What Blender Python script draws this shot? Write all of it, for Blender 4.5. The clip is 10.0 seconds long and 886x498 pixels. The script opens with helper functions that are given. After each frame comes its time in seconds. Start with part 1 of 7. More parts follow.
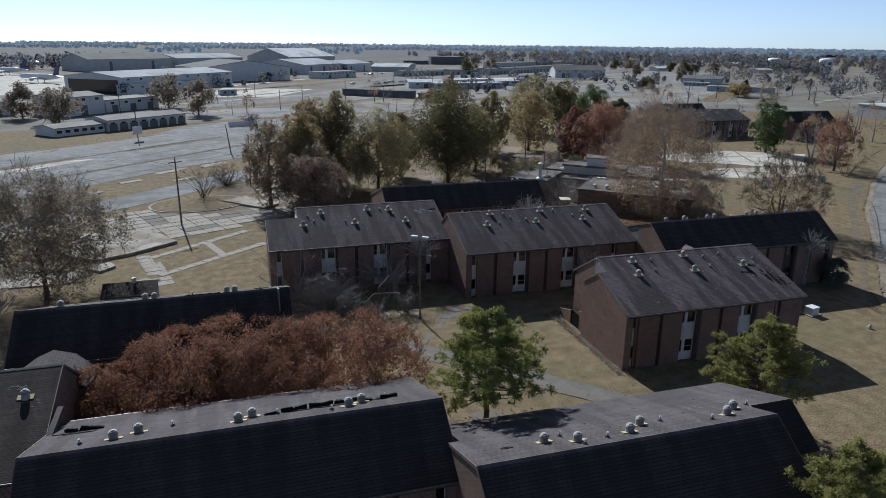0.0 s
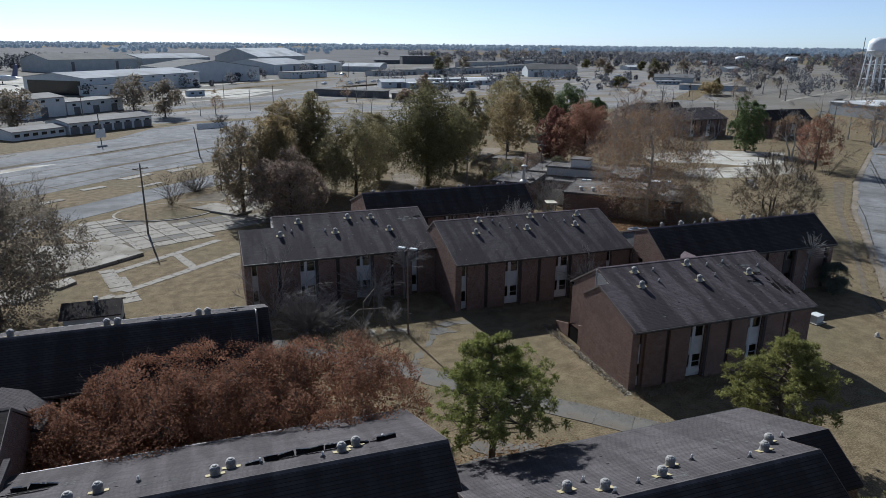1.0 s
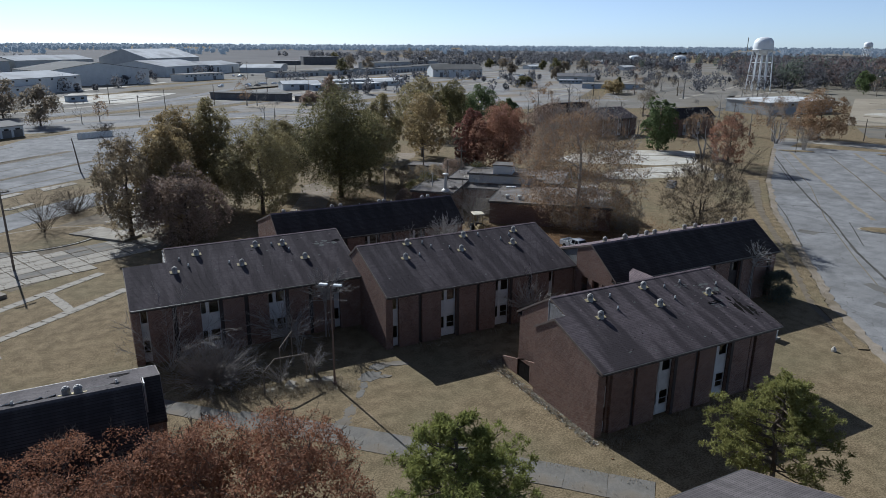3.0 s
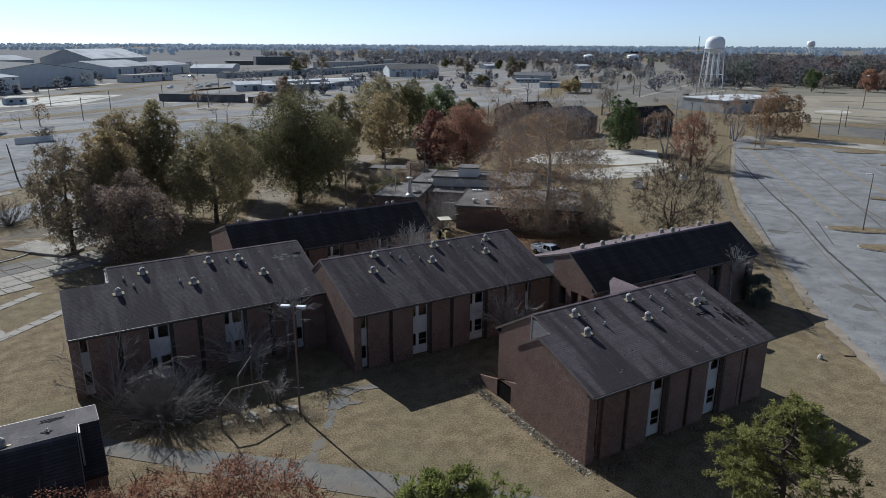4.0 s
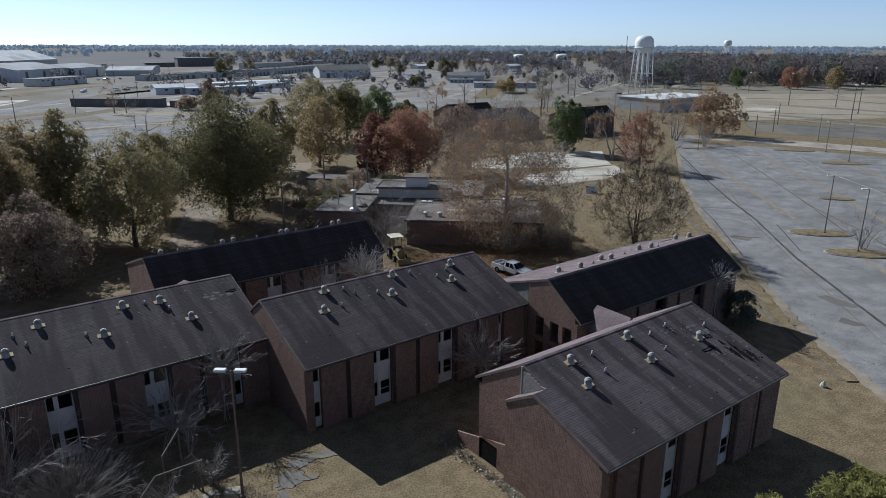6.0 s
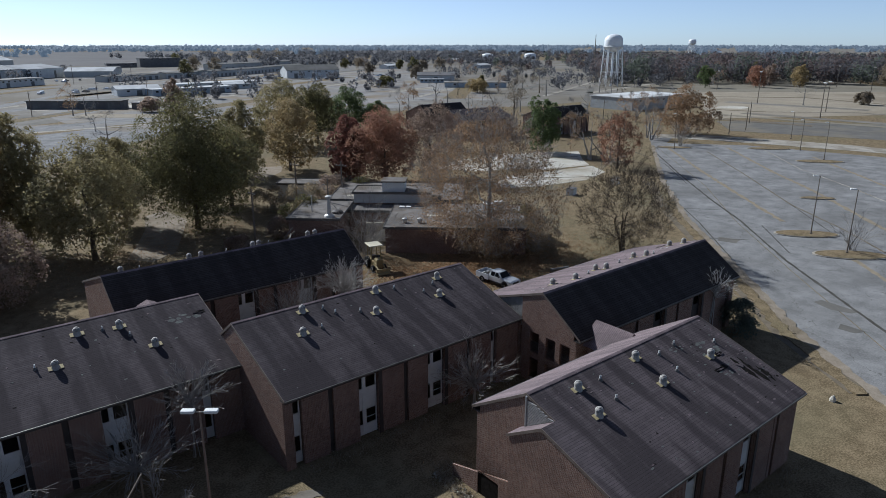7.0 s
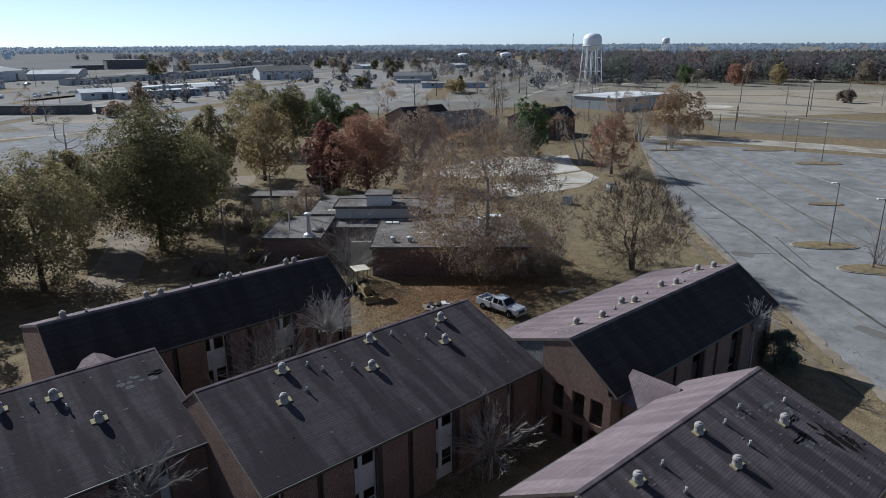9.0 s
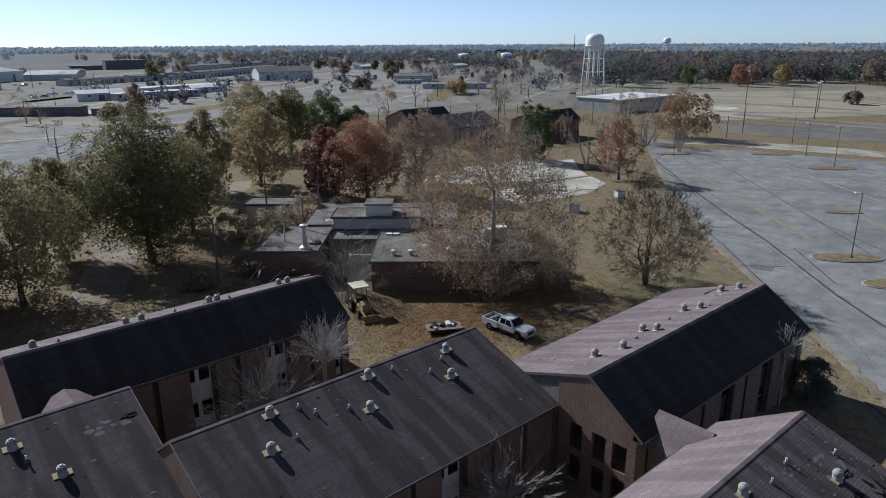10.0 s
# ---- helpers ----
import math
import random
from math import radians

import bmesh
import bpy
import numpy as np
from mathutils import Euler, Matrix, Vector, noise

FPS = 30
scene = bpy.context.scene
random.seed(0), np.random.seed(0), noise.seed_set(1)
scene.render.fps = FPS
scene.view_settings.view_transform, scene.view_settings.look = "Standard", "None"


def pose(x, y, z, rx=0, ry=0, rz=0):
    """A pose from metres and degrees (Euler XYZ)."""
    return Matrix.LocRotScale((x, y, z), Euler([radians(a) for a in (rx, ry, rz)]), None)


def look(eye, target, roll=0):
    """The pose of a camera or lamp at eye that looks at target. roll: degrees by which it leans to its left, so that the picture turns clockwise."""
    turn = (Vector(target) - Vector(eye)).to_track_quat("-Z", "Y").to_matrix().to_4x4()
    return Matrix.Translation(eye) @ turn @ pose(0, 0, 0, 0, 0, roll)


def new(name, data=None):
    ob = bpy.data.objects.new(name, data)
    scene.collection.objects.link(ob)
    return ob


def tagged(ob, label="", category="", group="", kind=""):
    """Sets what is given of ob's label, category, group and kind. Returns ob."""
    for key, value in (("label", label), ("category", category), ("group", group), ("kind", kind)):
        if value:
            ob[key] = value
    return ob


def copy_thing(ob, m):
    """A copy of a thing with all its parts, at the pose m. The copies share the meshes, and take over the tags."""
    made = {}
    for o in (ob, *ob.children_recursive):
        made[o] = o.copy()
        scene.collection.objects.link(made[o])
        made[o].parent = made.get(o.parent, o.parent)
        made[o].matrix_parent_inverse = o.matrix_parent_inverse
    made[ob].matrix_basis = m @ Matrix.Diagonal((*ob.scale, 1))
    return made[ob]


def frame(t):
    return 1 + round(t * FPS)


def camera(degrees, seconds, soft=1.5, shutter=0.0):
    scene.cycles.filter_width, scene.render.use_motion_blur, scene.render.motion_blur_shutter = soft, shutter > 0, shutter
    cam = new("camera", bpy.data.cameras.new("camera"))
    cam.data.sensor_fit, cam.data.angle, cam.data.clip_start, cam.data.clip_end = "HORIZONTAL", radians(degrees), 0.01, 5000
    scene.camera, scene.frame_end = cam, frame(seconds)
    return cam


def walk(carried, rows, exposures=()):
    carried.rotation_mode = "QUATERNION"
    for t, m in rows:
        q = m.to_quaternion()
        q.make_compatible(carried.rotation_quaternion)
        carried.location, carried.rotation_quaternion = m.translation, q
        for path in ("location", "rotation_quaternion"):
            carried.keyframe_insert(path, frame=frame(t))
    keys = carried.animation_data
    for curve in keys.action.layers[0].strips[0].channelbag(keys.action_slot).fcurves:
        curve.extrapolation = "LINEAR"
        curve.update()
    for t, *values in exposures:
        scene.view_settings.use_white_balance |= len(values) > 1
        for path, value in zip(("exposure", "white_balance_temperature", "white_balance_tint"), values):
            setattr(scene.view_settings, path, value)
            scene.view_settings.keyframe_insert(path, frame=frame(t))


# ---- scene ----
cam = camera(66.8, 10.0, soft=0.8)
PATH = [
    (0, (0.265, -0.236, 30.104), (0.819, 1.593, 29.515), 0.6),
    (0.5, (0.159, 2.399, 29.99), (0.752, 4.215, 29.401), 0.5),
    (1, (0.109, 5.049, 29.875), (0.74, 6.854, 29.285), 0.5),
    (1.5, (0.23, 7.607, 29.882), (0.907, 9.394, 29.291), 0.5),
    (2, (0.642, 10.104, 29.897), (1.384, 11.865, 29.308), 0.4),
    (2.5, (1.249, 12.529, 29.897), (2.061, 14.26, 29.309), 0.4),
    (4, (3.062, 19.713, 29.661), (4.045, 21.352, 29.073), 0.3),
    (4.5, (3.703, 22.131, 29.607), (4.729, 23.744, 29.019), 0.3),
    (5, (4.439, 24.498, 29.602), (5.506, 26.084, 29.015), 0.3),
    (5.5, (5.284, 26.874, 29.602), (6.391, 28.433, 29.015), 0.2),
    (7, (7.773, 33.761, 29.356), (8.985, 35.24, 28.768), 0.0),
    (7.5, (8.699, 36.065, 29.272), (9.944, 37.515, 28.684), -0.1),
    (8, (9.744, 38.288, 29.236), (11.009, 39.721, 28.648), -0.2),
    (8.5, (11.032, 40.516, 29.267), (12.297, 41.949, 28.678), -0.3),
    (9, (12.334, 42.67, 29.352), (13.598, 44.104, 28.763), -0.3),
    (9.5, (13.816, 44.744, 29.503), (15.078, 46.179, 28.913), -0.3),
    (10, (15.355, 46.66, 29.674), (16.618, 48.094, 29.085), -0.3),
]
walk(cam, [(t, look(eye, target, roll)) for t, eye, target, roll in PATH], [(0.0, 0.38, 5530, 8), (10.0, 0.38, 5530, 8)])

# ---- light ----
SUN_DIR = Vector((-0.15, 1.0, 0.695)).normalized()
world = bpy.data.worlds.new("sky")
scene.world = world
world.use_nodes = True
wn = world.node_tree.nodes
sky = wn.new("ShaderNodeTexSky")
sky.sky_type = 'NISHITA'
sky.sun_disc = False
sky.sun_elevation = math.asin(SUN_DIR.z)
sky.sun_rotation = math.atan2(SUN_DIR.x, SUN_DIR.y)
sky.air_density, sky.dust_density, sky.ozone_density = 0.55, 0.15, 4.0
wn["Background"].inputs["Strength"].default_value = 0.076
soft_sky = wn.new("ShaderNodeHueSaturation")
soft_sky.inputs["Saturation"].default_value = 0.66
world.node_tree.links.new(sky.outputs[0], soft_sky.inputs["Color"])
world.node_tree.links.new(soft_sky.outputs[0], wn["Background"].inputs["Color"])
sun = new("sun", bpy.data.lights.new("sun", 'SUN'))
sun.data.energy, sun.data.angle, sun.data.color = 5.0, radians(0.5), (1.0, 0.95, 0.87)
sun.matrix_world = look(SUN_DIR * 200, (0, 0, 0))


# ---- materials ----
def mat(name, a, b, scale=0.5, rough=0.85, bump=0.2, fine=12.0, metal=0.0, c=None, cscale=0.08, camt=0.5, stretch=(1, 1, 1), rand=0.0, dist=0.05, crack=None, grain=0.4):
    """Two colours mixed by noise at two scales, a third in large patches; a fine bump. crack: (cells a metre, width, colour)."""
    m = bpy.data.materials.new(name)
    m.use_nodes = True
    nt = m.node_tree
    n, l = nt.nodes, nt.links
    p = n["Principled BSDF"]
    p.inputs["Roughness"].default_value, p.inputs["Metallic"].default_value = rough, metal
    p.inputs["Specular IOR Level"].default_value = 0.05 if rough >= 0.85 else 0.4
    tc = n.new("ShaderNodeTexCoord")
    mp = n.new("ShaderNodeMapping")
    mp.inputs["Scale"].default_value = stretch
    l.new(tc.outputs["Object"], mp.inputs["Vector"])
    n1 = n.new("ShaderNodeTexNoise")
    n1.inputs["Scale"].default_value, n1.inputs["Detail"].default_value, n1.inputs["Roughness"].default_value = scale, 6, 0.65
    n2 = n.new("ShaderNodeTexNoise")
    n2.inputs["Scale"].default_value, n2.inputs["Detail"].default_value = fine, 3
    l.new(mp.outputs[0], n1.inputs["Vector"])
    l.new(mp.outputs[0], n2.inputs["Vector"])
    ad = n.new("ShaderNodeMath")
    ad.operation = 'MULTIPLY_ADD'
    ad.inputs[1].default_value = grain
    l.new(n2.outputs["Fac"], ad.inputs[0])
    l.new(n1.outputs["Fac"], ad.inputs[2])
    r = n.new("ShaderNodeMapRange")
    r.inputs["From Min"].default_value, r.inputs["From Max"].default_value = 0.3 + grain / 2, 0.7 + grain / 2
    l.new(ad.outputs[0], r.inputs["Value"])
    mx = n.new("ShaderNodeMix")
    mx.data_type = 'RGBA'
    mx.inputs["A"].default_value, mx.inputs["B"].default_value = (*a, 1), (*b, 1)
    l.new(r.outputs[0], mx.inputs["Factor"])
    col = mx.outputs["Result"]
    if c:
        n3 = n.new("ShaderNodeTexNoise")
        n3.inputs["Scale"].default_value, n3.inputs["Detail"].default_value = cscale, 5
        l.new(tc.outputs["Object"], n3.inputs["Vector"])
        r3 = n.new("ShaderNodeMapRange")
        r3.inputs["From Min"].default_value, r3.inputs["From Max"].default_value, r3.inputs["To Max"].default_value = 0.48, 0.66, camt
        l.new(n3.outputs["Fac"], r3.inputs["Value"])
        m3 = n.new("ShaderNodeMix")
        m3.data_type = 'RGBA'
        m3.inputs["B"].default_value = (*c, 1)
        l.new(r3.outputs[0], m3.inputs["Factor"])
        l.new(col, m3.inputs["A"])
        col = m3.outputs["Result"]
    if crack:
        wob, vo, cr, mc = n.new("ShaderNodeTexNoise"), n.new("ShaderNodeTexVoronoi"), n.new("ShaderNodeMapRange"), n.new("ShaderNodeMix")
        wob.inputs["Scale"].default_value, wob.inputs["Detail"].default_value = crack[0] * 3, 4
        mc.data_type = 'RGBA'
        l.new(tc.outputs["Object"], wob.inputs["Vector"])
        add = n.new("ShaderNodeVectorMath")
        add.operation = 'MULTIPLY_ADD'
        add.inputs[1].default_value = (1.6 / crack[0] * 0.4,) * 3
        l.new(wob.outputs["Color"], add.inputs[0])
        l.new(tc.outputs["Object"], add.inputs[2])
        vo.feature = 'DISTANCE_TO_EDGE'
        vo.voronoi_dimensions = '2D'
        vo.inputs["Scale"].default_value = crack[0]
        l.new(add.outputs[0], vo.inputs["Vector"])
        cr.inputs["From Min"].default_value, cr.inputs["From Max"].default_value = crack[1] * 0.3, crack[1]
        cr.inputs["To Min"].default_value, cr.inputs["To Max"].default_value = 0.75, 0.0
        l.new(vo.outputs["Distance"], cr.inputs["Value"])
        mc.inputs["B"].default_value = (*crack[2], 1)
        l.new(cr.outputs[0], mc.inputs["Factor"])
        l.new(col, mc.inputs["A"])
        col = mc.outputs["Result"]
    if rand:
        geo = n.new("ShaderNodeNewGeometry")
        hs = n.new("ShaderNodeHueSaturation")
        rr = n.new("ShaderNodeMapRange")
        rr.inputs["To Min"].default_value, rr.inputs["To Max"].default_value = 1 - rand, 1 + rand
        l.new(geo.outputs["Random Per Island"], rr.inputs["Value"])
        l.new(rr.outputs[0], hs.inputs["Value"])
        l.new(col, hs.inputs["Color"])
        col = hs.outputs[0]
    l.new(col, p.inputs["Base Color"])
    if bump:
        bp = n.new("ShaderNodeBump")
        bp.inputs["Strength"].default_value, bp.inputs["Distance"].default_value = bump, dist
        l.new(n2.outputs["Fac"], bp.inputs["Height"])
        l.new(bp.outputs[0], p.inputs["Normal"])
    return m


def brick_mat(name, a, b, mortar, bw, bh, gap, upright, rough=0.9, streak=None, bump=0.4, bias=0.0, amt=0.6):
    """Running bond: upright for walls (along the wall and up), else for roof courses (along and up the slope)."""
    m = bpy.data.materials.new(name)
    m.use_nodes = True
    nt = m.node_tree
    n, l = nt.nodes, nt.links
    p = n["Principled BSDF"]
    p.inputs["Roughness"].default_value = rough
    p.inputs["Specular IOR Level"].default_value = 0.06
    tc = n.new("ShaderNodeTexCoord")
    vec = tc.outputs["Object"]
    if upright:
        se, ad, co = n.new("ShaderNodeSeparateXYZ"), n.new("ShaderNodeMath"), n.new("ShaderNodeCombineXYZ")
        l.new(vec, se.inputs[0])
        l.new(se.outputs["X"], ad.inputs[0])
        l.new(se.outputs["Y"], ad.inputs[1])
        l.new(ad.outputs[0], co.inputs["X"])
        l.new(se.outputs["Z"], co.inputs["Y"])
        vec = co.outputs[0]
    bk = n.new("ShaderNodeTexBrick")
    for key, v in (("Color1", (*a, 1)), ("Color2", (*b, 1)), ("Mortar", (*mortar, 1)), ("Scale", 1.0), ("Mortar Size", gap), ("Bias", bias), ("Brick Width", bw), ("Row Height", bh), ("Mortar Smooth", 0.2)):
        bk.inputs[key].default_value = v
    l.new(vec, bk.inputs["Vector"])
    col = bk.outputs["Color"]
    for sc, share, st in ((0.35, 0.3, (1, 1, 1)), (3.0, 0.3, (1, 1, 1)), (0.85, amt if streak else 0.0, (1, 0.12, 0.12))):
        if not share:
            continue
        mp, nz, mr, mx = n.new("ShaderNodeMapping"), n.new("ShaderNodeTexNoise"), n.new("ShaderNodeMapRange"), n.new("ShaderNodeMix")
        mp.inputs["Scale"].default_value = st
        nz.inputs["Scale"].default_value, nz.inputs["Detail"].default_value = sc, 5 if st[1] == 1 else 2.5
        mr.inputs["From Min"].default_value, mr.inputs["From Max"].default_value, mr.inputs["To Max"].default_value = 0.43 if st[1] == 1 else 0.44, 0.59 if st[1] == 1 else 0.56, share
        mx.data_type = 'RGBA'
        mx.blend_type = 'MIX' if st[1] != 1 else 'MULTIPLY'
        mx.inputs["B"].default_value = (*streak, 1) if st[1] != 1 else (0.55, 0.55, 0.57, 1)
        l.new(tc.outputs["Object"], mp.inputs["Vector"])
        l.new(mp.outputs[0], nz.inputs["Vector"])
        l.new(nz.outputs["Fac"], mr.inputs["Value"])
        l.new(mr.outputs[0], mx.inputs["Factor"])
        l.new(col, mx.inputs["A"])
        col = mx.outputs["Result"]
    l.new(col, p.inputs["Base Color"])
    bp = n.new("ShaderNodeBump")
    bp.invert = True
    bp.inputs["Strength"].default_value, bp.inputs["Distance"].default_value = bump, 0.03
    l.new(bk.outputs["Fac"], bp.inputs["Height"])
    l.new(bp.outputs[0], p.inputs["Normal"])
    return m


BRICK = brick_mat("brick", (0.19, 0.112, 0.082), (0.108, 0.06, 0.044), (0.29, 0.235, 0.2), 0.21, 0.075, 0.011, True)
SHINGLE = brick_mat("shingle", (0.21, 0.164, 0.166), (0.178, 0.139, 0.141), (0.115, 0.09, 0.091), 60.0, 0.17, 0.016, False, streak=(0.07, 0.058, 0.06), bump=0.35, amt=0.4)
# Copies for north-facing slopes: their weak light is darkened into the colour, with stains.
SHINGLE_SHADED = brick_mat("shaded_stained_shingle", (0.084, 0.071, 0.074), (0.072, 0.061, 0.063), (0.045, 0.038, 0.04), 60.0, 0.17, 0.016, False, streak=(0.03, 0.025, 0.027), bump=0.6, amt=0.66)
SHINGLE_BARE_SHADED = brick_mat("shaded_bleached_shingle", (0.112, 0.093, 0.095), (0.096, 0.079, 0.081), (0.066, 0.055, 0.057), 60.0, 0.17, 0.016, False, streak=(0.034, 0.029, 0.03), bump=0.45, amt=0.7)
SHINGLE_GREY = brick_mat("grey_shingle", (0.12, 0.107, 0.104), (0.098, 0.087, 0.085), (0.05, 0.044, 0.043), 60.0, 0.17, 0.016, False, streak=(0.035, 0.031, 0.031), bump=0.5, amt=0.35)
# North-slope copy of the grey: shade and stains both in the colour.
GREY_DARKENED = brick_mat("dark_stained_grey_shingle", (0.064, 0.055, 0.05), (0.05, 0.043, 0.039), (0.026, 0.022, 0.02), 60.0, 0.17, 0.016, False, streak=(0.026, 0.022, 0.021), bump=0.5, amt=0.45)
GRASS = mat("dormant_grass", (0.096, 0.073, 0.042), (0.215, 0.165, 0.1), 0.7, 0.95, 0.8, 7.0, c=(0.118, 0.11, 0.064), cscale=0.06, camt=0.45, dist=0.05, grain=1.2)
ASPHALT = mat("asphalt", (0.125, 0.122, 0.118), (0.245, 0.24, 0.232), 0.3, 0.9, 0.15, 6.0, c=(0.115, 0.111, 0.105), cscale=0.07, camt=0.6, crack=(0.1, 0.005, (0.085, 0.078, 0.068)), grain=0.5)
CONCRETE = mat("concrete", (0.21, 0.19, 0.155), (0.37, 0.34, 0.29), 0.25, 0.85, 0.15, 10.0, c=(0.15, 0.125, 0.09), cscale=0.16, camt=0.75, crack=(0.22, 0.02, (0.08, 0.065, 0.045)))
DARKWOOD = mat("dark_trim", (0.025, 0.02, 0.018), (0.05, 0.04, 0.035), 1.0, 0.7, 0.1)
WHITE = mat("white_panel", (0.4, 0.4, 0.385), (0.53, 0.53, 0.505), 0.8, 0.6, 0.05, c=(0.4, 0.38, 0.34), cscale=0.6, camt=0.4)
METALTRIM = mat("gutter_metal", (0.06, 0.055, 0.052), (0.11, 0.104, 0.098), 1.0, 0.5, 0.05, metal=0.3)
GALV = mat("galvanised_steel", (0.36, 0.35, 0.33), (0.50, 0.49, 0.46), 3.0, 0.55, 0.05, metal=0.35)
YELLOW = mat("flashing_board", (0.29, 0.235, 0.115), (0.39, 0.325, 0.18), 3.0, 0.8, 0.1)
LEADWHITE = mat("pale_pipe", (0.5, 0.5, 0.48), (0.65, 0.65, 0.62), 3.0, 0.6, 0.05)
BARK = mat("bark", (0.07, 0.055, 0.042), (0.14, 0.115, 0.09), 2.0, 0.95, 0.5, 14.0)
PALEBARK = mat("pale_bark", (0.22, 0.195, 0.165), (0.40, 0.37, 0.325), 1.5, 0.9, 0.3)
GREYTWIG = mat("grey_twigs", (0.21, 0.192, 0.17), (0.34, 0.315, 0.285), 2.0, 0.95, 0.2)
# Paler than the grey twigs: the whiteness of sunlit tips is in the colour.
SUNLIT_TWIG = mat("sunlit_pale_twigs", (0.3, 0.28, 0.25), (0.44, 0.415, 0.385), 2.0, 0.95, 0.2)
DULLTWIG = mat("dull_twigs", (0.18, 0.162, 0.145), (0.28, 0.255, 0.23), 2.0, 0.95, 0.2)
VENTGREY = mat("weathered_vent", (0.24, 0.226, 0.205), (0.36, 0.342, 0.315), 3.0, 0.7, 0.05, metal=0.15)
NECKGREY = mat("weathered_zinc", (0.22, 0.21, 0.20), (0.32, 0.31, 0.29), 3.0, 0.6, 0.05, metal=0.2)
FASCIA = mat("brown_fascia", (0.10, 0.075, 0.06), (0.17, 0.135, 0.11), 1.0, 0.7, 0.05)
# Near-black that stands for unlit insides: roof holes, slots, a doorway; also chips.
NEAR_BLACK = mat("near_black", (0.008, 0.007, 0.006), (0.02, 0.017, 0.015), 3.0, 0.95, 0.2)
BLEACHED = mat("bleached_felt", (0.085, 0.088, 0.082), (0.15, 0.152, 0.142), 3.0, 0.9, 0.2)
TORNFELT = mat("torn_felt", (0.33, 0.33, 0.32), (0.5, 0.5, 0.48), 3.0, 0.9, 0.2)
POLE = mat("weathered_pole", (0.12, 0.10, 0.08), (0.2, 0.17, 0.14), 2.0, 0.9, 0.2)


DARKASPH = mat("dark_asphalt", (0.095, 0.09, 0.08), (0.15, 0.14, 0.125), 0.15, 0.9, 0.15, 12.0, c=(0.2, 0.17, 0.12), cscale=0.06, camt=0.5)
DRYSTRIP = mat("dry_seam", (0.095, 0.078, 0.056), (0.17, 0.142, 0.105), 0.8, 0.95, 0.4, 10.0)
GREYCON = mat("grey_flags", (0.115, 0.107, 0.094), (0.19, 0.176, 0.154), 0.4, 0.88, 0.2, 9.0, c=(0.145, 0.118, 0.085), cscale=0.3, camt=0.7)
PALECON = mat("bleached_concrete", (0.33, 0.31, 0.26), (0.50, 0.47, 0.41), 0.1, 0.85, 0.1, 6.0, c=(0.24, 0.2, 0.14), cscale=0.12, camt=0.7, crack=(0.16, 0.014, (0.12, 0.1, 0.07)))
OLDYARD = mat("old_yard", (0.15, 0.142, 0.132), (0.26, 0.25, 0.235), 0.05, 0.9, 0.1, 3.0, c=(0.185, 0.148, 0.1), cscale=0.035, camt=0.9, crack=(0.03, 0.012, (0.1, 0.088, 0.07)))
TARSEAM = mat("tar_seam", (0.05, 0.046, 0.04), (0.095, 0.088, 0.078), 0.5, 0.9, 0.3, 6.0)
STRAWSEAM = mat("straw_seam", (0.165, 0.137, 0.097), (0.25, 0.21, 0.155), 0.9, 0.95, 0.4, 8.0)
BARESOIL = mat("bare_soil", (0.17, 0.14, 0.105), (0.27, 0.23, 0.18), 0.6, 0.95, 0.5, 6.0, c=(0.13, 0.105, 0.07), cscale=0.12, camt=0.7)
SOIL = mat("ploughed_soil", (0.10, 0.095, 0.092), (0.14, 0.132, 0.126), 0.01, 0.95, 0.0, 0.2)
STUBBLE = mat("stubble", (0.125, 0.114, 0.097), (0.21, 0.195, 0.17), 0.03, 0.95, 0.0, 0.5, c=(0.14, 0.118, 0.085), cscale=0.012, camt=0.7)
STRAWFIELD = mat("straw_field", (0.21, 0.18, 0.135), (0.3, 0.262, 0.2), 0.05, 0.95, 0.0, 0.8, c=(0.17, 0.14, 0.1), cscale=0.02, camt=0.6)
GREYWALL = mat("grey_wall", (0.26, 0.27, 0.27), (0.34, 0.35, 0.345), 0.3, 0.88, 0.05, 6)
MEADOW = mat("meadow", (0.145, 0.13, 0.1), (0.205, 0.185, 0.145), 0.03, 0.95, 0.0, 0.6)
GRAVEL = mat("gravel_roof", (0.105, 0.096, 0.088), (0.195, 0.18, 0.166), 0.5, 0.95, 0.3, 10, c=(0.085, 0.068, 0.052), cscale=0.3, camt=0.8)
PALEWALL = mat("pale_wall", (0.47, 0.485, 0.48), (0.58, 0.59, 0.58), 0.3, 0.88, 0.05, 6)
DULLWALL = mat("dull_wall", (0.36, 0.37, 0.365), (0.45, 0.455, 0.44), 0.2, 0.88, 0.05, 6)
DARKWALL = mat("dark_wall", (0.09, 0.087, 0.088), (0.14, 0.135, 0.133), 0.3, 0.8, 0.05, 6)
BLUEWALL = mat("blue_grey_wall", (0.26, 0.31, 0.36), (0.36, 0.41, 0.45), 0.3, 0.7, 0.05, 6)
PALEROOF = mat("pale_roof", (0.2, 0.185, 0.168), (0.29, 0.275, 0.25), 0.15, 0.88, 0.05, 5, c=(0.16, 0.155, 0.145), cscale=0.06, camt=0.45)
LIGHTROOF = mat("light_roof", (0.29, 0.295, 0.3), (0.38, 0.385, 0.39), 0.1, 0.88, 0.05, 5, c=(0.16, 0.155, 0.145), cscale=0.06, camt=0.45)
DULLROOF = mat("dull_roof", (0.10, 0.098, 0.09), (0.15, 0.145, 0.135), 0.15, 0.88, 0.05, 5, c=(0.16, 0.155, 0.145), cscale=0.06, camt=0.45)
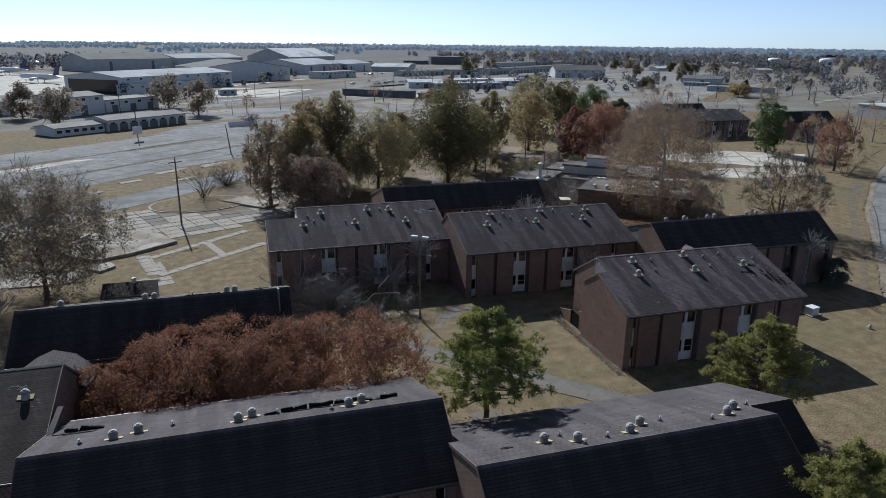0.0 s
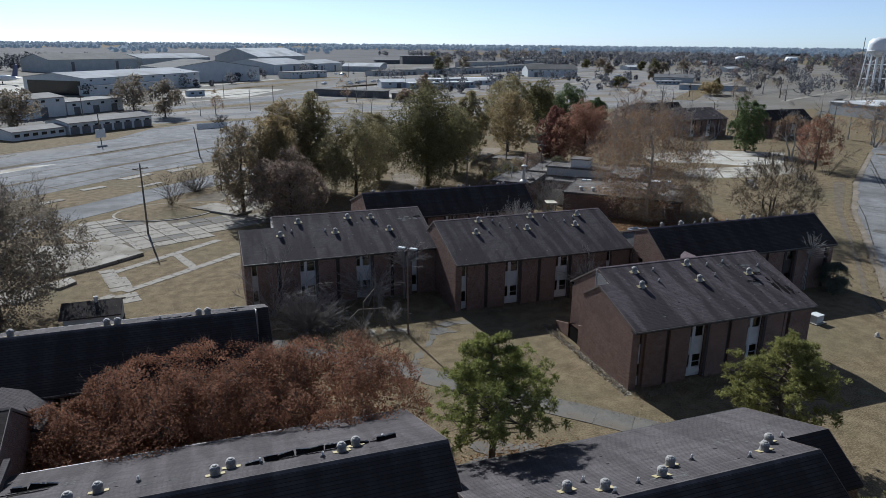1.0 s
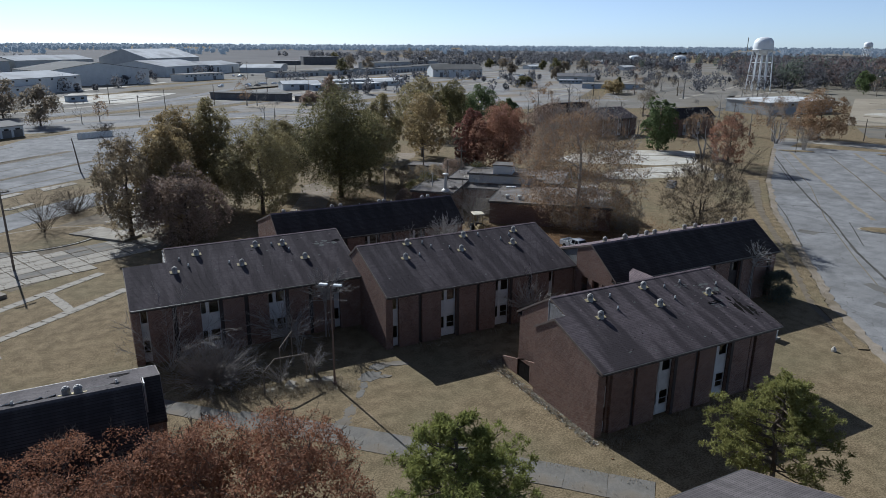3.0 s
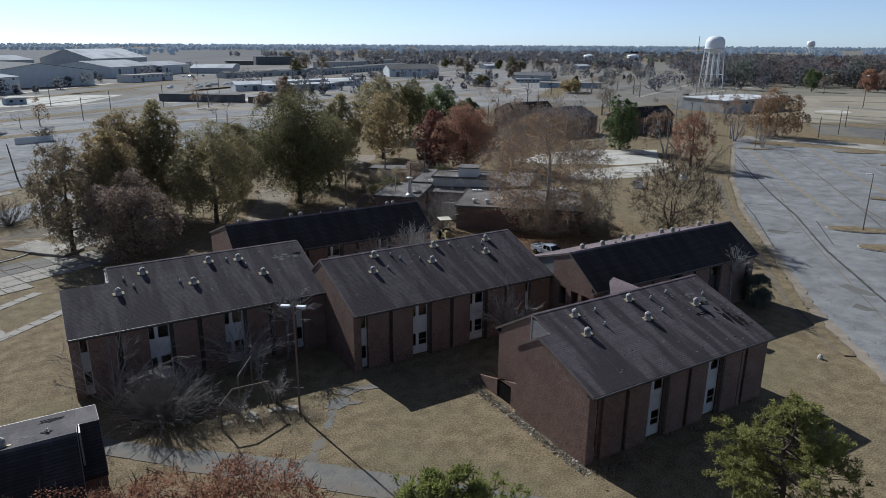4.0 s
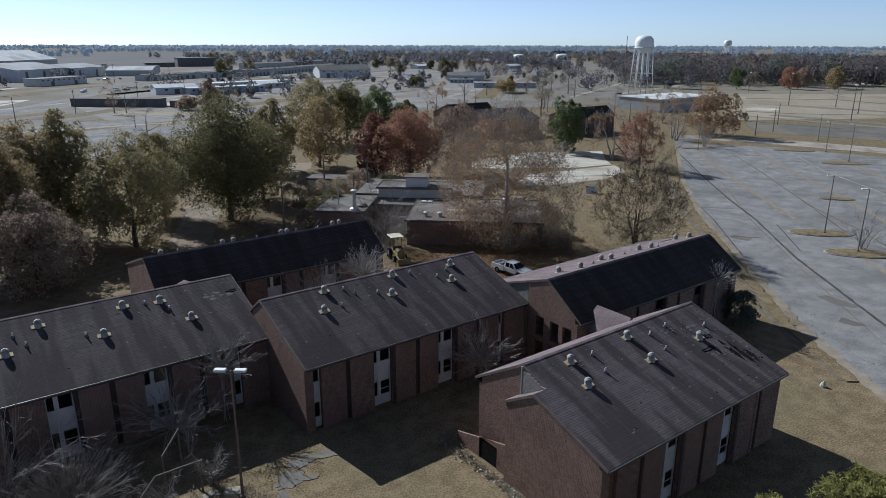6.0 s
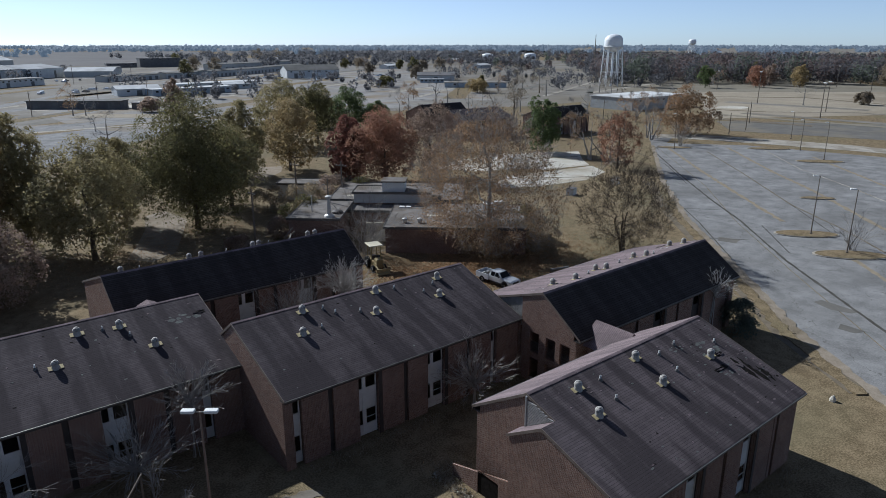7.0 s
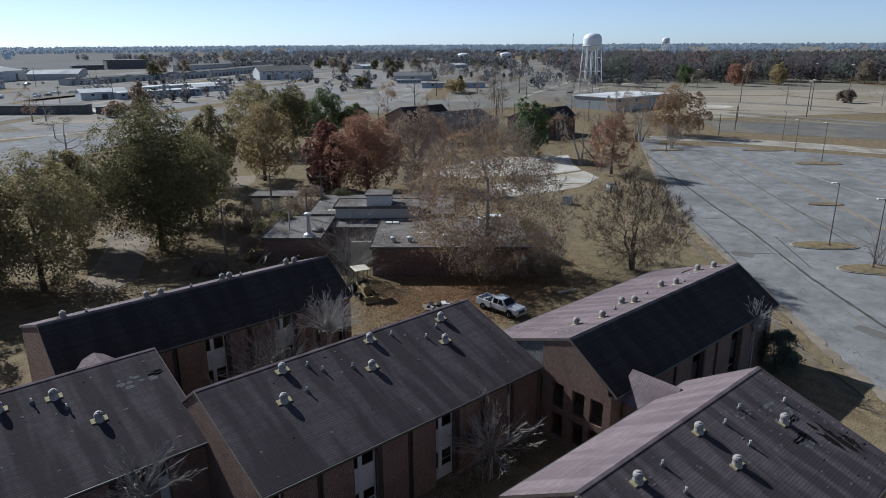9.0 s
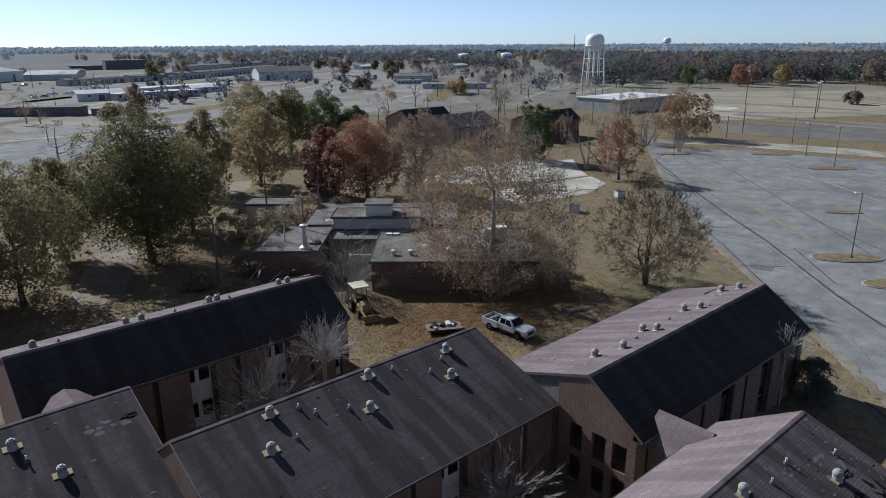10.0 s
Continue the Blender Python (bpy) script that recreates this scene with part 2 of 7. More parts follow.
WHITEROOF = mat("white_roof", (0.45, 0.455, 0.45), (0.58, 0.58, 0.57), 0.15, 0.88, 0.05, 5, c=(0.16, 0.155, 0.145), cscale=0.06, camt=0.45)
DOORGREY = mat("grey_door", (0.10, 0.10, 0.10), (0.16, 0.16, 0.155), 0.5, 0.7, 0.05, 5)
LAMPPOLE = mat("brown_pole", (0.13, 0.09, 0.07), (0.19, 0.14, 0.11), 1.0, 0.6, 0.05)
RUBBER = mat("rubber", (0.015, 0.015, 0.015), (0.03, 0.03, 0.03), 3.0, 0.85, 0.1)
CARWHITE = mat("white_paint", (0.5, 0.515, 0.53), (0.58, 0.59, 0.6), 1.0, 0.3, 0.0)
CATYELLOW = mat("old_yellow_paint", (0.17, 0.13, 0.06), (0.26, 0.2, 0.09), 2.0, 0.6, 0.1)
CANVAS = mat("canvas", (0.42, 0.38, 0.28), (0.52, 0.48, 0.36), 2.0, 0.8, 0.1)
NAVY = mat("navy_paint", (0.03, 0.04, 0.10), (0.05, 0.06, 0.14), 1.0, 0.4, 0.0)
TANKWHITE = mat("tank_paint", (0.62, 0.63, 0.63), (0.74, 0.75, 0.75), 0.2, 0.5, 0.0)
DARKGLASS = mat("dark_glass", (0.012, 0.014, 0.016), (0.025, 0.028, 0.03), 1.0, 0.12, 0.0)


def leaf_mat(name, a, b, rand=0.2, through_=0.42):
    m = mat(name, a, b, 0.6, 0.7, 0.0, 5.0, rand=rand)
    p = m.node_tree.nodes["Principled BSDF"]
    p.inputs["Specular IOR Level"].default_value = 0.08
    tr = m.node_tree.nodes.new("ShaderNodeBsdfTranslucent")
    mx = m.node_tree.nodes.new("ShaderNodeMixShader")
    mx.inputs[0].default_value = through_
    src = p.inputs["Base Color"].links[0].from_socket
    l = m.node_tree.links
    l.new(src, tr.inputs["Color"])
    l.new(p.outputs[0], mx.inputs[1])
    l.new(tr.outputs[0], mx.inputs[2])
    l.new(mx.outputs[0], m.node_tree.nodes["Material Output"].inputs["Surface"])
    return m


LEAF_RUST = leaf_mat("rust_leaves", (0.185, 0.087, 0.051), (0.285, 0.148, 0.088), 0.25)
LEAF_OLIVE = leaf_mat("olive_leaves", (0.2, 0.172, 0.085), (0.33, 0.275, 0.14))
LEAF_DARK = leaf_mat("dark_green_leaves", (0.085, 0.08, 0.036), (0.185, 0.165, 0.072))
LEAF_BROWN = leaf_mat("brown_leaves", (0.235, 0.185, 0.115), (0.36, 0.288, 0.185))
LEAF_RED = leaf_mat("russet_leaves", (0.25, 0.13, 0.085), (0.37, 0.205, 0.135))
NEEDLE = leaf_mat("pine_needles", (0.14, 0.15, 0.045), (0.27, 0.275, 0.085))
NEEDLE_Y = leaf_mat("yellow_pine_needles", (0.155, 0.155, 0.05), (0.28, 0.268, 0.092))
WOODS = leaf_mat("winter_woods", (0.1, 0.1, 0.107), (0.13, 0.13, 0.138), 0.05, 0.6)
WOODS_RUSSET = leaf_mat("russet_woods", (0.13, 0.1, 0.094), (0.165, 0.13, 0.122), 0.06, 0.6)

FARWOODS = leaf_mat("haze_glow_woods", (0.15, 0.16, 0.172), (0.18, 0.19, 0.202), 0.05, 0.5)
# Plain horizon backdrop: its haze is put in as a blue glow.
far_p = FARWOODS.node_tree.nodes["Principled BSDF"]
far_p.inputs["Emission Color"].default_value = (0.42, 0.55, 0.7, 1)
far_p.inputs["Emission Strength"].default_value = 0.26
LEAF_GOLD = leaf_mat("golden_leaves", (0.25, 0.19, 0.095), (0.38, 0.295, 0.155))
LEAF_MAUVE = leaf_mat("dull_russet_leaves", (0.235, 0.172, 0.13), (0.345, 0.26, 0.2))
LEAF_DUN = leaf_mat("dun_leaves", (0.18, 0.148, 0.108), (0.28, 0.236, 0.175))
LEAF_CRIMSON = leaf_mat("crimson_leaves", (0.17, 0.08, 0.06), (0.24, 0.115, 0.085))
LEAF_GREEN = leaf_mat("green_leaves", (0.085, 0.115, 0.05), (0.15, 0.18, 0.075))
LEAF_GREEN2 = leaf_mat("dark_evergreen", (0.095, 0.112, 0.09), (0.145, 0.158, 0.122), 0.08, 0.5)
LEAF_TAN = leaf_mat("tan_leaves", (0.23, 0.15, 0.088), (0.35, 0.235, 0.142))
LEAF_LITTER = leaf_mat("leaf_litter", (0.24, 0.145, 0.08), (0.38, 0.25, 0.145))
LEAF_STRAW = leaf_mat("straw", (0.22, 0.185, 0.13), (0.34, 0.29, 0.215))
GLASS = bpy.data.materials.new("window_glass")
GLASS.use_nodes = True
gp = GLASS.node_tree.nodes["Principled BSDF"]
gp.inputs["Base Color"].default_value = (0.9, 0.92, 0.92, 1)
gp.inputs["Roughness"].default_value, gp.inputs["Transmission Weight"].default_value, gp.inputs["IOR"].default_value = 0.03, 1.0, 1.45


# ---- building blocks ----
def link(name, bm, material, parent=None, label=""):
    me = bpy.data.meshes.new(name)
    bm.to_mesh(me)
    bm.free()
    me.materials.append(material)
    ob = new(name, me)
    if parent:
        ob.parent = parent
    if label:
        ob["label"] = label
    return ob


def part(name, bm, material, parent, label=""):
    return link(name, bm, material, parent, label)


def box(bm, x0, x1, y0, y1, z0, z1, m=None):
    vs = [bm.verts.new((x, y, z)) for z in (z0, z1) for x, y in ((x0, y0), (x1, y0), (x1, y1), (x0, y1))]
    for f in ((3, 2, 1, 0), (4, 5, 6, 7), (0, 1, 5, 4), (1, 2, 6, 5), (2, 3, 7, 6), (3, 0, 4, 7)):
        bm.faces.new([vs[i] for i in f])
    if m is not None:
        bmesh.ops.transform(bm, matrix=m, verts=vs)
    return vs


def boxes(*rows):
    bm = bmesh.new()
    for r in rows:
        box(bm, *r)
    return bm


def prism(bm, pts, axis, a, b):
    """A polygon drawn out along an axis from a to b. pts: pairs of the two other coordinates, in order."""
    def at(p, q):
        return {"x": (q, p[0], p[1]), "y": (p[0], q, p[1]), "z": (p[0], p[1], q)}[axis]
    lo, hi = [bm.verts.new(at(p, a)) for p in pts], [bm.verts.new(at(p, b)) for p in pts]
    k = len(pts)
    fs = [bm.faces.new(lo), bm.faces.new(hi)]
    fs += [bm.faces.new((lo[i], lo[(i + 1) % k], hi[(i + 1) % k], hi[i])) for i in range(k)]
    bmesh.ops.recalc_face_normals(bm, faces=fs)


def tube(bm, p, q, r0, r1, sides=6):
    p, q = Vector(p), Vector(q)
    t = (q - p).to_track_quat("Z", "Y").to_matrix()
    rings = []
    for c, r in ((p, r0), (q, r1)):
        rings.append([bm.verts.new(c + t @ Vector((r * math.cos(2 * math.pi * i / sides), r * math.sin(2 * math.pi * i / sides), 0))) for i in range(sides)])
    for i in range(sides):
        bm.faces.new((rings[0][i], rings[0][(i + 1) % sides], rings[1][(i + 1) % sides], rings[1][i]))
    bm.faces.new(rings[1])
    bm.faces.new(rings[0][::-1])


def lathe(bm, prof, sides=12, m=None):
    """A turned shape from pairs of radius and height."""
    rings = [[bm.verts.new((r * math.cos(2 * math.pi * i / sides), r * math.sin(2 * math.pi * i / sides), z)) for i in range(sides)] for r, z in prof]
    for a, b in zip(rings, rings[1:]):
        for i in range(sides):
            bm.faces.new((a[i], a[(i + 1) % sides], b[(i + 1) % sides], b[i]))
    bm.faces.new(rings[-1])
    bm.faces.new(rings[0][::-1])
    if m is not None:
        bmesh.ops.transform(bm, matrix=m, verts=[v for g in rings for v in g])


def sheet(name, pts, material, top=0.03, label="", category="", kind="structure", low=-0.1):
    bm = bmesh.new()
    prism(bm, pts, "z", low, top)
    return tagged(link(name, bm, material), label, category, kind=kind)


def strip(name, p, q, width, material, top, label, category, low=-0.1):
    """A straight strip of paving from p to q."""
    p, q = Vector(p), Vector(q)
    s = Vector((-(q - p).y, (q - p).x)).normalized() * width / 2
    return sheet(name, [tuple(p - s), tuple(q - s), tuple(q + s), tuple(p + s)], material, top, label, category, low=low)


def empty(name, m=None):
    ob = new(name)
    ob.empty_display_size = 0.3
    if m is not None:
        ob.matrix_world = m
    return ob


# ---- ground and paving ----
bm = bmesh.new()
bmesh.ops.create_grid(bm, x_segments=24, y_segments=24, size=4990)
tagged(link("ground", bm, GRASS), "flat dormant tan grass reaching the horizon", "ground", kind="structure")
# The road along the court, the lot beyond it and the crossing road.
sheet("road", [(52.0, 28.0), (70.4, 50.1), (78.1, 60.0), (93.5, 75.1), (113.8, 95.5), (138, 116), (183.0, 149.5), (203, 164), (209, 158), (178.1, 143.5), (140.7, 107.5), (116.8, 87.8), (97.4, 69.6), (80.5, 53.0), (62.0, 26.0)], ASPHALT, 0.03, "cracked grey asphalt road beside a parking lot", "road")
sheet("parking_lot", [(62.0, 25.8), (80.6, 52.9), (97.5, 69.5), (116.9, 87.7), (140.8, 107.4), (178.2, 143.4), (190, 150), (205, 131), (212, 98), (205, 60), (120, -10)], ASPHALT, 0.034, "worn grey asphalt parking lot with grassy seams", "parking lot")
sheet("road_2", [(199, 159), (206.5, 164), (217, 150), (224, 132), (229, 112), (232, 60), (222, 60), (220, 98), (212, 128), (206, 146)], CONCRETE, 0.04, "pale concrete crossing road", "road")
sheet("pavement_3", [(234, 152), (259, 172), (300, 122), (300, 70), (250, 70), (249, 110)], DARKASPH, 0.03, "dark old asphalt yard beyond the road", "pavement")
SEAMS = [(((176.5, 145.0), (147.5, 117.6), (129.9, 100.2), (118.7, 88.3), (109.4, 79.6), (101.9, 72.6), (84, 53)), 0.42, TARSEAM),
         (((182.0, 143.1), (159.4, 120.8), (140.0, 100.8), (123.4, 83.0)), 1.0, STRAWSEAM),
         (((196.1, 132.7), (168.9, 106.9), (152.2, 89.5), (132.3, 71.1), (112, 50)), 1.0, STRAWSEAM),
         (((198.0, 109.6), (180.8, 93.0), (169.0, 81.9), (150, 63)), 0.95, STRAWSEAM),
         (((184.5, 132.4), (160.8, 109.7), (136.9, 87.6), (126.1, 74.6), (108, 56)), 0.38, DRYSTRIP),
         (((200.5, 124.2), (177.3, 104.0), (162.8, 86.9), (144, 67)), 0.3, CONCRETE),
         (((183, 149.2), (138, 116), (113.6, 95.6), (93.3, 75.3), (77.9, 60.2), (70.2, 50.3), (52, 28.2)), 1.3, BARESOIL), (((181, 149.3), (137, 116.9), (112.8, 96.6), (92.4, 76.2), (77.0, 61.2), (69, 51)), 1.5, GRASS),
         (((112, 69), (96, 53)), 0.8, STRAWSEAM), (((121.5, 74.0), (138.0, 88.6)), 0.22, TARSEAM), (((106, 74), (118, 84)), 0.2, TARSEAM),
         (((172, 150.5), (158, 128.6), (140, 111.5)), 0.18, TARSEAM), (((128, 108.4), (112, 92.0), (97, 78)), 0.2, TARSEAM), (((119, 99), (124, 93)), 0.16, TARSEAM), (((104, 85.5), (109, 80)), 0.16, TARSEAM)]
seam_rng = random.Random(5)
for rank, (line, w, m_) in enumerate(SEAMS):
    # Ragged seams: short overlapping lengths of uneven width.
    w_ = bmesh.new()
    z = 0.045 + 0.0013 * (rank % 3) + (0.03 if m_ is BARESOIL else 0.06 if m_ is GRASS else 0)
    for p, q in zip(line, line[1:]):
        p, q = Vector(p), Vector(q)
        side = Vector((-(q - p).y, (q - p).x)).normalized()
        n = max(2, int((q - p).length / 0.9))
        pts = [(p + (q - p) * (i / n), w / 2 * seam_rng.uniform(0.45, 1.25), w / 2 * seam_rng.uniform(0.45, 1.25)) for i in range(n + 1)]
        ring = [c + side * a for c, a, b in pts] + [c - side * b for c, a, b in reversed(pts)]
        prism(w_, [tuple(c) for c in ring], "z", 0.0, z)
        z += 0.004
    tagged(link("verge", w_, m_), "weathered seam in parking lot asphalt", "verge", kind="structure")
for i, (cx, cy, a, b, r) in enumerate([(118.2, 76.9, 5.0, 2.1, -46), (111.6, 67.9, 5.2, 2.2, -46), (191.6, 105.2, 6.0, 2.4, -46), (184, 142.6, 5, 1.6, -46), (203, 124, 6, 2.0, -46), (146.6, 87.0, 3.4, 1.2, -46)]):
    isl = tagged(empty("traffic_island", pose(cx, cy, 0, 0, 0, r)), "kerbed island of dry grass in a parking lot", "traffic island", "islands")
    ring = [(a * math.cos(2 * math.pi * j / 20), b * math.sin(2 * math.pi * j / 20)) for j in range(20)]
    w = bmesh.new()
    prism(w, ring, "z", 0.0, 0.16)
    part("kerb", w, CONCRETE, isl)
    w = bmesh.new()
    prism(w, [(x * 0.94, y * 0.9) for x, y in ring], "z", 0.1, 0.21)
    part("turf", w, GRASS, isl)
for pts in ([(88.6, 63.3), (90.0, 63.0), (89.4, 58.6), (88.2, 59.0), (87.6, 61.0)], [(104, 84), (106, 85), (107, 82), (104.6, 81.4)], [(82.5, 58.2), (84.2, 58.6), (84.0, 56.0), (82.6, 56.6)]):
    sheet("road_9", pts, DARKASPH, 0.04, "dark patch in the road", "road", low=0.0)
sheet("verge_2", [(70.0, 50.6), (77.7, 60.5), (93.1, 75.6), (113.4, 96), (137, 117), (134.5, 119), (111.5, 98.0), (91.5, 77.2), (75.8, 62.0), (68.5, 51.8)], DRYSTRIP, 0.02, "worn sandy verge beside the road", "verge", low=-0.05)
# The old yards on the other side.
sheet("pavement", [(-150, 38), (-38, 149.5), (-16.6, 172.5), (2, 188), (80, 267), (50, 318), (-18, 262), (-27.5, 237.9), (-57.4, 207.7), (-155, 110)], ASPHALT, 0.03, "wide weathered grey paved yard", "pavement")
sheet("pavement_9", [(-70, 163), (-54.4, 179.4), (-42.4, 191.1), (-36, 193), (-58, 168), (-80, 148)], PALECON, 0.036, "worn pale concrete lane in a yard", "pavement")
sheet("verge_5", [(-90, 176), (-57.1, 209), (-36, 226.5), (-28, 222), (-40, 212), (-60, 196), (-86, 168)], OLDYARD, 0.034, "patchy broken edge of a paved yard", "verge", low=0.0)
for pts in ([(-20, 168), (-14, 173.5), (-12.5, 172), (-18, 166.5)], [(-26, 158), (-22, 161), (-21, 159.5), (-25, 156.5)], [(-10, 176), (-4, 181), (-3, 178.5), (-9, 173)], [(-33, 146), (-28, 150), (-27, 148.5), (-32, 144.5)], [(-15, 158), (-11, 162), (-10, 160.8), (-14, 157)]):
    sheet("foundation_slab", pts, CONCRETE, 0.09, "broken concrete pad in dry grass", "slab")
for p, q, w in [((-120, 114), (-12, 225), 1.2), ((-120, 86), (20, 230), 0.9), ((-42, 165), (60, 270), 0.6), ((-57, 207), (-20, 245), 0.7), ((-36, 158), (30, 226), 0.35), ((-60, 160), (-8, 214), 0.3), ((-15, 176), (-24, 188), 0.3), ((0, 189), (-9, 201), 0.3), ((-30, 160), (-40, 172), 0.3), ((-70, 168), (-42, 196), 2.0), ((-30, 205), (-5, 230), 2.4)]:
    strip("verge_3", p, q, w, DRYSTRIP, 0.05, "seam of dry weeds across the yard", "verge", low=0.0)
strip("road_3", (-80, 80.5), (24, 184.5), 9.2, ASPHALT, 0.04, "grey asphalt road with grass verges", "road")
strip("road_4", (0, 262), (120, 275), 9, ASPHALT, 0.045, "grey cross road beyond the oaks", "road")
sheet("pavement_4", [(-17.0, 129.5), (-4.2, 127.5), (4.5, 124.5), (8, 126), (6, 131), (1.0, 139.5), (-6, 141), (10, 158), (14, 150), (11, 132), (11, 121), (2.0, 117.5), (-0.3, 116.0), (-10.0, 108.6), (-17.4, 117.4)], DRYSTRIP, 0.012, "broken pale concrete yard", "pavement")
isl = tagged(empty("traffic_island", pose(-8.2, 133.2, 0, 0, 0, 10)), "oval island of dry grass in broken concrete", "traffic island", "islands")
ring = [(9.0 * math.cos(2 * math.pi * j / 24), 6.8 * math.sin(2 * math.pi * j / 24)) for j in range(24)]
w = bmesh.new()
prism(w, ring, "z", 0.0, 0.13)
part("kerb", w, CONCRETE, isl)
w = bmesh.new()
prism(w, [(x * 0.95, y * 0.93) for x, y in ring], "z", 0.1, 0.18)
part("turf", w, GRASS, isl)
for pts, z, lab in [([(-25.0, 114.5), (-14.8, 114.6), (-10.2, 106.6), (-16.0, 101.7), (-20.4, 99.4), (-26.0, 104.0)], 0.42, "raised concrete foundation slab of a vanished house"),
                    ([(-21.2, 96.2), (-18.4, 98.4), (-17.4, 96.4), (-19.0, 94.4)], 0.3, "small raised concrete step slab"),
                    ([(-33.0, 100.0), (-20.7, 94.0), (-22.2, 90.7), (-30.0, 90.8), (-35.0, 94.0)], 0.16, "low cracked concrete slab"),
                    ([(-4.0, 133.8), (3.6, 125.6), (6.4, 128.6), (0.5, 136.5)], 0.35, "raised concrete slab beside the yard")]:
    sheet("foundation_slab", pts, CONCRETE, z, lab, "slab")


def walkway(p, q, width, piece, seed, gap=0.06, miss=0.12, material=None):
    """A path of separate, slightly tilted concrete flags."""
    rng = random.Random(seed)
    p, q = Vector(p), Vector(q)
    d = (q - p).normalized()
    ang = math.degrees(math.atan2(d.y, d.x))
    top = tagged(empty("path"), "path of cracked concrete flags in dry grass", "path", kind="structure")
    s = 0.0
    n = 0
    while s < (q - p).length - piece * 0.5:
        ln = piece * rng.uniform(0.8, 1.15)
        c = p + d * (s + ln / 2)
        if rng.random() > miss:
            b = bmesh.new()
            box(b, -ln / 2 + gap / 2, ln / 2 - gap / 2, -width / 2, width / 2, -0.1, 0.045)
            for v in b.verts:
                v.co.x += rng.uniform(-0.06, 0.06)
                v.co.y += rng.uniform(-0.06, 0.06)
            f = part("flag", b, material or CONCRETE, top)
            f.matrix_local = pose(c.x, c.y, rng.uniform(-0.015, 0.01), rng.uniform(-0.5, 0.5), rng.uniform(-0.5, 0.5), ang + rng.uniform(-1, 1))
        s += ln
        n += 1


def inside(x, y, poly):
    n, hit = len(poly), False
    for i in range(n):
        (x0, y0), (x1, y1) = poly[i], poly[(i + 1) % n]
        if (y0 > y) != (y1 > y) and x < (x1 - x0) * (y - y0) / (y1 - y0) + x0:
            hit = not hit
    return hit


def slab_yard(poly, size, turn, seed, label, miss=0.05, rim=()):
    """Cast slabs in a grid with weedy joints, each settled a little differently."""
    rng = random.Random(seed)
    top = tagged(empty("pavement"), label, "pavement", kind="structure")
    xs, ys = [p[0] for p in poly], [p[1] for p in poly]
    cx, cy, r = (min(xs) + max(xs)) / 2, (min(ys) + max(ys)) / 2, max(max(xs) - min(xs), max(ys) - min(ys))
    c, sn = math.cos(math.radians(turn)), math.sin(math.radians(turn))
    n = int(r / size) + 1
    for i in range(-n, n):
        for j in range(-n, n):
            u, v = i * size, j * size * 0.8
            x, y = cx + u * c - v * sn, cy + u * sn + v * c
            if not inside(x, y, poly) or any(((x - a) / ra) ** 2 + ((y - b) / rb) ** 2 < 1 for a, b, ra, rb in rim) or rng.random() < miss:
                continue
            b = bmesh.new()
            box(b, -size / 2 + 0.09, size / 2 - 0.09, -size * 0.4 + 0.09, size * 0.4 - 0.09, -0.1, 0.05)
            for q in b.verts:
                q.co.x += rng.uniform(-0.1, 0.1)
                q.co.y += rng.uniform(-0.1, 0.1)
            f = part("flag", b, CONCRETE if rng.random() < 0.75 else GREYCON, top)
            f.matrix_local = pose(x, y, rng.uniform(-0.01, 0.02), rng.uniform(-0.4, 0.4), rng.uniform(-0.4, 0.4), turn + rng.uniform(-0.6, 0.6))


slab_yard([(-26, 119.5), (-22.5, 128), (-17, 131), (-12, 126.5), (-4.2, 126.0), (2, 128), (8, 126), (11, 121), (2, 117), (-2, 114), (-10, 109), (-17, 116)], 3.0, 22, 31, "yard of cracked concrete slabs with weedy joints", rim=[(-8.2, 133.2, 10.2, 8.0)])
slab_yard([(6, 131), (3, 139.5), (1, 144), (10, 158), (14, 150), (11, 132)], 3.0, 40, 32, "yard of cracked concrete slabs beside the oaks")
walkway((2.9, 103.4), (-14.4, 88.8), 1.3, 1.5, 1)
walkway((0.3, 111.5), (-13.3, 99.7), 1.3, 1.5, 2)
walkway((-6.0, 106.0), (-3.2, 98.2), 1.2, 1.4, 3)
walkway((-14.6, 101.0), (-12.6, 94.5), 1.8, 1.6, 4, miss=0.05)
walkway((-13.0, 97.0), (-10.6, 88.0), 2.6, 1.8, 5, miss=0.05)
walkway((-19.0, 98.0), (-30.0, 90.5), 1.1, 1.4, 6, miss=0.3)
walkway((1.0, 74.0), (9.0, 66.2), 1.9, 2.4, 7, 0.03, 0.0, GREYCON)
walkway((9.0, 66.2), (17.5, 58.9), 2.7, 3.2, 8, 0.03, 0.0, GREYCON)
walkway((17.5, 58.7), (33.8, 42.7), 2.8, 3.2, 9, 0.03, 0.0, GREYCON)
# The overgrown branch of the path, worn down to ragged pieces.
rng = random.Random(12)
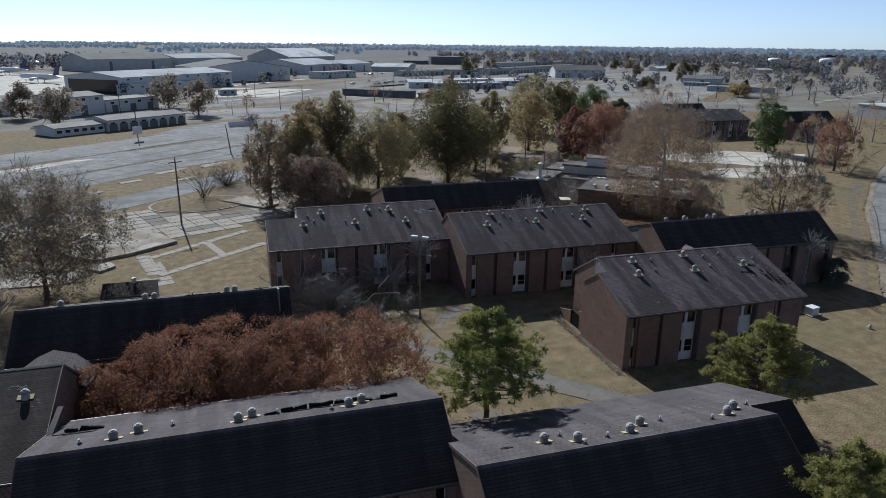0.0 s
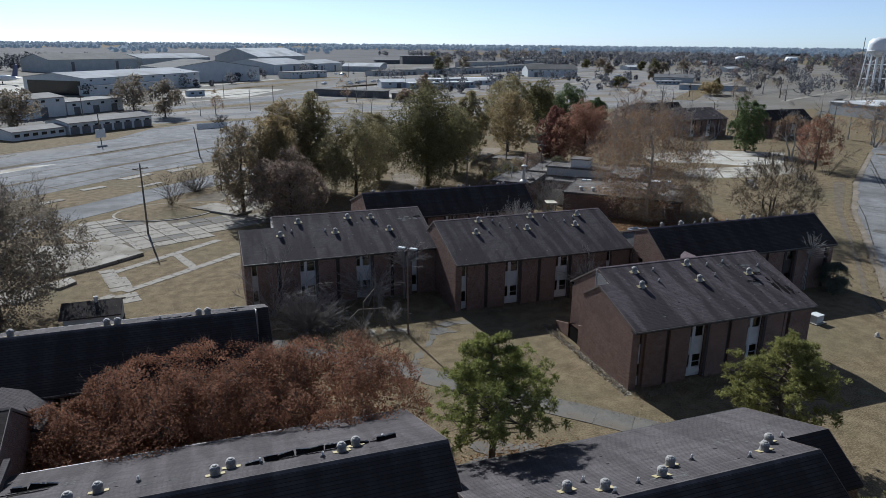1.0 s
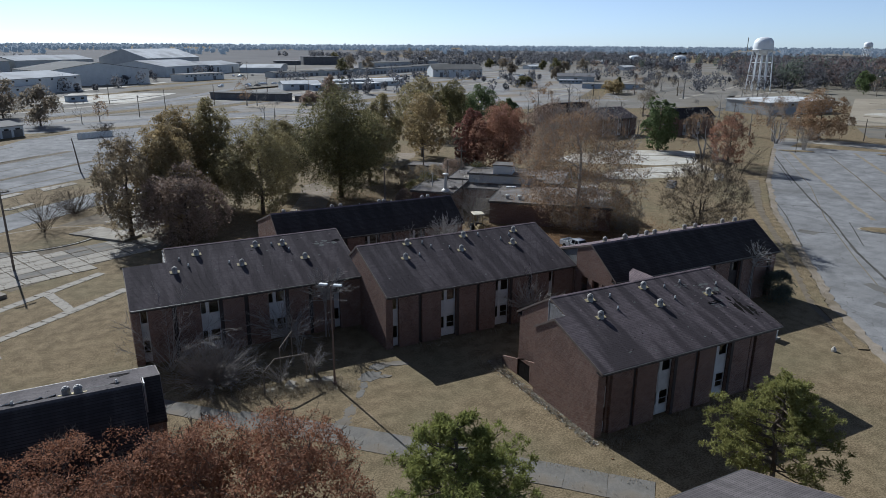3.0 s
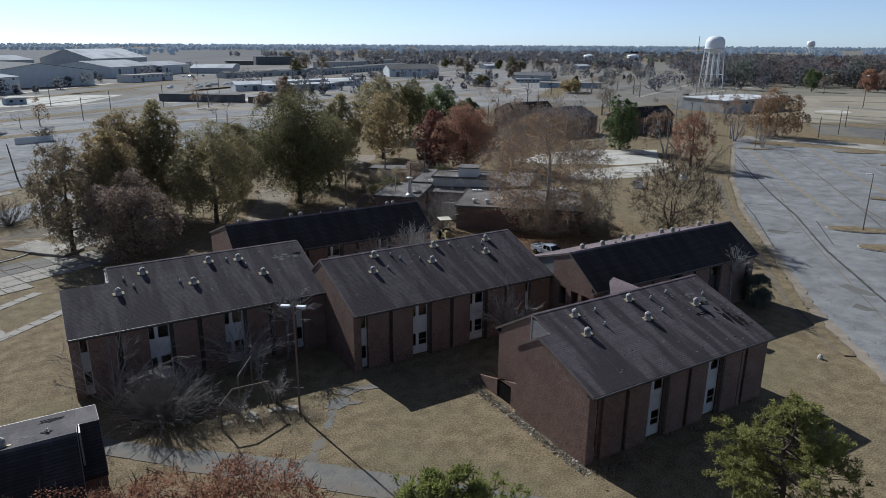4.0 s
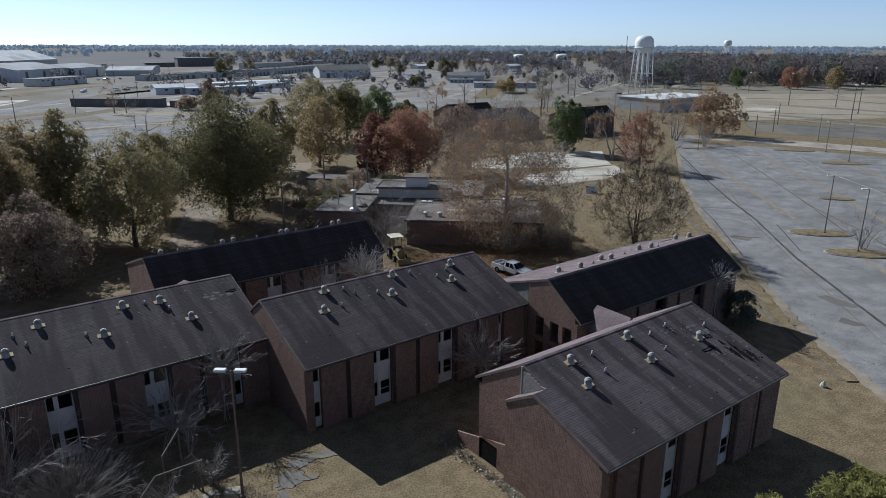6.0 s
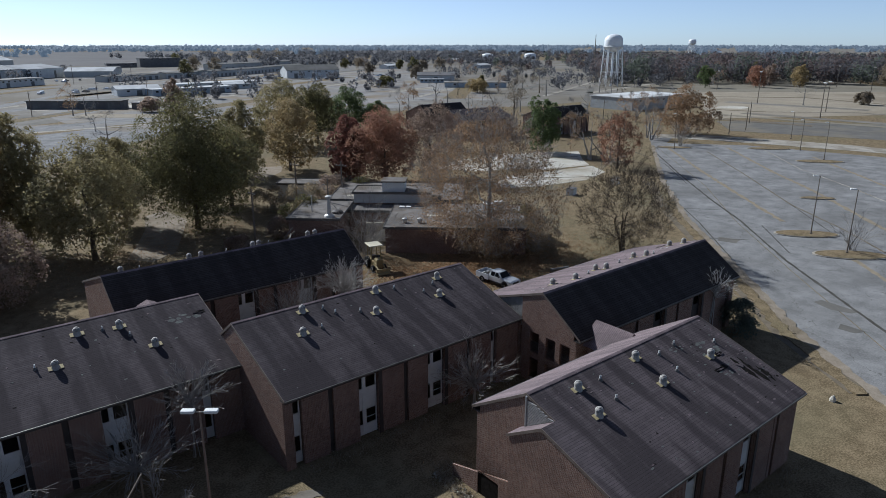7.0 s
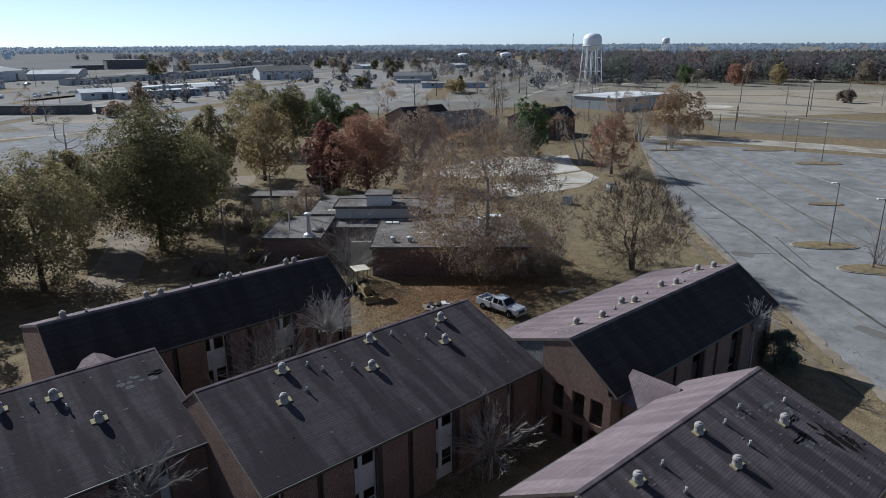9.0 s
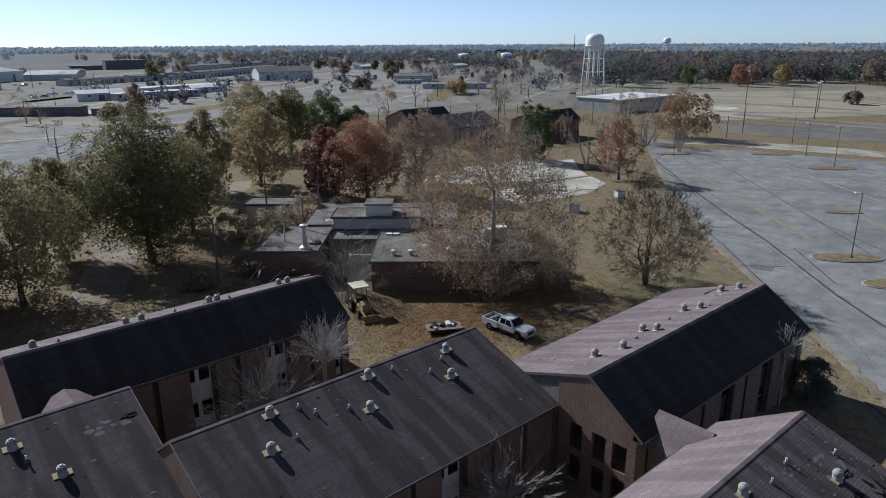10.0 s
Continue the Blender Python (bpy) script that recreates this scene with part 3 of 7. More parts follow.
for i, (cx, cy, rx, ry, turn) in enumerate(((16.9, 61.7, 1.1, 0.7, 50), (18.0, 63.2, 1.0, 0.55, 55), (19.8, 65.5, 0.9, 0.4, 55), (20.6, 66.8, 0.8, 0.4, 60), (21.7, 68.2, 1.3, 0.9, 20), (23.4, 69.7, 1.2, 0.7, 10), (25.0, 69.5, 1.3, 0.55, -20), (22.9, 67.6, 0.9, 0.35, -25),
                             (18.6, 46.2, 1.9, 1.0, -20), (21.4, 45.0, 1.7, 0.9, -38), (17.2, 44.6, 1.2, 0.8, 10), (19.8, 43.9, 1.5, 0.6, 0))):
    c, sn = math.cos(math.radians(turn)), math.sin(math.radians(turn))
    ring = [(math.cos(a) * rx * r, math.sin(a) * ry * r) for a, r in ((math.tau * j / 28, rng.uniform(0.66, 1.12)) for j in range(28))]
    sheet("broken_paving", [(cx + x * c - y * sn, cy + x * sn + y * c) for x, y in ring], GREYCON, 0.012 + 0.004 * i, "ragged worn concrete patch sunk in dry grass", "paving")
sheet("pavement_6", [(108.8, 160.5), (120.7, 165.5), (138.0, 166.6), (157.0, 155.6), (147, 146), (141.7, 139.4), (129, 142.2), (124, 147), (114.8, 151.0)], PALECON, 0.05, "bleached concrete slab of a demolished building", "pavement")
sheet("pavement_12", [(107, 137.5), (115.6, 142.0), (126, 140.6), (141.4, 138.4), (137.4, 131.2), (126.0, 127.8), (113, 129.8), (106, 133)], PALECON, 0.046, "second bleached concrete slab with grass between", "pavement")
for p, q, w_ in [((118, 163.5), (150, 150), 0.5), ((126, 165.5), (121, 150), 0.4), ((140, 165), (132, 148), 0.4), ((112, 141), (131, 129), 0.5), ((121, 142), (113, 130), 0.4)]:
    strip("verge_4", p, q, w_, DRYSTRIP, 0.07, "weedy joint across a concrete slab", "verge", low=0.0)
sheet("apron", [(-20, 395), (20, 392), (48, 452), (-8, 470)], PALECON, 0.04, "bleached concrete yard beside a hangar", "pavement")
sheet("apron_2", [(-420, 380), (-104, 430), (-94, 470), (-126, 636), (-190, 690), (-700, 690)], PALECON, 0.04, "pale airfield apron", "pavement")
strip("road_5", (-20, 335), (140, 465), 9, ASPHALT, 0.05, "far asphalt road between hangars", "road")
strip("road_6", (-40, 292), (120, 330), 8, ASPHALT, 0.05, "far asphalt road", "road")
strip("road_7", (90, 470), (420, 700), 10, ASPHALT, 0.05, "far asphalt road past the warehouses", "road")
sheet("pavement_7", [(60, 320), (210, 330), (280, 470), (170, 540), (60, 430)], OLDYARD, 0.025, "patchy grey and tan yard between warehouses", "pavement")
sheet("pavement_8", [(170, 545), (285, 480), (440, 600), (520, 800), (330, 900), (140, 700)], OLDYARD, 0.03, "patchy grey industrial yard", "pavement")
sheet("pavement_10", [(-40, 280), (60, 268), (210, 300), (215, 335), (60, 322), (-30, 330)], OLDYARD, 0.02, "patchy grey lanes and yards", "pavement")
sheet("pavement_11", [(210, 330), (262, 300), (330, 410), (430, 560), (440, 600), (285, 480)], OLDYARD, 0.022, "patchy grey yard beside long sheds", "pavement")
for p, q, w_ in [((60, 385), (130, 440), 12), ((86, 368), (170, 420), 6), ((-40, 345), (60, 420), 7), ((20, 300), (110, 300), 5), ((255, 385), (300, 400), 14), ((180, 520), (400, 650), 9), ((200, 420), (330, 520), 6), ((240, 340), (420, 470), 5), ((300, 300), (520, 420), 5)]:
    strip("road_8", p, q, w_ * 0.7, CONCRETE, 0.06, "pale concrete lane far off", "road", low=0.0)
for p, q, w_, m_ in [((-60, 415), (13.8, 515.7), 5, PALECON), ((13.8, 515.7), (53.6, 570.4), 5, PALECON), ((8, 328), (95, 384), 2.5, DARKASPH), ((22, 373), (92, 489), 7, ASPHALT), ((94, 377), (118, 411), 9, PALECON), ((70, 350), (110, 318), 14, STRAWFIELD), ((100, 430), (215, 520), 8, DARKASPH), ((135, 660), (250, 640), 9, DARKASPH), ((180, 600), (330, 640), 6, DARKASPH), ((-10, 440), (60, 500), 8, GRASS), ((20, 470), (100, 560), 9, GRASS), ((220, 700), (420, 760), 16, DARKASPH), ((120, 740), (300, 760), 10, PALECON), ((230, 540), (330, 560), 12, DARKASPH), ((330, 620), (520, 760), 10, DARKASPH), ((300, 330), (420, 400), 6, DARKASPH), ((340, 300), (480, 340), 5, CONCRETE), ((262, 240), (380, 330), 4, DARKASPH), ((-20, 372), (40, 440), 3, DARKASPH)]:
    strip("road_10", p, q, w_, m_, 0.07, "far lane or belt between yards", "road", low=0.0)
for p, q, w_ in [((-30, 268), (60, 300), 7), ((40, 340), (110, 400), 10), ((-20, 320), (50, 372), 8), ((70, 300), (190, 318), 8), ((110, 345), (200, 400), 12), ((150, 440), (250, 520), 9), ((60, 440), (150, 520), 12), ((220, 480), (330, 560), 10), ((-60, 330), (-20, 372), 9), ((250, 320), (330, 400), 12), ((20, 520), (110, 600), 14), ((200, 560), (320, 660), 12)]:
    strip("verge_6", p, q, w_, GRASS, 0.05, "strip of dry grass between yards", "verge", low=0.0)
for pts in ([(33, 128.5), (37, 131), (41.5, 141), (45, 149), (44, 158), (40, 156), (37, 146), (33, 137), (30.5, 132)], [(70, 173), (78, 180), (82, 187), (77, 189), (71, 180)]):
    sheet("pavement_13", pts, BARESOIL, 0.02, "worn pale bare soil under oaks", "ground", low=-0.05)
# Far fields.
sheet("field", [(-900, 228), (-160, 228), (-62, 262), (60, 330), (250, 262), (420, 262), (900, 700), (900, 1100), (-900, 1100)], STUBBLE, 0.012, "flat pale winter grassland", "field", low=-0.3)
for pts, m, z, lab in [([(-2200, 1250), (500, 1000), (900, 2600), (-2600, 3200)], SOIL, 0.06, "far dark ploughed field"),
                       ([(-1400, 720), (-150, 900), (250, 1000), (-1900, 1240)], STUBBLE, 0.05, "far pale stubble field"),
                       ([(320, 250), (470, 150), (700, 330), (560, 480)], MEADOW, 0.04, "far grey-green meadow"),
                       ([(262, 178), (420, 90), (500, 180), (400, 262)], STRAWFIELD, 0.045, "mown tan playing field"),
                       ([(1300, 800), (3000, 300), (4000, 2200), (2000, 2600)], STUBBLE, 0.05, "far pale farmland"),
                       ([(700, 1500), (1900, 1200), (2400, 3000), (1100, 3400)], SOIL, 0.05, "far dark farmland")]:
    sheet("field", pts, m, z, lab, "field")

ring = [(318 + 9 * math.cos(2 * math.pi * j / 18), 197 + 7 * math.sin(2 * math.pi * j / 18)) for j in range(18)]
sheet("infield", ring, PALECON, 0.06, "bare pale infield of a ball field", "field", low=0.0)
for p, q, w_, m_ in [((282, 187), (287, 121), 5, MEADOW), ((302, 196), (309, 176), 3, DRYSTRIP), ((309, 176), (336, 150), 1.6, DARKASPH), ((336, 150), (335, 120), 1.6, DARKASPH), ((372, 236), (405, 202), 4, DRYSTRIP), ((405, 202), (390, 150), 4, DRYSTRIP), ((262, 205), (270, 140), 4, DRYSTRIP), ((345, 215), (352, 150), 8, STUBBLE), ((296, 180), (300, 110), 7, STUBBLE)]:
    strip("verge_7", p, q, w_, m_, 0.07, "worn belt across mown grass", "verge", low=0.0)

# ---- dormitories ----
EAVE, RIDGE = 5.86, 8.86


def bay(parent, x0, x1, y, flip, boarded=False):
    """A full-height window bay in the wall at local y: posts, panes over a panel, twice. flip: the wall faces +y."""
    s = -1 if flip else 1
    d = lambda a, b: (min(y + s * a, y + s * b), max(y + s * a, y + s * b))
    w = empty("window_bay")
    w.parent = parent
    wide = x1 - x0 > 1.2
    cols = [(x0 + 0.08, x0 + 0.52), (x0 + 0.84, x1 - 0.1)] if wide else [(x0 + 0.08, x1 - 0.1)]
    if wide and flip:
        cols = [(x0 + 0.1, x1 - 0.84), (x1 - 0.52, x1 - 0.08)]
    edges = [x0] + [v for c in cols for v in c] + [x1]
    posts = [(edges[k], edges[k + 1]) for k in range(0, len(edges), 2)]
    fr = boxes(*[(a, b, *d(0.38, 0.50), 0.15, EAVE - 0.3) for a, b in posts])
    for z in (0.12, 0.95, 2.28, 4.05, EAVE - 0.45):
        box(fr, x0, x1, *d(0.39, 0.49), z, z + 0.07)
    part("frame", fr, DARKWOOD if boarded else WHITE, w)
    for z0, z1 in ((0.2, 0.95), (2.38, 4.05)):
        part("panel", boxes((x0 + 0.05, x1 - 0.05, *d(0.41, 0.46), z0, z1)), DARKWOOD if boarded else WHITE, w, "dark boarded panel" if boarded else "white infill panel")
    for z0, z1 in ((1.02, 2.28), (4.12, EAVE - 0.45)):
        for a, b in cols:
            part("pane", boxes((a, b, *d(0.43, 0.445), z0, z1)), GLASS, w)
            if b - a > 0.6 and z0 < 2:
                part("sash_bar", boxes((a, b, *d(0.40, 0.47), z0 + 0.5, z0 + 0.55)), WHITE, w)
    # The brick reveals carry their shade as dark trim colour.
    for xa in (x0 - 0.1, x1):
        part("jamb", boxes((xa, xa + 0.1, *d(0.3, 0.62), 0.0, EAVE - 0.3)), DARKWOOD, w, "reveal coloured dark for its shade")
    if boarded and wide:
        part("post", boxes((x1 - 0.3, x1 - 0.02, *d(0.33, 0.37), 2.2, EAVE - 0.4)), WHITE, w, "white window post")
    # Flat dark strip beside the bay, painting the shaded side of a deeper reveal.
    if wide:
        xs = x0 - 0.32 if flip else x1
        part("recess", boxes((xs, xs + 0.32, *d(0.02, -0.03), 0.0, EAVE - 0.3)), DARKWOOD, w, "dark strip for a shaded reveal")
    return w


def flake(bm, k, cx, cy, w, h, rng, lift=0.02, n=9):
    """A ragged thin patch lying on the long slope."""
    pts = []
    for i in range(n):
        a = 2 * math.pi * i / n
        r = rng.uniform(0.65, 1.15)
        pts.append((cx + w / 2 * r * math.cos(a), cy + h / 2 * r * math.sin(a)))
    lo = [bm.verts.new((x, y, RIDGE + k * y - 0.02)) for x, y in pts]
    hi = [bm.verts.new((x, y, RIDGE + k * y + lift)) for x, y in pts]
    bm.faces.new(hi)
    for i in range(n):
        bm.faces.new((lo[i], lo[(i + 1) % n], hi[(i + 1) % n], hi[i]))


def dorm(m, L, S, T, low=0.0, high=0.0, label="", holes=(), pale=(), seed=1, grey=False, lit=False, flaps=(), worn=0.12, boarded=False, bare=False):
    """Two-storey brick dormitory, its north slope in a shingle darkened for shade as well as stains. Local: ridge along
    x at y 0 from 0 to L, long slope to y -S, steep slope to y T.
    low: an end piece of the long slope past x 0; high: a ridge piece past L. holes, pale: torn spots as black patches,
    and bleached spots (x, y, w, h)."""
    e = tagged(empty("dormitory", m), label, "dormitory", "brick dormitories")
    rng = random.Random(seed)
    fresh, old = (SHINGLE_GREY, GREY_DARKENED) if grey else (SHINGLE, SHINGLE_SHADED)
    # The slope turned from the sun gets the copy with shade in its colour.
    cover = {"roof_slope": fresh if lit else SHINGLE_BARE_SHADED if bare else old, "steep_slope": GREY_DARKENED if lit else fresh}
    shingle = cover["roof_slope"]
    k = (RIDGE - EAVE) / S
    zs = lambda y: RIDGE + k * y
    yn, t, ov, th = -2.4, 0.3, 0.03, 0.16
    bays = [(0.75, 1.45), (6.2, 8.0), (12.8, 14.6), (L + low - 3.3, L + low - 2.6)]
    slots = [3.6, 10.4, 17.0]

    def brick(*r):
        part("wall", boxes(r), BRICK, e)

    def gable(pts, a, b):
        w = bmesh.new()
        prism(w, pts, "x", a, b)
        part("wall", w, BRICK, e)

    for y, flip, xa, xb in ((-S + 0.45, False, -low, L), (T - 0.45, True, 0, L + high)):
        cuts = sorted([(xa + a, xa + b) for a, b in bays if xa + b < xb] + [(xa + q, xa + q + 0.42) for q in slots if xa + q < xb - 1])
        s = -1 if flip else 1
        x = xa
        for a, b in cuts + [(xb, xb)]:
            brick(x, a, min(y, y + s * t), max(y, y + s * t), 0, EAVE - 0.3)
            x = b
        for a, b in bays:
            if xa + b < xb:
                bay(e, xa + a, xa + b, y, flip, boarded and flip)
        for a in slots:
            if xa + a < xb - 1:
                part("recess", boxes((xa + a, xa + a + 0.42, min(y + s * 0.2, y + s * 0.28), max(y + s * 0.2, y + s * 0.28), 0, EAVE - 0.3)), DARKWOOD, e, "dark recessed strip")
    ya, yb = -S + 0.45 + t, T - 0.45 - t
    full = [(ya, 0), (yb, 0), (yb, EAVE + 0.2), (0, RIDGE - 0.2), (ya, EAVE + 0.1)]
    ylow = yn + 2.6
    zlow = zs(yn) - (RIDGE - EAVE) / T * 2.6 - 0.2
    lowp = [(ya, 0), (ylow, 0), (ylow, zlow), (yn, zs(yn) - 0.2), (ya, EAVE + 0.1)]
    gable(full, 0.0, t)
    if low:
        gable(lowp, -low, -low + t)
        brick(-low + t, 0, ylow - 0.3, ylow, 0, zlow)
    if high:
        # The end wall with two rows of three railed openings.
        yo = [(-1.4, -0.3), (0.5, 1.6), (2.1, 3.2)]
        za, zb = 2.9, 4.85
        gable([(yn, zb), (yb, zb), (yb, EAVE + 0.2), (0, RIDGE - 0.2), (yn, zs(yn) - 0.2)], L + high - t, L + high)
        for z0, z1, lim in ((0.0, 0.3, None), (2.35, za, None)):
            brick(L + high - t, L + high, yn, yb, z0, z1)
        for z0, z1 in ((0.3, 2.35), (za, zb)):
            y = yn
            for a, b in yo + [(yb, yb)]:
                brick(L + high - t, L + high, y, a, z0, z1)
                y = b
        for a, b in yo:
            for i in range(5):
                part("rail", boxes((L + high - 0.2, L + high - 0.14, a, b, za + 0.12 + i * 0.2, za + 0.17 + i * 0.2)), METALTRIM, e, "pale metal rail")
        brick(L, L + high - t, yn, yn + 0.3, 0, zs(yn) - 0.2)
        gable(full, L - t, L)
    else:
        gable(full, L - t, L)
    part("floor_slab", boxes((0.3, L - 0.3, -S + 1.2, T - 1.2, 2.7, 2.95)), CONCRETE, e)
    part("partition", boxes((0.5, L - 0.5, -2.2, -2.0, 0, 6)), DARKWOOD, e)

    def slope(name, pts, a, b, label=""):
        w = bmesh.new()
        prism(w, pts, "x", a, b)
        part(name, w, cover[name], e, label)

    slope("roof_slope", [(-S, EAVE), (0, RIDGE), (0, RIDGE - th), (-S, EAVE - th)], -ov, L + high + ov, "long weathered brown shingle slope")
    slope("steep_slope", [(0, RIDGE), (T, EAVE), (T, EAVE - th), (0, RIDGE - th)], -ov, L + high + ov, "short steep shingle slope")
    kt = (RIDGE - EAVE) / T
    if low:
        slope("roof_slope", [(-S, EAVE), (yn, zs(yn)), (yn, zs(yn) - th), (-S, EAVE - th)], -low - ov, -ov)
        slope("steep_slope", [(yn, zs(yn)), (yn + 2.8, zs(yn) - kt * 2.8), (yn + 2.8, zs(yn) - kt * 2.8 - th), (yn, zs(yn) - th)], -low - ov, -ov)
    w = bmesh.new()
    prism(w, [(-0.2, zs(-0.2) + 0.03), (0, RIDGE + 0.035), (0.2, RIDGE - kt * 0.2 + 0.03), (0, RIDGE - 0.05)], "x", -ov, L + high + ov)
    part("ridge_cap", w, fresh, e)
    for a, b, y0 in ((-low - ov, L + high + ov, -S - 0.1), (-ov, L + high + ov, T)):
        part("gutter", boxes((a, b, y0, y0 + 0.1, EAVE - 0.15, EAVE - 0.03)), METALTRIM, e, "pale metal gutter")
    for a, b, y0, y1 in ((-low, L, -S + 0.02, -S + 0.75), (0, L + high, T - 0.75, T - 0.02)):
        part("soffit", boxes((a, b, y0, y1, EAVE - 0.3, EAVE - 0.19)), DARKWOOD, e)
    for x, y0 in ((-ov - 0.04, -S), (L + ov, -S)):
        w = bmesh.new()
        ya_, za_ = -S, EAVE
        if low and x < 0:
            ya_, za_ = yn, zs(yn)
        if not (high and x > 0):
            prism(w, [(ya_, za_ - 0.2), (ya_, za_ + 0.01), (0, RIDGE + 0.01), (T, EAVE + 0.01), (T, EAVE - 0.2), (0, RIDGE - 0.2)], "x", x, x + 0.04)
            part("rake_board", w, FASCIA, e)
        else:
            w.free()
    if low or high:
        x = -low - ov - 0.04 if low else L + high + ov
        w = bmesh.new()
        if low:
            prism(w, [(-S, EAVE - 0.2), (-S, EAVE + 0.01), (yn, zs(yn) + 0.01), (0.4, zs(yn) - kt * 2.8 + 0.01), (0.4, zs(yn) - kt * 2.8 - 0.2), (yn, zs(yn) - 0.2)], "x", x, x + 0.04)
        else:
            prism(w, [(-S, EAVE - 0.2), (-S, EAVE + 0.01), (0, RIDGE + 0.01), (T, EAVE + 0.01), (T, EAVE - 0.2), (0, RIDGE - 0.2)], "x", x, x + 0.04)
        part("rake_board", w, FASCIA, e)
        # A louvred triangle where the end piece steps back.
        lv = bmesh.new()
        if low:
            dn = lambda y: zs(yn) - 0.62 * (y - yn)
            for i in range(19):
                z = dn(-0.12) + 0.1 * i
                y0 = yn + (zs(yn) - z) / 0.62 if z < zs(yn) else (z + 0.1 - RIDGE) / k
                if y0 < -0.25:
                    box(lv, -0.2, -0.13, y0, -0.12, z, z + 0.06)
            for y0, y1, z0, z1 in ((-0.2, -0.1, dn(-0.12), RIDGE - 0.1),):
                box(lv, -0.22, -0.12, y0, y1, z0, z1)
        else:
            for i in range(30):
                z = zs(-S + 1.0) - 1.15 + i * 0.1
                y0 = max(-S + 1.0, (z + 0.3 - RIDGE) / k)
                if y0 < yn - 0.15:
                    box(lv, L + high - 0.17, L + high - 0.05, y0, yn, z, z + 0.045)
        part("louvre", lv, NECKGREY, e, "pale slatted louvre")
    for x, y, ww, hh in holes:
        # A flat black patch paints the dark inside; the slope is not cut.
        w = bmesh.new()
        flake(w, k, x, y, ww, hh, rng, 0.012, 13)
        part("hole_patch", w, NEAR_BLACK, e, "black patch for the dark inside of a hole")
        for i in range(3):
            w = bmesh.new()
            flake(w, k, x + ww * rng.uniform(-0.4, 0.4), y + hh * rng.uniform(-0.35, 0.35), ww * 0.5, hh * 0.16, rng, 0.05, 6)
            part("shingle_scrap", w, shingle, e)
    for x, y, ww, hh in flaps:
        # Decking curled up behind a slot, its shade painted black, with a pale torn edge.
        w = bmesh.new()
        m2 = pose(x, y, RIDGE + k * y, rng.uniform(35, 62), rng.uniform(-9, 9), rng.uniform(-12, 12))
        hh *= 0.8
        box(w, -ww / 2, ww / 2, -0.03, 0.03, -0.05, hh, m2)
        for q in w.verts:
            q.co.x += rng.uniform(-0.08, 0.08)
        part("lifted_deck", w, NEAR_BLACK, e, "lifted roof decking, black for its shaded underside")
        w = bmesh.new()
        for j in range(3):
            a = -ww / 2 + ww * j / 3
            box(w, a, a + ww * rng.uniform(0.2, 0.33), -0.05, 0.05, hh + 0.005, hh + rng.uniform(0.03, 0.08), m2)
        part("torn_felt", w, TORNFELT, e, "pale torn roofing felt")
    for shade, many, lift in ((BLEACHED, int(70 * worn), 0.012), (NEAR_BLACK, int(50 * worn), 0.008), (fresh, int(100 * worn), 0.016)):
        w = bmesh.new()
        for i in range(many):
            flake(w, k, L - 0.4 - (L - 0.8) * rng.uniform(0, 1) ** (2.2 if worn > 0.2 else 1), -S * rng.uniform(0.04, 0.96), rng.uniform(0.1, 0.34), rng.uniform(0.07, 0.18), rng, lift, 6)
        tagged(part("loose_shingles", w, shade, e, "scattered chipped shingles"), kind="stuff")
    for x, y, ww, hh in pale:
        for i in range(9):
            w = bmesh.new()
            flake(w, k, x + ww * rng.uniform(-0.5, 0.5), y + hh * rng.uniform(-0.5, 0.5), ww * rng.uniform(0.1, 0.32), hh * rng.uniform(0.1, 0.26), rng, 0.006, 9)
            part("bare_patch", w, TORNFELT if lit and not grey and i % 3 == 0 else BLEACHED, e, "bleached patch with missing shingles")
    return e


def north(x0, x1, eave, yr, back=4.3, **kw):
    return dorm(pose(x0, yr, 0), x1 - x0, yr - eave, back, **kw)


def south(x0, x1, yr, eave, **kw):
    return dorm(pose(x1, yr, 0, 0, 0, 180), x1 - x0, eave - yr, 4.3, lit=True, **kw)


DL = "abandoned brown brick dormitory"
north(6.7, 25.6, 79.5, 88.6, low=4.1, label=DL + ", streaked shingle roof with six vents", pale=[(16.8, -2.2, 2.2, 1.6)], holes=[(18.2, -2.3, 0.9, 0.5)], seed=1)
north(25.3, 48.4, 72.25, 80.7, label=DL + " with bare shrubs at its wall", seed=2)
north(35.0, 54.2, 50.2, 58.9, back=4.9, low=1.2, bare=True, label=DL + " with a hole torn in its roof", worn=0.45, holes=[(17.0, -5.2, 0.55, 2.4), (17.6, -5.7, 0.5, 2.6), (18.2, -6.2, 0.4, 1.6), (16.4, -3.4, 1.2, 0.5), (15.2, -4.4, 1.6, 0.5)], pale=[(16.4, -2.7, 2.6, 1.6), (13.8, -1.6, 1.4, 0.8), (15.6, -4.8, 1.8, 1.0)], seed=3)
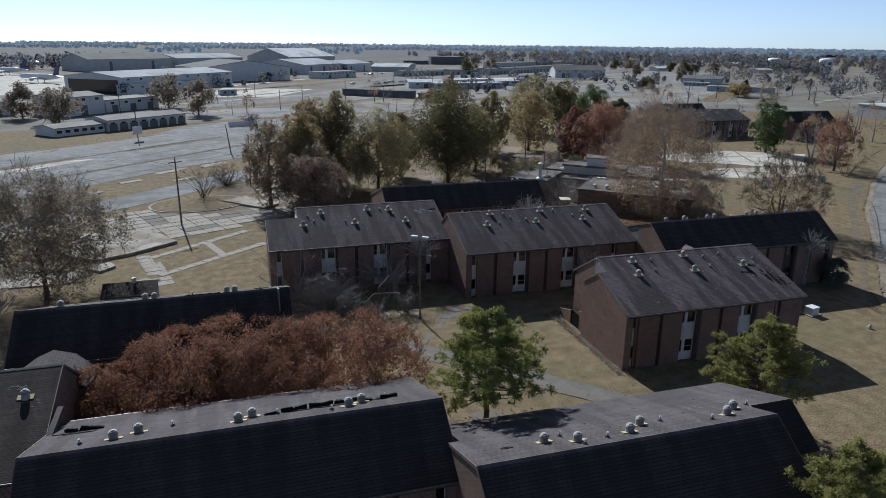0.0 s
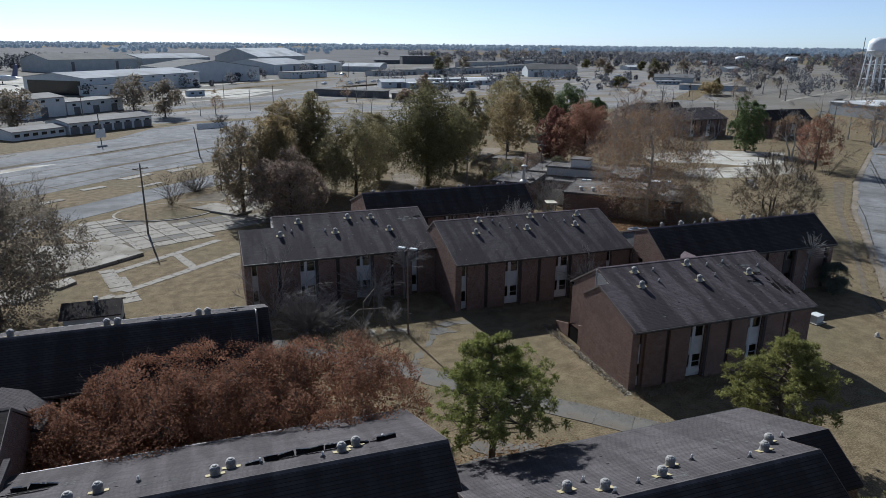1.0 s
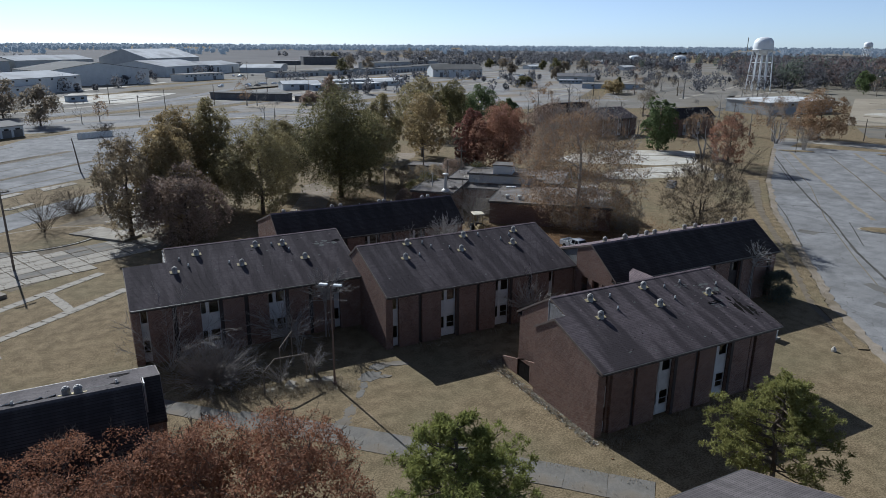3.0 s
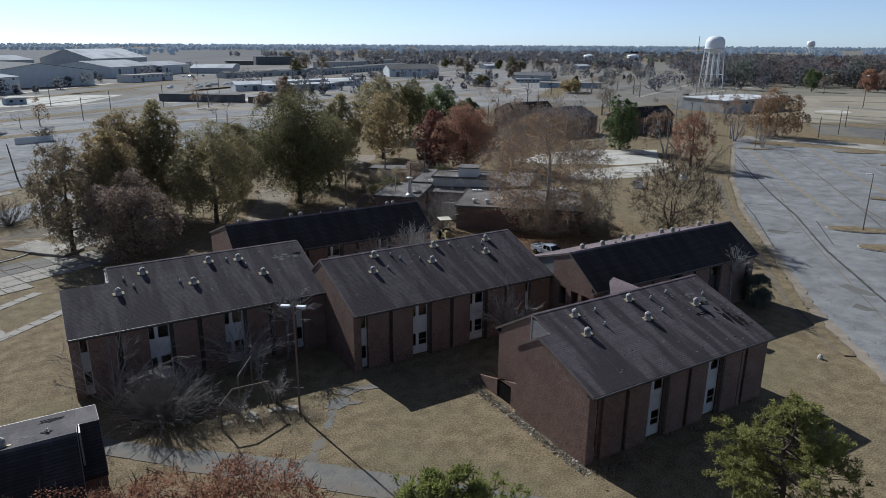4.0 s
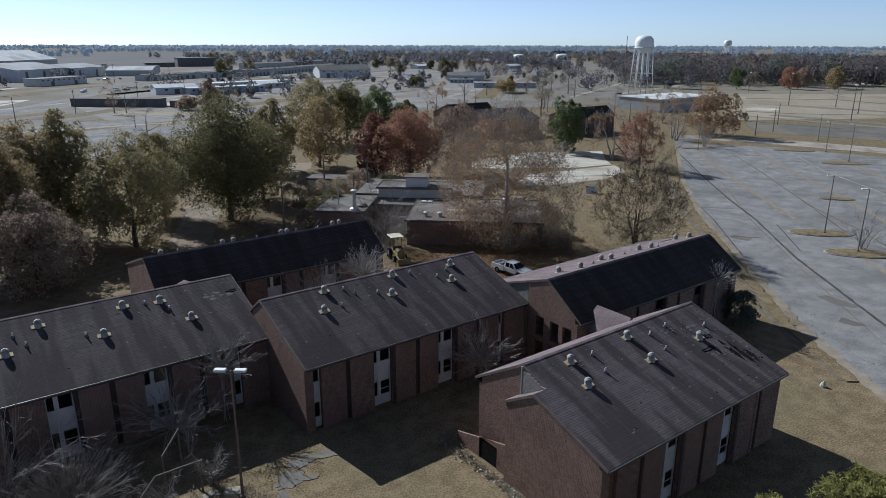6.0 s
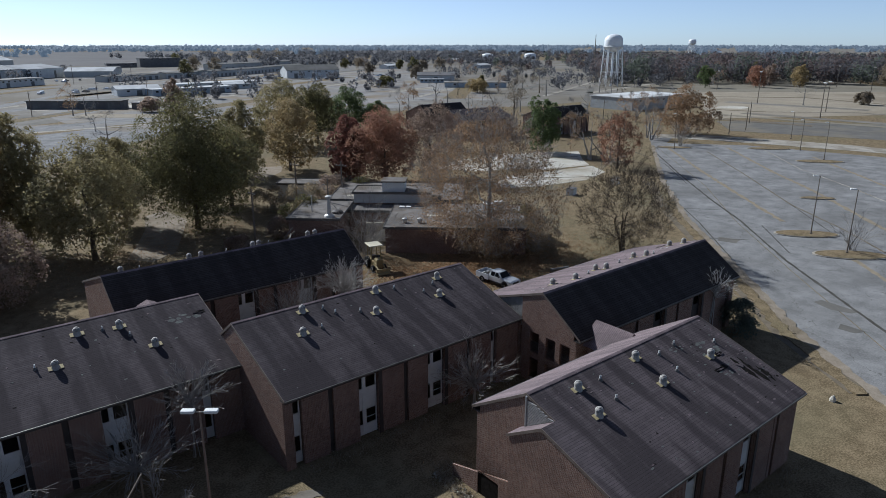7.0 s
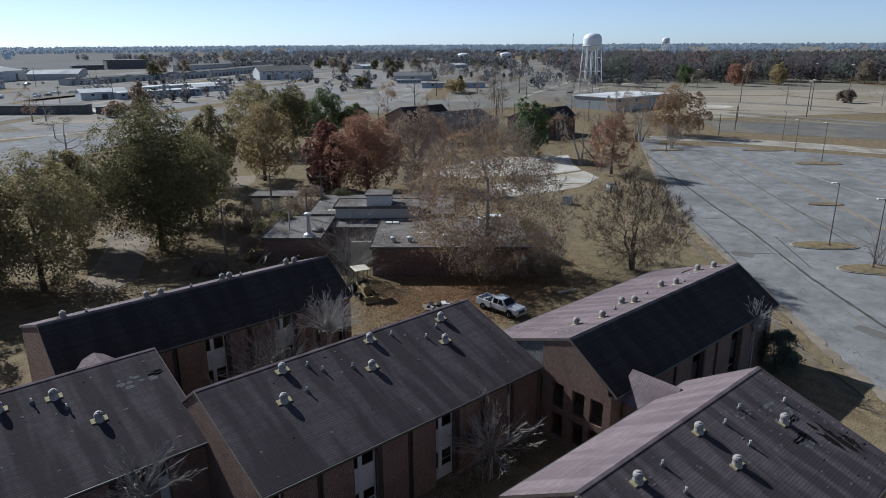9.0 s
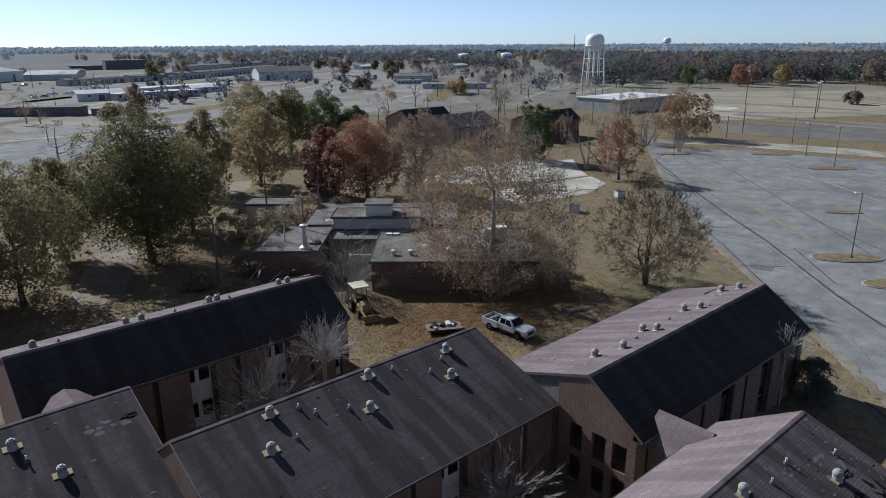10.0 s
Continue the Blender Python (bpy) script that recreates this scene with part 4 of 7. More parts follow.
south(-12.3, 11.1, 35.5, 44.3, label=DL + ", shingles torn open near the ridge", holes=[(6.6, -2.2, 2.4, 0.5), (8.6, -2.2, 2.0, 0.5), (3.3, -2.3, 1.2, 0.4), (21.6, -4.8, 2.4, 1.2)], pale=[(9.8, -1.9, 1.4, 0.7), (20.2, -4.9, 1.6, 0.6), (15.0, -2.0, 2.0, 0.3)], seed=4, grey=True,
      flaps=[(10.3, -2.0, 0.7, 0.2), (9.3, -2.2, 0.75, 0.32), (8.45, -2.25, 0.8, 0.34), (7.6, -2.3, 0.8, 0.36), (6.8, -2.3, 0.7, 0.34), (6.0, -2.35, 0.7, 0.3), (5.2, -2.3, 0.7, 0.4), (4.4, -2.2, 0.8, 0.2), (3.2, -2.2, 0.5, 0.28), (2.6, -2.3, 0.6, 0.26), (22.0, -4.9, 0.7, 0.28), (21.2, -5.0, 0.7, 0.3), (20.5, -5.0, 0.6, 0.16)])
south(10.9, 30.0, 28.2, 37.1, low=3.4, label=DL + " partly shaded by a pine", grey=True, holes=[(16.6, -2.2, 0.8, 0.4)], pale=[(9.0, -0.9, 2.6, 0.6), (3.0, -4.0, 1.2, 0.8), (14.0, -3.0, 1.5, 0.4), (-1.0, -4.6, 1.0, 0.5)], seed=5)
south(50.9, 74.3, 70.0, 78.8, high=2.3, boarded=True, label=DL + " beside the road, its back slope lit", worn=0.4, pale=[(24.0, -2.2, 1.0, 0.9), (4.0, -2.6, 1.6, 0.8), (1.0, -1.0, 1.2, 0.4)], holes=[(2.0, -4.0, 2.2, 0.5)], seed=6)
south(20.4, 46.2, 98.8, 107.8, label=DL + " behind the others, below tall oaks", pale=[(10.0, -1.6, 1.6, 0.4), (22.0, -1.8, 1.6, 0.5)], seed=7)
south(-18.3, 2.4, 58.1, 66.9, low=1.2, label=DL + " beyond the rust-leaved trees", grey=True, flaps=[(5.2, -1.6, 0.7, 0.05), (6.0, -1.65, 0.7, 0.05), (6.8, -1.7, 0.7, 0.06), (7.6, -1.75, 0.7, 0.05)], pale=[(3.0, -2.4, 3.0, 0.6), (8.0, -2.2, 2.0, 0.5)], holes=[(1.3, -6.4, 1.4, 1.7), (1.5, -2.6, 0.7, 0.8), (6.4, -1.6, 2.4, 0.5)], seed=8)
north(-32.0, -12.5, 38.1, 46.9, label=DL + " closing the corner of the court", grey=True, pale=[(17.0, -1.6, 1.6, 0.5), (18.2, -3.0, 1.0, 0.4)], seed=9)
w = bmesh.new()
prism(w, [(40.0, 6.55), (43.6, 7.2), (43.6, 7.4), (40.0, 7.15)], "x", -12.3, -11.95)
tagged(link("valley_flashing", w, SHINGLE_GREY), "grey flashing strip in a roof valley", "flashing")


def link_roof(x0, x1, y0, y1, ze=5.4, zr=7.0, cover=None, hip=1.2):
    """Low link between two dormitories with a small gabled shingle roof along y, hipped at its far end."""
    e = tagged(empty("link_building"), "small brick link between dormitories, shingled gable roof", "link building", "links")
    xm = (x0 + x1) / 2
    part("wall", boxes((x0 + 0.4, x0 + 0.7, y0, y1 - 0.5, 0, ze)), BRICK, e)
    part("wall", boxes((x1 - 0.7, x1 - 0.4, y0, y1 - 0.5, 0, ze)), BRICK, e)
    w = bmesh.new()
    v = [w.verts.new(p) for p in ((x0, y0, ze), (x1, y0, ze), (x1, y1, ze), (x0, y1, ze), (xm, y0, zr), (xm, y1 - hip, zr))]
    for f in ((0, 4, 5, 3), (1, 2, 5, 4), (3, 5, 2), (0, 1, 4), (0, 3, 2, 1)):
        w.faces.new([v[i] for i in f])
    part("roof", w, cover or SHINGLE, e, "small shingled roof")


link_roof(49.4, 53.4, 62.6, 66.5, 5.1, 6.8, hip=0.1)
link_roof(20.6, 25.6, 92.4, 96.2)
link_roof(-17.8, -11.8, 49.8, 55.0, cover=SHINGLE_GREY)
# Open stair between two dormitories, and the low brick stair wall at a gable.
e = tagged(empty("stair_link"), "open concrete stair landing between two brick dormitories", "stair link")
part("floor_slab", boxes((48.5, 51.0, 73.0, 78.5, 2.7, 2.95)), CONCRETE, e)
part("parapet", boxes((48.6, 48.8, 72.9, 77.0, 2.95, 3.9)), WHITE, e, "pale parapet panel")
part("pier", boxes((48.55, 49.1, 72.6, 73.0, 0, 5.7)), BRICK, e)
part("beam", boxes((48.55, 50.8, 72.6, 72.9, 5.2, 5.6)), BRICK, e)
part("back_wall", boxes((48.6, 50.8, 78.6, 78.9, 0, 5.7)), BRICK, e)
e = tagged(empty("stair_wall"), "low brick stair enclosure with a dark doorway", "wall")
zt = lambda y: 2.5 - (y - 59.4) * 0.29
for y0, y1, z0 in ((59.4, 60.4, 0.0), (60.4, 62.4, 1.75), (62.4, 65.0, 0.0)):
    w = bmesh.new()
    prism(w, [(y0, z0), (y1, z0), (y1, zt(y1)), (y0, zt(y0))], "x", 34.25, 34.4)
    part("wall", w, BRICK, e)
# Added panel: near-black for the unlit inside of the doorway.
part("door", boxes((34.3, 34.34, 60.4, 62.4, 0.05, 1.75)), NEAR_BLACK, e, "black panel filling a dark doorway")


# ---- roof vents ----
def roof_vent(tilt):
    e = tagged(empty("roof_vent"), "pale turbine roof vent on a short cone, yellowed flashing", "roof vent", "roof vents")
    r = pose(0, 0, 0, tilt)
    for x in (-0.42, 0.42):
        b = bmesh.new()
        box(b, x - 0.17, x + 0.17, -0.26, 0.26, -0.02, 0.03, r)
        part("flashing", b, YELLOW, e, "yellowed flashing board")
    b = bmesh.new()
    lathe(b, [(0.37, -0.15), (0.33, 0.05), (0.28, 0.27), (0.27, 0.31)], 12)
    part("neck", b, NECKGREY, e)
    b = bmesh.new()
    rad = lambda z: 0.33 * math.sqrt(max(0.04, 1 - ((z - 0.41) / 0.3) ** 2))
    lathe(b, [(0.27, 0.25), (0.3, 0.27), (0.3, 0.3), (0.27, 0.31)], 14)
    for n in range(4):
        z = 0.33 + 0.085 * n
        lathe(b, [(rad(z) * 0.8, z), (rad(z), z), (rad(z + 0.05), z + 0.05), (rad(z + 0.05) * 0.8, z + 0.055)], 14)
    lathe(b, [(0.14, 0.66), (0.15, 0.675), (0.1, 0.71), (0.01, 0.72)], 14)
    part("turbine", b, VENTGREY, e, "banded turbine head")
    b = bmesh.new()
    lathe(b, [(0.18, 0.26)] + [(rad(z) * 0.86, z) for z in (0.34, 0.42, 0.5, 0.58)] + [(0.13, 0.66), (0.03, 0.68)], 12)
    part("core", b, DARKWOOD, e)
    return e


def pipe_vent():
    e = tagged(empty("vent_pipe"), "small pale plumbing vent pipe on a shingle roof", "vent pipe", "vent pipes")
    b = bmesh.new()
    lathe(b, [(0.06, -0.1), (0.06, 0.34), (0.04, 0.34), (0.04, 0.3)], 8)
    part("pipe", b, LEADWHITE, e)
    b = bmesh.new()
    lathe(b, [(0.17, -0.06), (0.14, 0.05), (0.08, 0.14)], 8)
    part("boot", b, METALTRIM, e)
    return e


def roof_z(y, yr, run, side):
    """Height of the long slope; side -1 where it falls towards -y."""
    return RIDGE - (RIDGE - EAVE) * abs(y - yr) / run


VENTS = [
    (88.6, 9.1, -1, [(7.2, 84.4), (9.7, 86.9), (13.8, 84.2), (15.9, 87.1), (18.8, 86.8), (20.5, 83.9)], [(7.9, 86.3), (8.6, 85.0), (12.6, 84.6), (17.6, 86.9), (19.2, 85.6)]),
    (80.7, 8.45, -1, [(30.9, 79.9), (29.7, 77.6), (38.0, 79.9), (36.5, 77.6), (44.6, 79.6), (43.2, 77.5)], [(32.6, 79.6), (33.3, 78.8), (31.4, 77.7), (39.8, 79.7), (35.3, 78.2), (43.6, 79.0), (42.1, 78.4)]),
    (58.9, 8.7, -1, [(38.4, 57.7), (37.9, 55.6), (44.7, 57.9), (44.5, 55.5), (50.6, 55.6)], [(40.5, 57.6), (40.1, 56.0), (46.8, 57.4), (46.6, 55.8), (48.9, 57.6), (52.4, 56.4)]),
    (35.5, 8.8, 1, [(-7.9, 37.0), (-6.7, 37.8), (-1.1, 37.0), (-0.3, 37.8), (5.5, 37.0), (6.4, 37.6)], [(-9.6, 36.8), (-4.9, 38.3), (1.2, 37.6), (4.4, 36.6), (8.0, 37.9)]),
    (28.2, 8.9, 1, [(15.7, 30.3), (17.4, 29.5), (20.8, 29.5), (22.1, 30.5), (27.7, 29.7), (28.9, 30.6)], [(17.0, 30.9), (17.5, 28.8), (19.2, 29.3), (23.6, 30.6), (26.3, 29.3), (30.2, 30.9)]),
    (70.0, 8.8, 1, [(52.5, 72.4), (54.5, 71.4), (59.1, 72.7), (59.3, 71.6), (65.3, 72.7), (65.9, 71.6), (72.2, 72.9), (73.0, 71.7)], [(55.6, 72.2), (57.0, 71.9), (62.5, 72.4), (66.6, 71.2)]),
    (98.8, 9.0, 1, [(22.6, 101.0), (29.2, 101.0), (30.3, 100.6), (36.1, 101.0), (36.7, 100.7), (42.8, 101.0), (43.5, 100.6)], [(24.2, 100.4), (33.0, 100.6), (37.6, 100.2)]),
    (46.9, 8.8, -1, [(-14.2, 44.3), (-21.0, 45.2), (-27.0, 44.4)], [(-17.5, 44.8)]),
    (58.1, 8.8, 1, [(-15.3, 59.6), (-8.7, 59.6), (-7.9, 59.3), (-1.9, 59.5), (-1.2, 59.2)], [(-4.8, 59.3), (1.0, 60.0)]),
]
vents = {-1: None, 1: None}
first_pipe = None
for yr, run, side, spots, pipes in VENTS:
    for x, y in spots:
        m = pose(x, y, roof_z(y, yr, run, side) + 0.02, 0, 0, random.uniform(-4, 4))
        if vents[side] is None:
            vents[side] = roof_vent(-side * math.degrees(math.atan2(RIDGE - EAVE, run)))
            vents[side].matrix_world = m @ Matrix.Diagonal((0.82, 0.82, 0.82, 1))
        else:
            copy_thing(vents[side], m)
    for x, y in pipes:
        m = pose(x, y, roof_z(y, yr, run, side))
        if first_pipe is None:
            first_pipe = pipe_vent()
            first_pipe.matrix_world = m
        else:
            copy_thing(first_pipe, m)


# ---- trees ----
def wood(segs, sides=5):
    """One mesh of tapered tubes: rows of (p, q, r0, r1)."""
    vs, fs = [], []
    for p, q, r0, r1 in segs:
        d = q - p
        ln = np.linalg.norm(d)
        if ln < 1e-4:
            continue
        d = d / ln
        u = np.cross(d, (0.3, 0.9, 0.1) if abs(d[2]) > 0.9 else (0, 0, 1))
        u /= np.linalg.norm(u)
        v = np.cross(d, u)
        k = sides if r0 > 0.05 else 3
        a = np.arange(k) * 2 * np.pi / k
        ring = np.cos(a)[:, None] * u + np.sin(a)[:, None] * v
        b = len(vs)
        vs.extend(p + ring * r0)
        vs.extend(q + ring * r1)
        fs.extend([(b + i, b + (i + 1) % k, b + k + (i + 1) % k, b + k + i) for i in range(k)])
    me = bpy.data.meshes.new("trunk")
    me.from_pydata([tuple(v) for v in vs], [], fs)
    return me


def leaves(points, size, rng, long=1.0, droop=None, thin=0.5, face=None):
    """One mesh of small bent leaf sprays at the points."""
    n = len(points)
    a = rng.normal(size=(n, 3))
    if droop is not None:
        a = a * 0.6 + droop
    a /= np.linalg.norm(a, axis=1)[:, None]
    side = rng.normal(size=(n, 3))
    if face is not None:
        side = side * 0.4 + face
        a = np.cross(side, a)
        a /= np.linalg.norm(a, axis=1)[:, None]
    b = np.cross(a, side)
    b /= np.linalg.norm(b, axis=1)[:, None]
    s = size * rng.uniform(0.6, 1.3, (n, 1))
    a, b = a * s * long, b * s
    c = np.cross(a, b) / s * 0.3
    v = np.stack([points - a, points + b * thin + c, points + a, points - b * thin + c], 1).reshape(-1, 3)
    me = bpy.data.meshes.new("crown")
    me.vertices.add(4 * n)
    me.vertices.foreach_set("co", v.ravel())
    me.loops.add(4 * n)
    me.loops.foreach_set("vertex_index", np.arange(4 * n))
    me.polygons.add(n)
    me.polygons.foreach_set("loop_start", np.arange(0, 4 * n, 4))
    me.polygons.foreach_set("loop_total", np.full(n, 4))
    me.update(calc_edges=True)
    return me


def grow(rng, h, w, base=0.25, clumps=60, flat=1.0, limbs=9, top=0.5, trunk_r=None, stems=1, lumpy=0.5, lobe=17):
    """Trunk, limbs and clump centres inside an egg-shaped crown of height h and width w. Returns segments and centres."""
    segs = []
    r0 = trunk_r or 0.022 * h
    cz, rz = h * (base + 1) / 2, h * (1 - base) / 2
    # Rounded lobes spread over the crown, each carrying sprays on its outer side.
    lobes = max(5, int(clumps / lobe))
    heads = []
    for _ in range(lobes):
        best, far = None, -1
        for _ in range(14):
            p = rng.normal(size=3)
            p[2] += 0.25
            p *= rng.uniform(0.42, 0.8) / np.linalg.norm(p)
            gap = min([np.linalg.norm(p - q[0]) for q in heads], default=1)
            if gap > far:
                best, far = p, gap
        heads.append((best, rng.uniform(0.24, 0.42) * (0.8 + 0.4 * lumpy)))
    cent = []
    for k in range(clumps):
        p, r = heads[k % lobes]
        d = rng.normal(size=3)
        d = d / np.linalg.norm(d) + 0.75 * p / np.linalg.norm(p) + np.array((0, 0, 0.25))
        q = p + d / np.linalg.norm(d) * r * rng.uniform(0.55, 1.0) ** 0.5
        wz = 1.0 - 0.3 * max(q[2], 0) * flat
        cent.append(np.array((q[0] * w / 2 * wz, q[1] * w / 2 * wz, max(cz + q[2] * rz, 0.35))))
    cent = np.array(cent)
    nodes = []
    for s in range(stems):
        off = rng.normal(size=2) * 0.05 * h * (stems > 1)
        pts = [np.array((off[0] * 0.3, off[1] * 0.3, -0.2))]
        tz = h * (base + (1 - base) * top)
        for i in range(1, 7):
            f = i / 6
            pts.append(np.array((off[0] * (0.3 + 3 * f) + rng.normal() * 0.012 * h * f, off[1] * (0.3 + 3 * f) + rng.normal() * 0.012 * h * f, tz * f)))
        for i in range(6):
            segs.append((pts[i], pts[i + 1], r0 * (1.25 if i == 0 else 1 - i / 9), r0 * (1 - (i + 1) / 9)))
            if i >= 1:
                nodes.append((pts[i + 1], r0 * (1 - (i + 1) / 9)))
    order = np.argsort(np.linalg.norm(cent - np.array((0, 0, cz)), axis=1))
    reach = list(nodes)
    for n, i in enumerate(order):
        c = cent[i]
        ps = np.array([p for p, _ in reach])
        d = np.linalg.norm(ps - c, axis=1) + 0.9 * np.maximum(ps[:, 2] - c[2] + 0.1 * h, 0)
        j = int(np.argmin(d))
        p, r = reach[j]
        mid = (p + c) / 2 + rng.normal(size=3) * 0.06 * np.linalg.norm(c - p) - np.array((0, 0, 0.05 * np.linalg.norm(c - p)))
        r1 = max(min(r * 0.62, 0.5 * r0), 0.018)
        segs.append((p, mid, r1, r1 * 0.75))
        segs.append((mid, c, r1 * 0.75, r1 * 0.45))
        reach.append((mid, r1 * 0.75))
        reach.append((c, r1 * 0.5))
    return segs, cent


def twigs(rng, segs, cent, n, length, r=0.012, up=0.4, depth=2):
    """Fine bare twigs fanning from the clump centres."""
    mid = np.array((0, 0, np.mean(cent[:, 2]) * 0.75))
    for c in cent:
        out = (c - mid) / (np.linalg.norm(c - mid) + 1e-6)
        for _ in range(n):
            d = out * 0.7 + rng.normal(size=3) * 0.55 + np.array((0, 0, up))
            d /= np.linalg.norm(d)
            q = c + d * length * rng.uniform(0.5, 1.1)
            segs.append((c, q, r, r * 0.6))
            if depth > 1:
                for _ in range(3):
                    e = d + rng.normal(size=3) * 0.5
                    e /= np.linalg.norm(e)
                    p = c + (q - c) * rng.uniform(0.3, 0.95)
                    segs.append((p, p + e * length * rng.uniform(0.25, 0.55), r * 0.65, r * 0.35))


def tree(kind, x, y, h, w, leaf, bark, label, seed, base=0.2, clumps=70, per=90, size=0.28, spread=0.16, category="tree", twig=2, rot=0, z=0, thin=0.5, core=0, **kw):
    rng = np.random.default_rng(seed)
    segs, cent = grow(rng, h, w, base, clumps, **kw)
    if twig:
        twigs(rng, segs, cent, twig, 0.09 * h, 0.02)
    e = tagged(empty(kind, pose(x, y, z, 0, 0, rot)), label, category, "trees")
    me = wood(segs)
    me.materials.append(bark)
    t = new("trunk", me)
    t.parent = e
    if leaf and per:
        cr = spread * w
        mid = np.array((0, 0, np.mean(cent[:, 2]) * 0.8))
        nrm = cent - mid
        nrm = nrm / np.linalg.norm(nrm, axis=1)[:, None] + np.array((0, 0, 0.35))
        nrm /= np.linalg.norm(nrm, axis=1)[:, None]
        tu = np.cross(nrm, np.array((0.31, 0.95, 0.05)))
        tu /= np.linalg.norm(tu, axis=1)[:, None]
        tv = np.cross(nrm, tu)
        scale = rng.uniform(0.7, 1.35, (len(cent), 1))
        a, b, g = np.clip(rng.normal(size=(3, len(cent) * per, 1)), -1.7, 1.7)
        rep = lambda v: np.repeat(v, per, axis=0)
        pts = rep(cent) + (rep(tu) * a + rep(tv) * b + rep(nrm) * g * 0.38) * cr * 0.62 * rep(scale)
        pts[:, 2:] -= (a * a + b * b) * cr * 0.2 * rep(scale)
        if core:
            inner = mid + (np.repeat(cent, core, axis=0) - mid) * rng.uniform(0.45, 0.88, (len(cent) * core, 1)) + rng.normal(size=(len(cent) * core, 3)) * cr * 0.4
            big = leaves(inner[inner[:, 2] > 0.6], size * 1.6, rng, thin=0.85)
            big.materials.append(leaf)
            o = new("inner_foliage", big)
            o.parent = e
        up = pts[:, 2] > 0.3
        me = leaves(pts[up], size, rng, thin=thin, face=rep(nrm)[up] * 0.45 + np.array((0, 0, 0.25)))
        me.materials.append(leaf)
        c = new("crown", me)
        c.parent = e
    return e


def pine(x, y, h, w, leaf, label, seed, lean=(0, 0), low=0.17):
    """Open pine: forked trunk, whorled limbs carrying rounded tufts of needles."""
    rng = np.random.default_rng(seed)
    segs, ends = [], []
    pts = [np.array((0, 0, -0.2))]
    for i in range(1, 9):
        f = i / 8
        pts.append(np.array((lean[0] * f + rng.normal() * 0.02 * h * f, lean[1] * f + rng.normal() * 0.02 * h * f, 0.93 * h * f)))
    for i in range(8):
        segs.append((pts[i], pts[i + 1], 0.022 * h * (1 - i / 9) + 0.02, 0.022 * h * (1 - (i + 1) / 9) + 0.02))
    levels = 12
    for i in range(levels):
        f = low + (0.97 - low) * i / (levels - 1)
        j = min(int(f * 8), 7)
        p = pts[j] + (pts[j + 1] - pts[j]) * (f * 8 - j)
        g = (f - low) / (0.97 - low)
        rad = w / 2 * (0.82 + 0.18 * math.sin(min(1.0, g / 0.3) * math.pi / 2)) * max(0.16, 1 - max(0, (g - 0.15) / 0.9) ** 1.25) ** 0.8
        for _ in range(8 if f < 0.85 else 5):
            a = rng.uniform(0, 2 * np.pi)
            ln = rad * rng.uniform(0.5, 0.96)
            q = p + np.array((np.cos(a) * ln, np.sin(a) * ln, min(ln * rng.uniform(0.05, 0.35), 0.99 * h - p[2])))
            mid = (p + q) / 2 - np.array((0, 0, 0.08 * ln))
            segs += [(p, mid, 0.06, 0.04), (mid, q, 0.04, 0.015)]
            for s in (0.45, 0.62, 0.76, 0.9, 1.0):
                for _ in range(2 if s > 0.6 else 1):
                    c = p + (q - p) * s + rng.normal(size=3) * min(0.12 * ln, 0.36) * np.array((1, 1, 0.7)) + np.array((0, 0, 0.12))
                    segs.append((p + (q - p) * (s - 0.12), c, 0.015, 0.008))
                    ends.append(c)
    ends = np.array(ends)
    e = tagged(empty("pine_tree", pose(x, y, 0)), label, "pine tree", "pines")
    me = wood(segs)
    me.materials.append(BARK)
    t = new("trunk", me)
    t.parent = e
    pts = np.repeat(ends, 54, axis=0)
    d = rng.normal(size=pts.shape) + np.array((0, 0, 0.35))
    d /= np.linalg.norm(d, axis=1)[:, None]
    pts = pts + d * rng.uniform(0.04, 0.36, (len(pts), 1)) * np.array((1, 1, 0.8))
    me = leaves(pts, 0.118, rng, 1.0, d * 1.6, 0.27)
    me.materials.append(leaf)
    c = new("crown", me)
    c.parent = e
    return e


tree("tree", -4.6, 49.4, 9.2, 14.5, LEAF_RUST, BARK, "broad tree covered in rust-brown dead leaves", 1, base=0.04, clumps=420, per=92, size=0.065, spread=0.045, twig=1, thin=0.8, core=14, top=0.4, stems=3, flat=0.5)
tree("tree", 6.2, 49.3, 9.3, 16.5, LEAF_RUST, BARK, "broad tree covered in rust-brown dead leaves beside a roof", 2, base=0.04, clumps=480, per=92, size=0.065, spread=0.042, twig=1, thin=0.8, core=14, top=0.4, stems=3, flat=0.5)
tree("tree", 1.0, 50.6, 9.4, 12.5, LEAF_RUST, BARK, "rust-leaved tree crowded between two others", 4, base=0.05, clumps=340, per=92, size=0.065, spread=0.055, twig=1, thin=0.8, core=12, top=0.4, stems=2, flat=0.5)
tree("tree", -9.8, 50.0, 7.4, 9.0, LEAF_RUST, BARK, "smaller rust-leaved tree between the dormitories", 3, base=0.05, clumps=220, per=92, size=0.065, spread=0.07, twig=1, thin=0.8, core=12, top=0.4, stems=2)
pine(15.9, 40.0, 13.1, 10.6, NEEDLE, "green pine growing beside a dormitory roof", 2, lean=(-0.2, 0.3), low=0.47)
pine(39.2, 39.1, 9.9, 10.4, NEEDLE_Y, "yellow-green spreading pine beside a dormitory", 3, low=0.3)
pine(31.2, 22.6, 9.6, 12.5, NEEDLE_Y, "yellow-green pine in front of a dormitory", 4, low=0.25)
